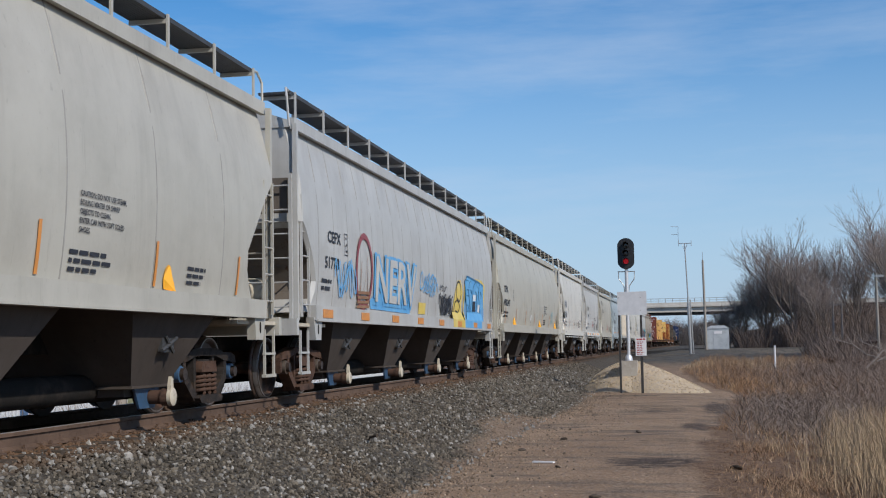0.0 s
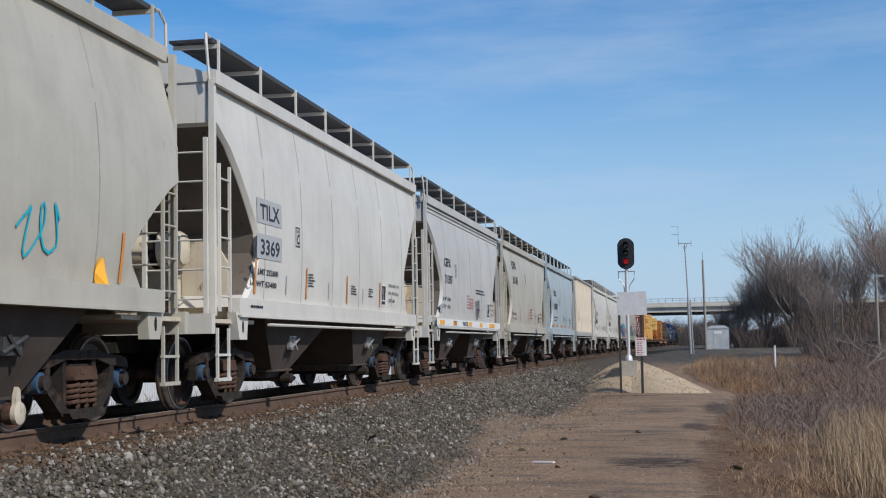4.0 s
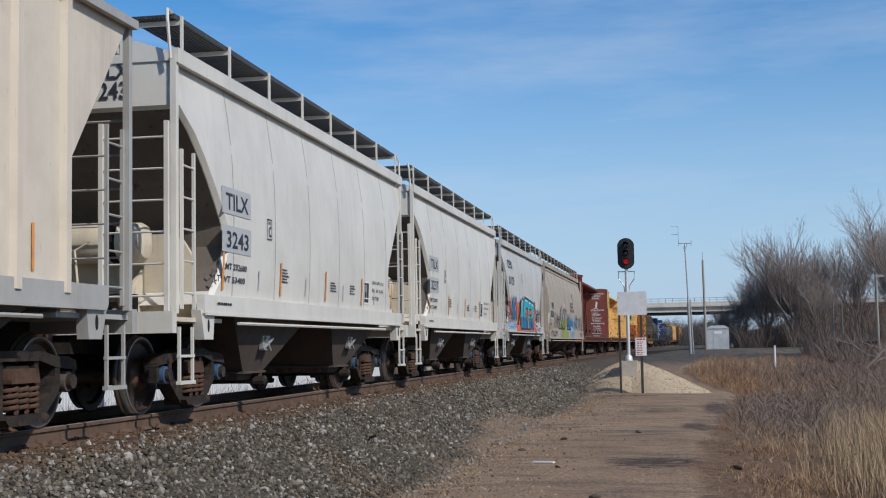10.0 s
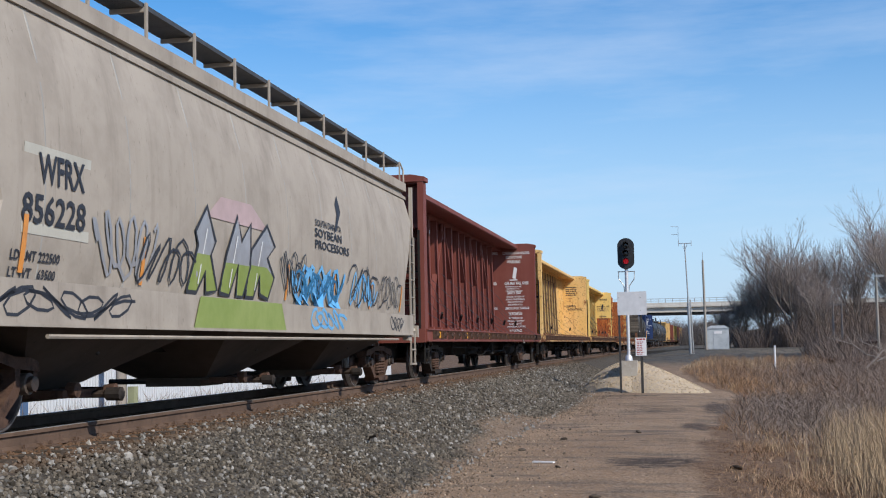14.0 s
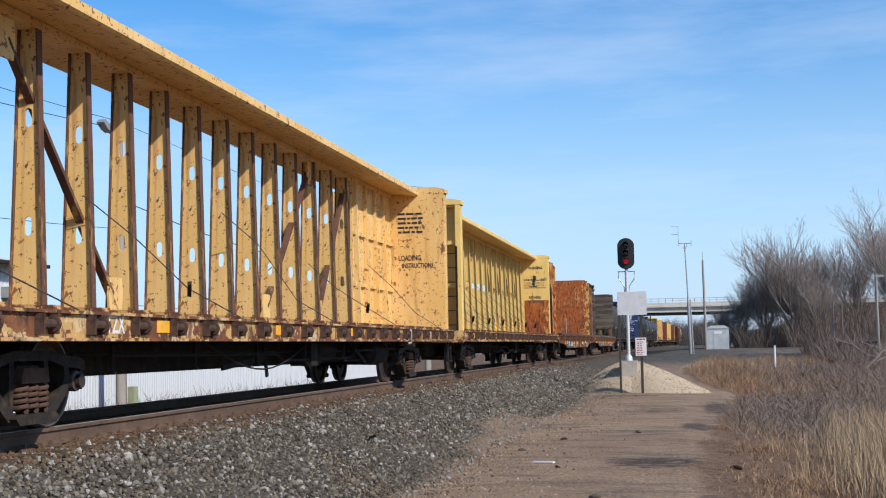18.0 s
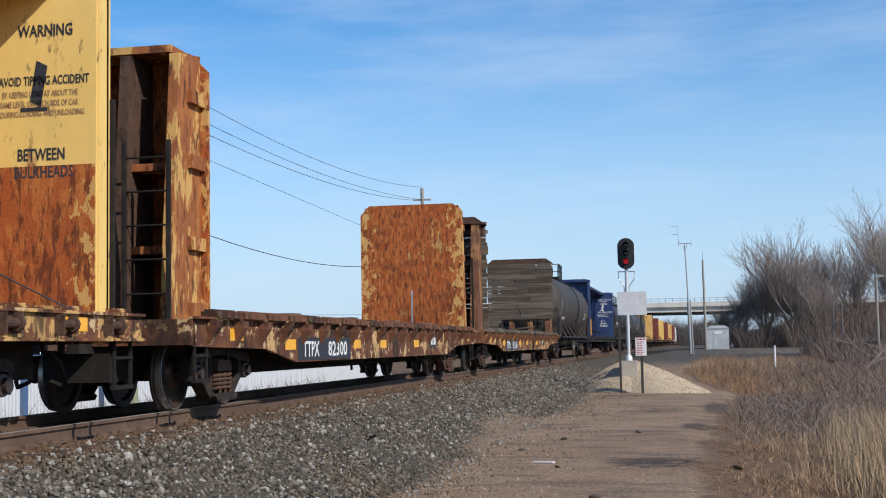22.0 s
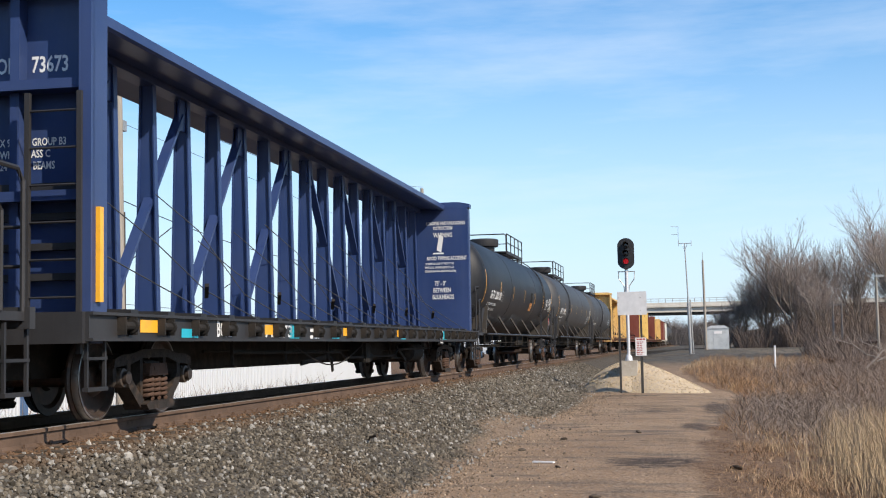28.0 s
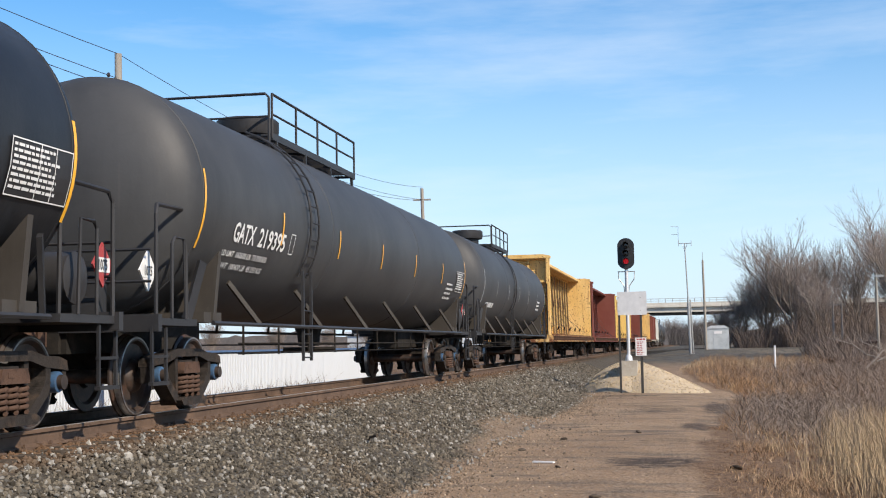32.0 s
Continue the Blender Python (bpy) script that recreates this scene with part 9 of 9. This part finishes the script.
        lay("data_panel", *flat_boxes([(0, 0, 1.1, 0.5)], 4), BLACKP, car, wall(py, 2.08), "black test data panel")
        tagged(lay("data_text", *text_bars(0.04, 0.43, 0.98, 8, 0.026, 2.0, 7), WHITEP, car, wall(py, 2.08, 0.018)), kind="stuff")
        t = 0.012
        lay("panel_frame", *flat_boxes([(0, 0, 1.1, t), (0, 0.49, 1.1, 0.49 + t), (0, t, t, 0.49), (1.1 - t, t, 1.1, 0.49), (0.5, t, 0.5 + t, 0.49), (0.78, t, 0.78 + t, 0.49)], 2), WHITEP, car, wall(py, 2.08, 0.020))
        if not memo:
            lay("small_print", *text_bars(0, 0, 0.9, 4, 0.045, 2.4, 9), WHITEP, car, wall(ht - 2.9, 2.2))
    else:
        lay("small_print", *text_bars(0, 0, 1.9, 1, 0.13, 2.0, 11), WHITEP, car, wall(-ht + 1.6, 1.86))
        lay("small_print", *text_bars(0, 0, 1.0, 3, 0.06, 2.2, 12), WHITEP, car, wall(ht - 3.0, 2.3))
    if memo:
        write("In Loving Memory Of My Friend", 0.34, CHALK, car, wall(-ht + 1.7, 1.47), width=5.3, label="pale sprayed lettering")
        for k in range(7):
            oval = [(0.19 * math.cos(a), 0.19 * math.sin(a)) for a in [2 * math.pi * q / 16 for q in range(16)]]
            y = -ht + 8.0 + 0.43 * k + (0.2 if k == 6 else 0)
            lay("spray_paint", *flat_poly(oval), CHALK, car, wall(y, 1.60 - 0.012 * k, 0.014), "pale sprayed bubble letter")
            lay("spray_tag", *stroke([(-0.07, 0.09), (-0.06, -0.09), (0.07, -0.08), (0.02, 0.0), (0.07, 0.09), (-0.05, 0.08)][:4 + k % 3], 0.035), BLACKP, car, wall(y, 1.60 - 0.012 * k, 0.018), "dark sprayed letter")
        for y, z, w, hh, sd, tn in ((-ht + 3.1, 1.33, 2.4, 0.12, 63, 9), (ht - 4.9, 1.60, 1.5, 0.15, 62, 8), (ht - 4.8, 1.42, 1.6, 0.15, 64, 9)):
            lay("spray_tag", *scrawl(0, 0, w, hh, sd, tn, 0.022), CHALK, car, wall(y, z), "pale sprayed scrawl")
        write("LIQUEFIED", 0.16, WHITEP, car, wall(ht - 2.75, 2.42), width=0.62)
        write("PETROLEUM", 0.16, WHITEP, car, wall(ht - 2.75, 2.27), width=0.68)
        write("GAS", 0.16, WHITEP, car, wall(ht - 2.75, 2.12), width=0.28)
        lay("paper_decal", *flat_boxes([(0, 0, 0.62, 0.26)], 2), ORANGE, car, wall(1.7, 1.98), "orange paper decal")
        lay("decal_text", *text_bars(0.05, 0.2, 0.5, 4, 0.025, 2.0, 4), INK, car, wall(1.7, 1.98, 0.016))
        lay("faded_panel", *flat_boxes([(0, 0, 0.55, 0.34)], 2), UNDER, car, wall(1.75, 2.27), "worn black decal")
    if placard:
        for e, y in ((1, length / 2 - 0.52), (-1, -length / 2 + 0.62))[:1 if memo else 2]:
            d = 0.23
            pl = part("placard", Geo().prism([(0, -d), (d, 0), (0, d), (-d, 0)], -0.01, 0.01, "x"), REDINK if e > 0 else WHITEP, car, "diamond hazard placard")
            pl.location = (1.2, y, 1.62)
            lay("placard_band", *flat_boxes([(-0.15, -0.075, 0.15, 0.075)]), WHITEP, pl, lambda u, v: (0.014, u, v))
            write("1075", 0.15, INK, pl, lambda u, v: (0.018, u - 0.13, v - 0.05), 0.75)
    return car


tank_car("brown-black tank car with weathered shell", 121.6, 139.9, TANK_BROWN, None, PATCH, 1.46, (-1.6, 0.2), 0.6, -2.4)

car, h, inner, face, outer, sillside, rear, fr = center_beam("navy blue centre-beam flat car with white warnings", 139.9, 163.6, NAVY, BLACKP, 4.5, 18, dark=BLACKP, front=0.65, pivot=2.9)
notice_lines(rear, face, [("LOADING AND UNLOADING", 0.46, 3.96, 0.09), ("INSTRUCTION", 0.68, 3.83, 0.09), ("WARNING", 0.68, 3.63, 0.12), ("AVOID TIPPING ACCIDENT", 0.46, 3.02, 0.10), ("73' - 0\"", 0.7, 2.34, 0.12), ("BETWEEN", 0.65, 2.16, 0.12), ("BULKHEADS", 0.62, 1.98, 0.12)], WHITEP, 2)
tipping_car(rear, face, WHITEP)
notice_lines(rear, face, [("BY KEEPING LOAD AT ABOUT THE", 0.42, 2.90, 0.055), ("SAME LEVEL ON EACH SIDE OF CAR", 0.40, 2.80, 0.055), ("DURING LOADING AND UNLOADING", 0.40, 2.70, 0.055)], WHITEP, 3)
for k, (txt, hh) in enumerate((("BOKL", 0.16),)):
    write(txt, hh / 0.7, WHITEP, fr, outer(0.12, 3.57), width=0.40)
write("73673", 0.16 / 0.7, WHITEP, fr, outer(0.60, 3.57), width=0.40)
write("X 9 BRGS GROUP B3", 0.11, WHITEP, fr, outer(0.26, 2.82), width=0.72)
write("WHLS CLASS C", 0.11, WHITEP, fr, outer(0.26, 2.70), width=0.55)
write("24 BRAKE BEAMS", 0.11, WHITEP, fr, outer(0.26, 2.58), width=0.60)
for z in (1.45, 1.75, 2.05, 2.35):
    part("bulkhead_rib", Geo().box(0.3, -inner - 0.16, z, 1.34, -inner - 0.045, z + 0.07), BLACKP, fr)
lay("teal_patch", *flat_boxes([(0, 0, 0.5, 0.1)]), TEAL, car, sillside(-h + 2.0, 0.88), "teal paint patch")
for y in (-h + 6.0, -h + 8.2, 2.0, 6.5):
    lay("teal_patch", *flat_boxes([(0, 0, 0.45, 0.2)]), TEAL, car, sillside(y, 0.88), "teal paint patch")
write("BOKL", 0.26, WHITEP, car, sillside(-8.1, 0.90), 0.8)
write("73673", 0.24, WHITEP, car, sillside(-6.33, 0.90), width=1.25)
lay("small_print", *text_bars(0, 0, 0.6, 2, 0.05, 2.0, 23), WHITEP, car, sillside(-4.2, 0.98))
part("yellow_bar", Geo().box(1.414, -inner - 0.28, 1.22, 1.46, -inner - 0.2, 2.15), REFLECT, fr, "yellow reflector bar")

tank_car("charcoal black tank car with white sprayed memorial lettering", 163.6, 184.7, TANK_NEW, "200168", plat=(0.9, 5.2), lad=5.3, man=0.2, memo=True, placard=True)
tank_car("charcoal black tank car with hazard placards", 184.7, 206.3, TANKP, "219395", plat=(-4.3, 0.8), lad=-4.9, man=-3.4, placard=True)
tank_car("charcoal black tank car with pale strips", 206.3, 225.0, TANKP, None, PATCH)

# ---- the train: the far end ----
center_beam("weathered yellow centre-beam flat car", 225.0, 249.4, YEL_OLD, SILL_RUST, 4.5, 16)
center_beam("oxide red centre-beam flat car", 249.4, 273.8, RED, RED, 4.5, 16)
center_beam("faded yellow centre-beam flat car", 273.8, 298.2, YEL, SILL_RUST, 4.5, 16)
center_beam("oxide red centre-beam flat car", 298.2, 322.6, RED, RED, 4.5, 16)
center_beam("weathered yellow centre-beam flat car", 322.6, 347.0, YEL_OLD, SILL_RUST, 4.5, 16)


def box_car(label, s0, s1, coat):
    car, length = begin("box_car", label, "box car", s0, s1)
    h = length / 2 - 0.6
    part("body", Geo().box(-1.5, -h, 1.1, 1.5, h, 4.3), coat, car)
    part("roof", Geo().prism([(-1.56, 4.3), (1.56, 4.3), (1.5, 4.4), (0, 4.55), (-1.5, 4.4)], -h - 0.05, h + 0.05, "y"), GALV, car)
    for i in range(12):
        part("side_post", Geo().box(1.5, -h + 0.3 + (2 * h - 0.7) * i / 11, 1.1, 1.56, -h + 0.42 + (2 * h - 0.7) * i / 11, 4.25), coat, car)
    part("door", Geo().box(1.5, -1.5, 1.15, 1.6, 1.5, 4.1), coat, car)
    for e in (-1, 1):
        coupler(car, e * length / 2, e)
        truck(car, e * (length / 2 - 2.6), TRUCK, CAP_GREY)
    part("center_sill", Geo().box(-0.35, -h, 0.7, 0.35, h, 1.1), UNDER, car)


box_car("oxide red boxcar with ribbed sides", 347.0, 364.0, RED)
hopper("off-white two-bay covered hopper without walkway", 364.0, 377.0, HOP_WHITE, bays=2, walkway=None)
tank_car("black tank car with a plain shell", 377.0, 395.0, TANKP)
tank_car("black tank car with a plain shell", 395.0, 413.0, TANKP)


# ---- what moves ----
def motions():
    """The train rolls past at a steady pace; each car follows the line's bend, and wheels turn while near."""
    for car, s in MOVERS:
        rows = []
        for i in range(33):
            y = s - SPEED * (i - 16.0)
            rows.append((float(i), Matrix.Translation((XC + bend(y), y, 0.003)) @ Matrix.Rotation(-math.atan(BEND * max(y - BEND_FROM, 0)), 4, "Z")))
        walk(car, rows)
    place = dict(MOVERS)
    turned = SPEED / FPS / 0.457
    for wheel, d, car in WHEELS:
        s = place[car]
        rows, last = [], None
        for i in range(frame(SECONDS)):
            y = s - SPEED * (i / FPS - 16.0)
            if -22 < y < 62 or i in (0, frame(SECONDS) - 1):
                a = turned * i if -22 < y < 62 else turned * (0 if last is None else last)
                last = i
                rows.append((i / FPS, Matrix.Translation((0, d, 0.457)) @ Matrix.Rotation(a % (2 * math.pi), 4, "X")))
        walk(wheel, rows)


motions()
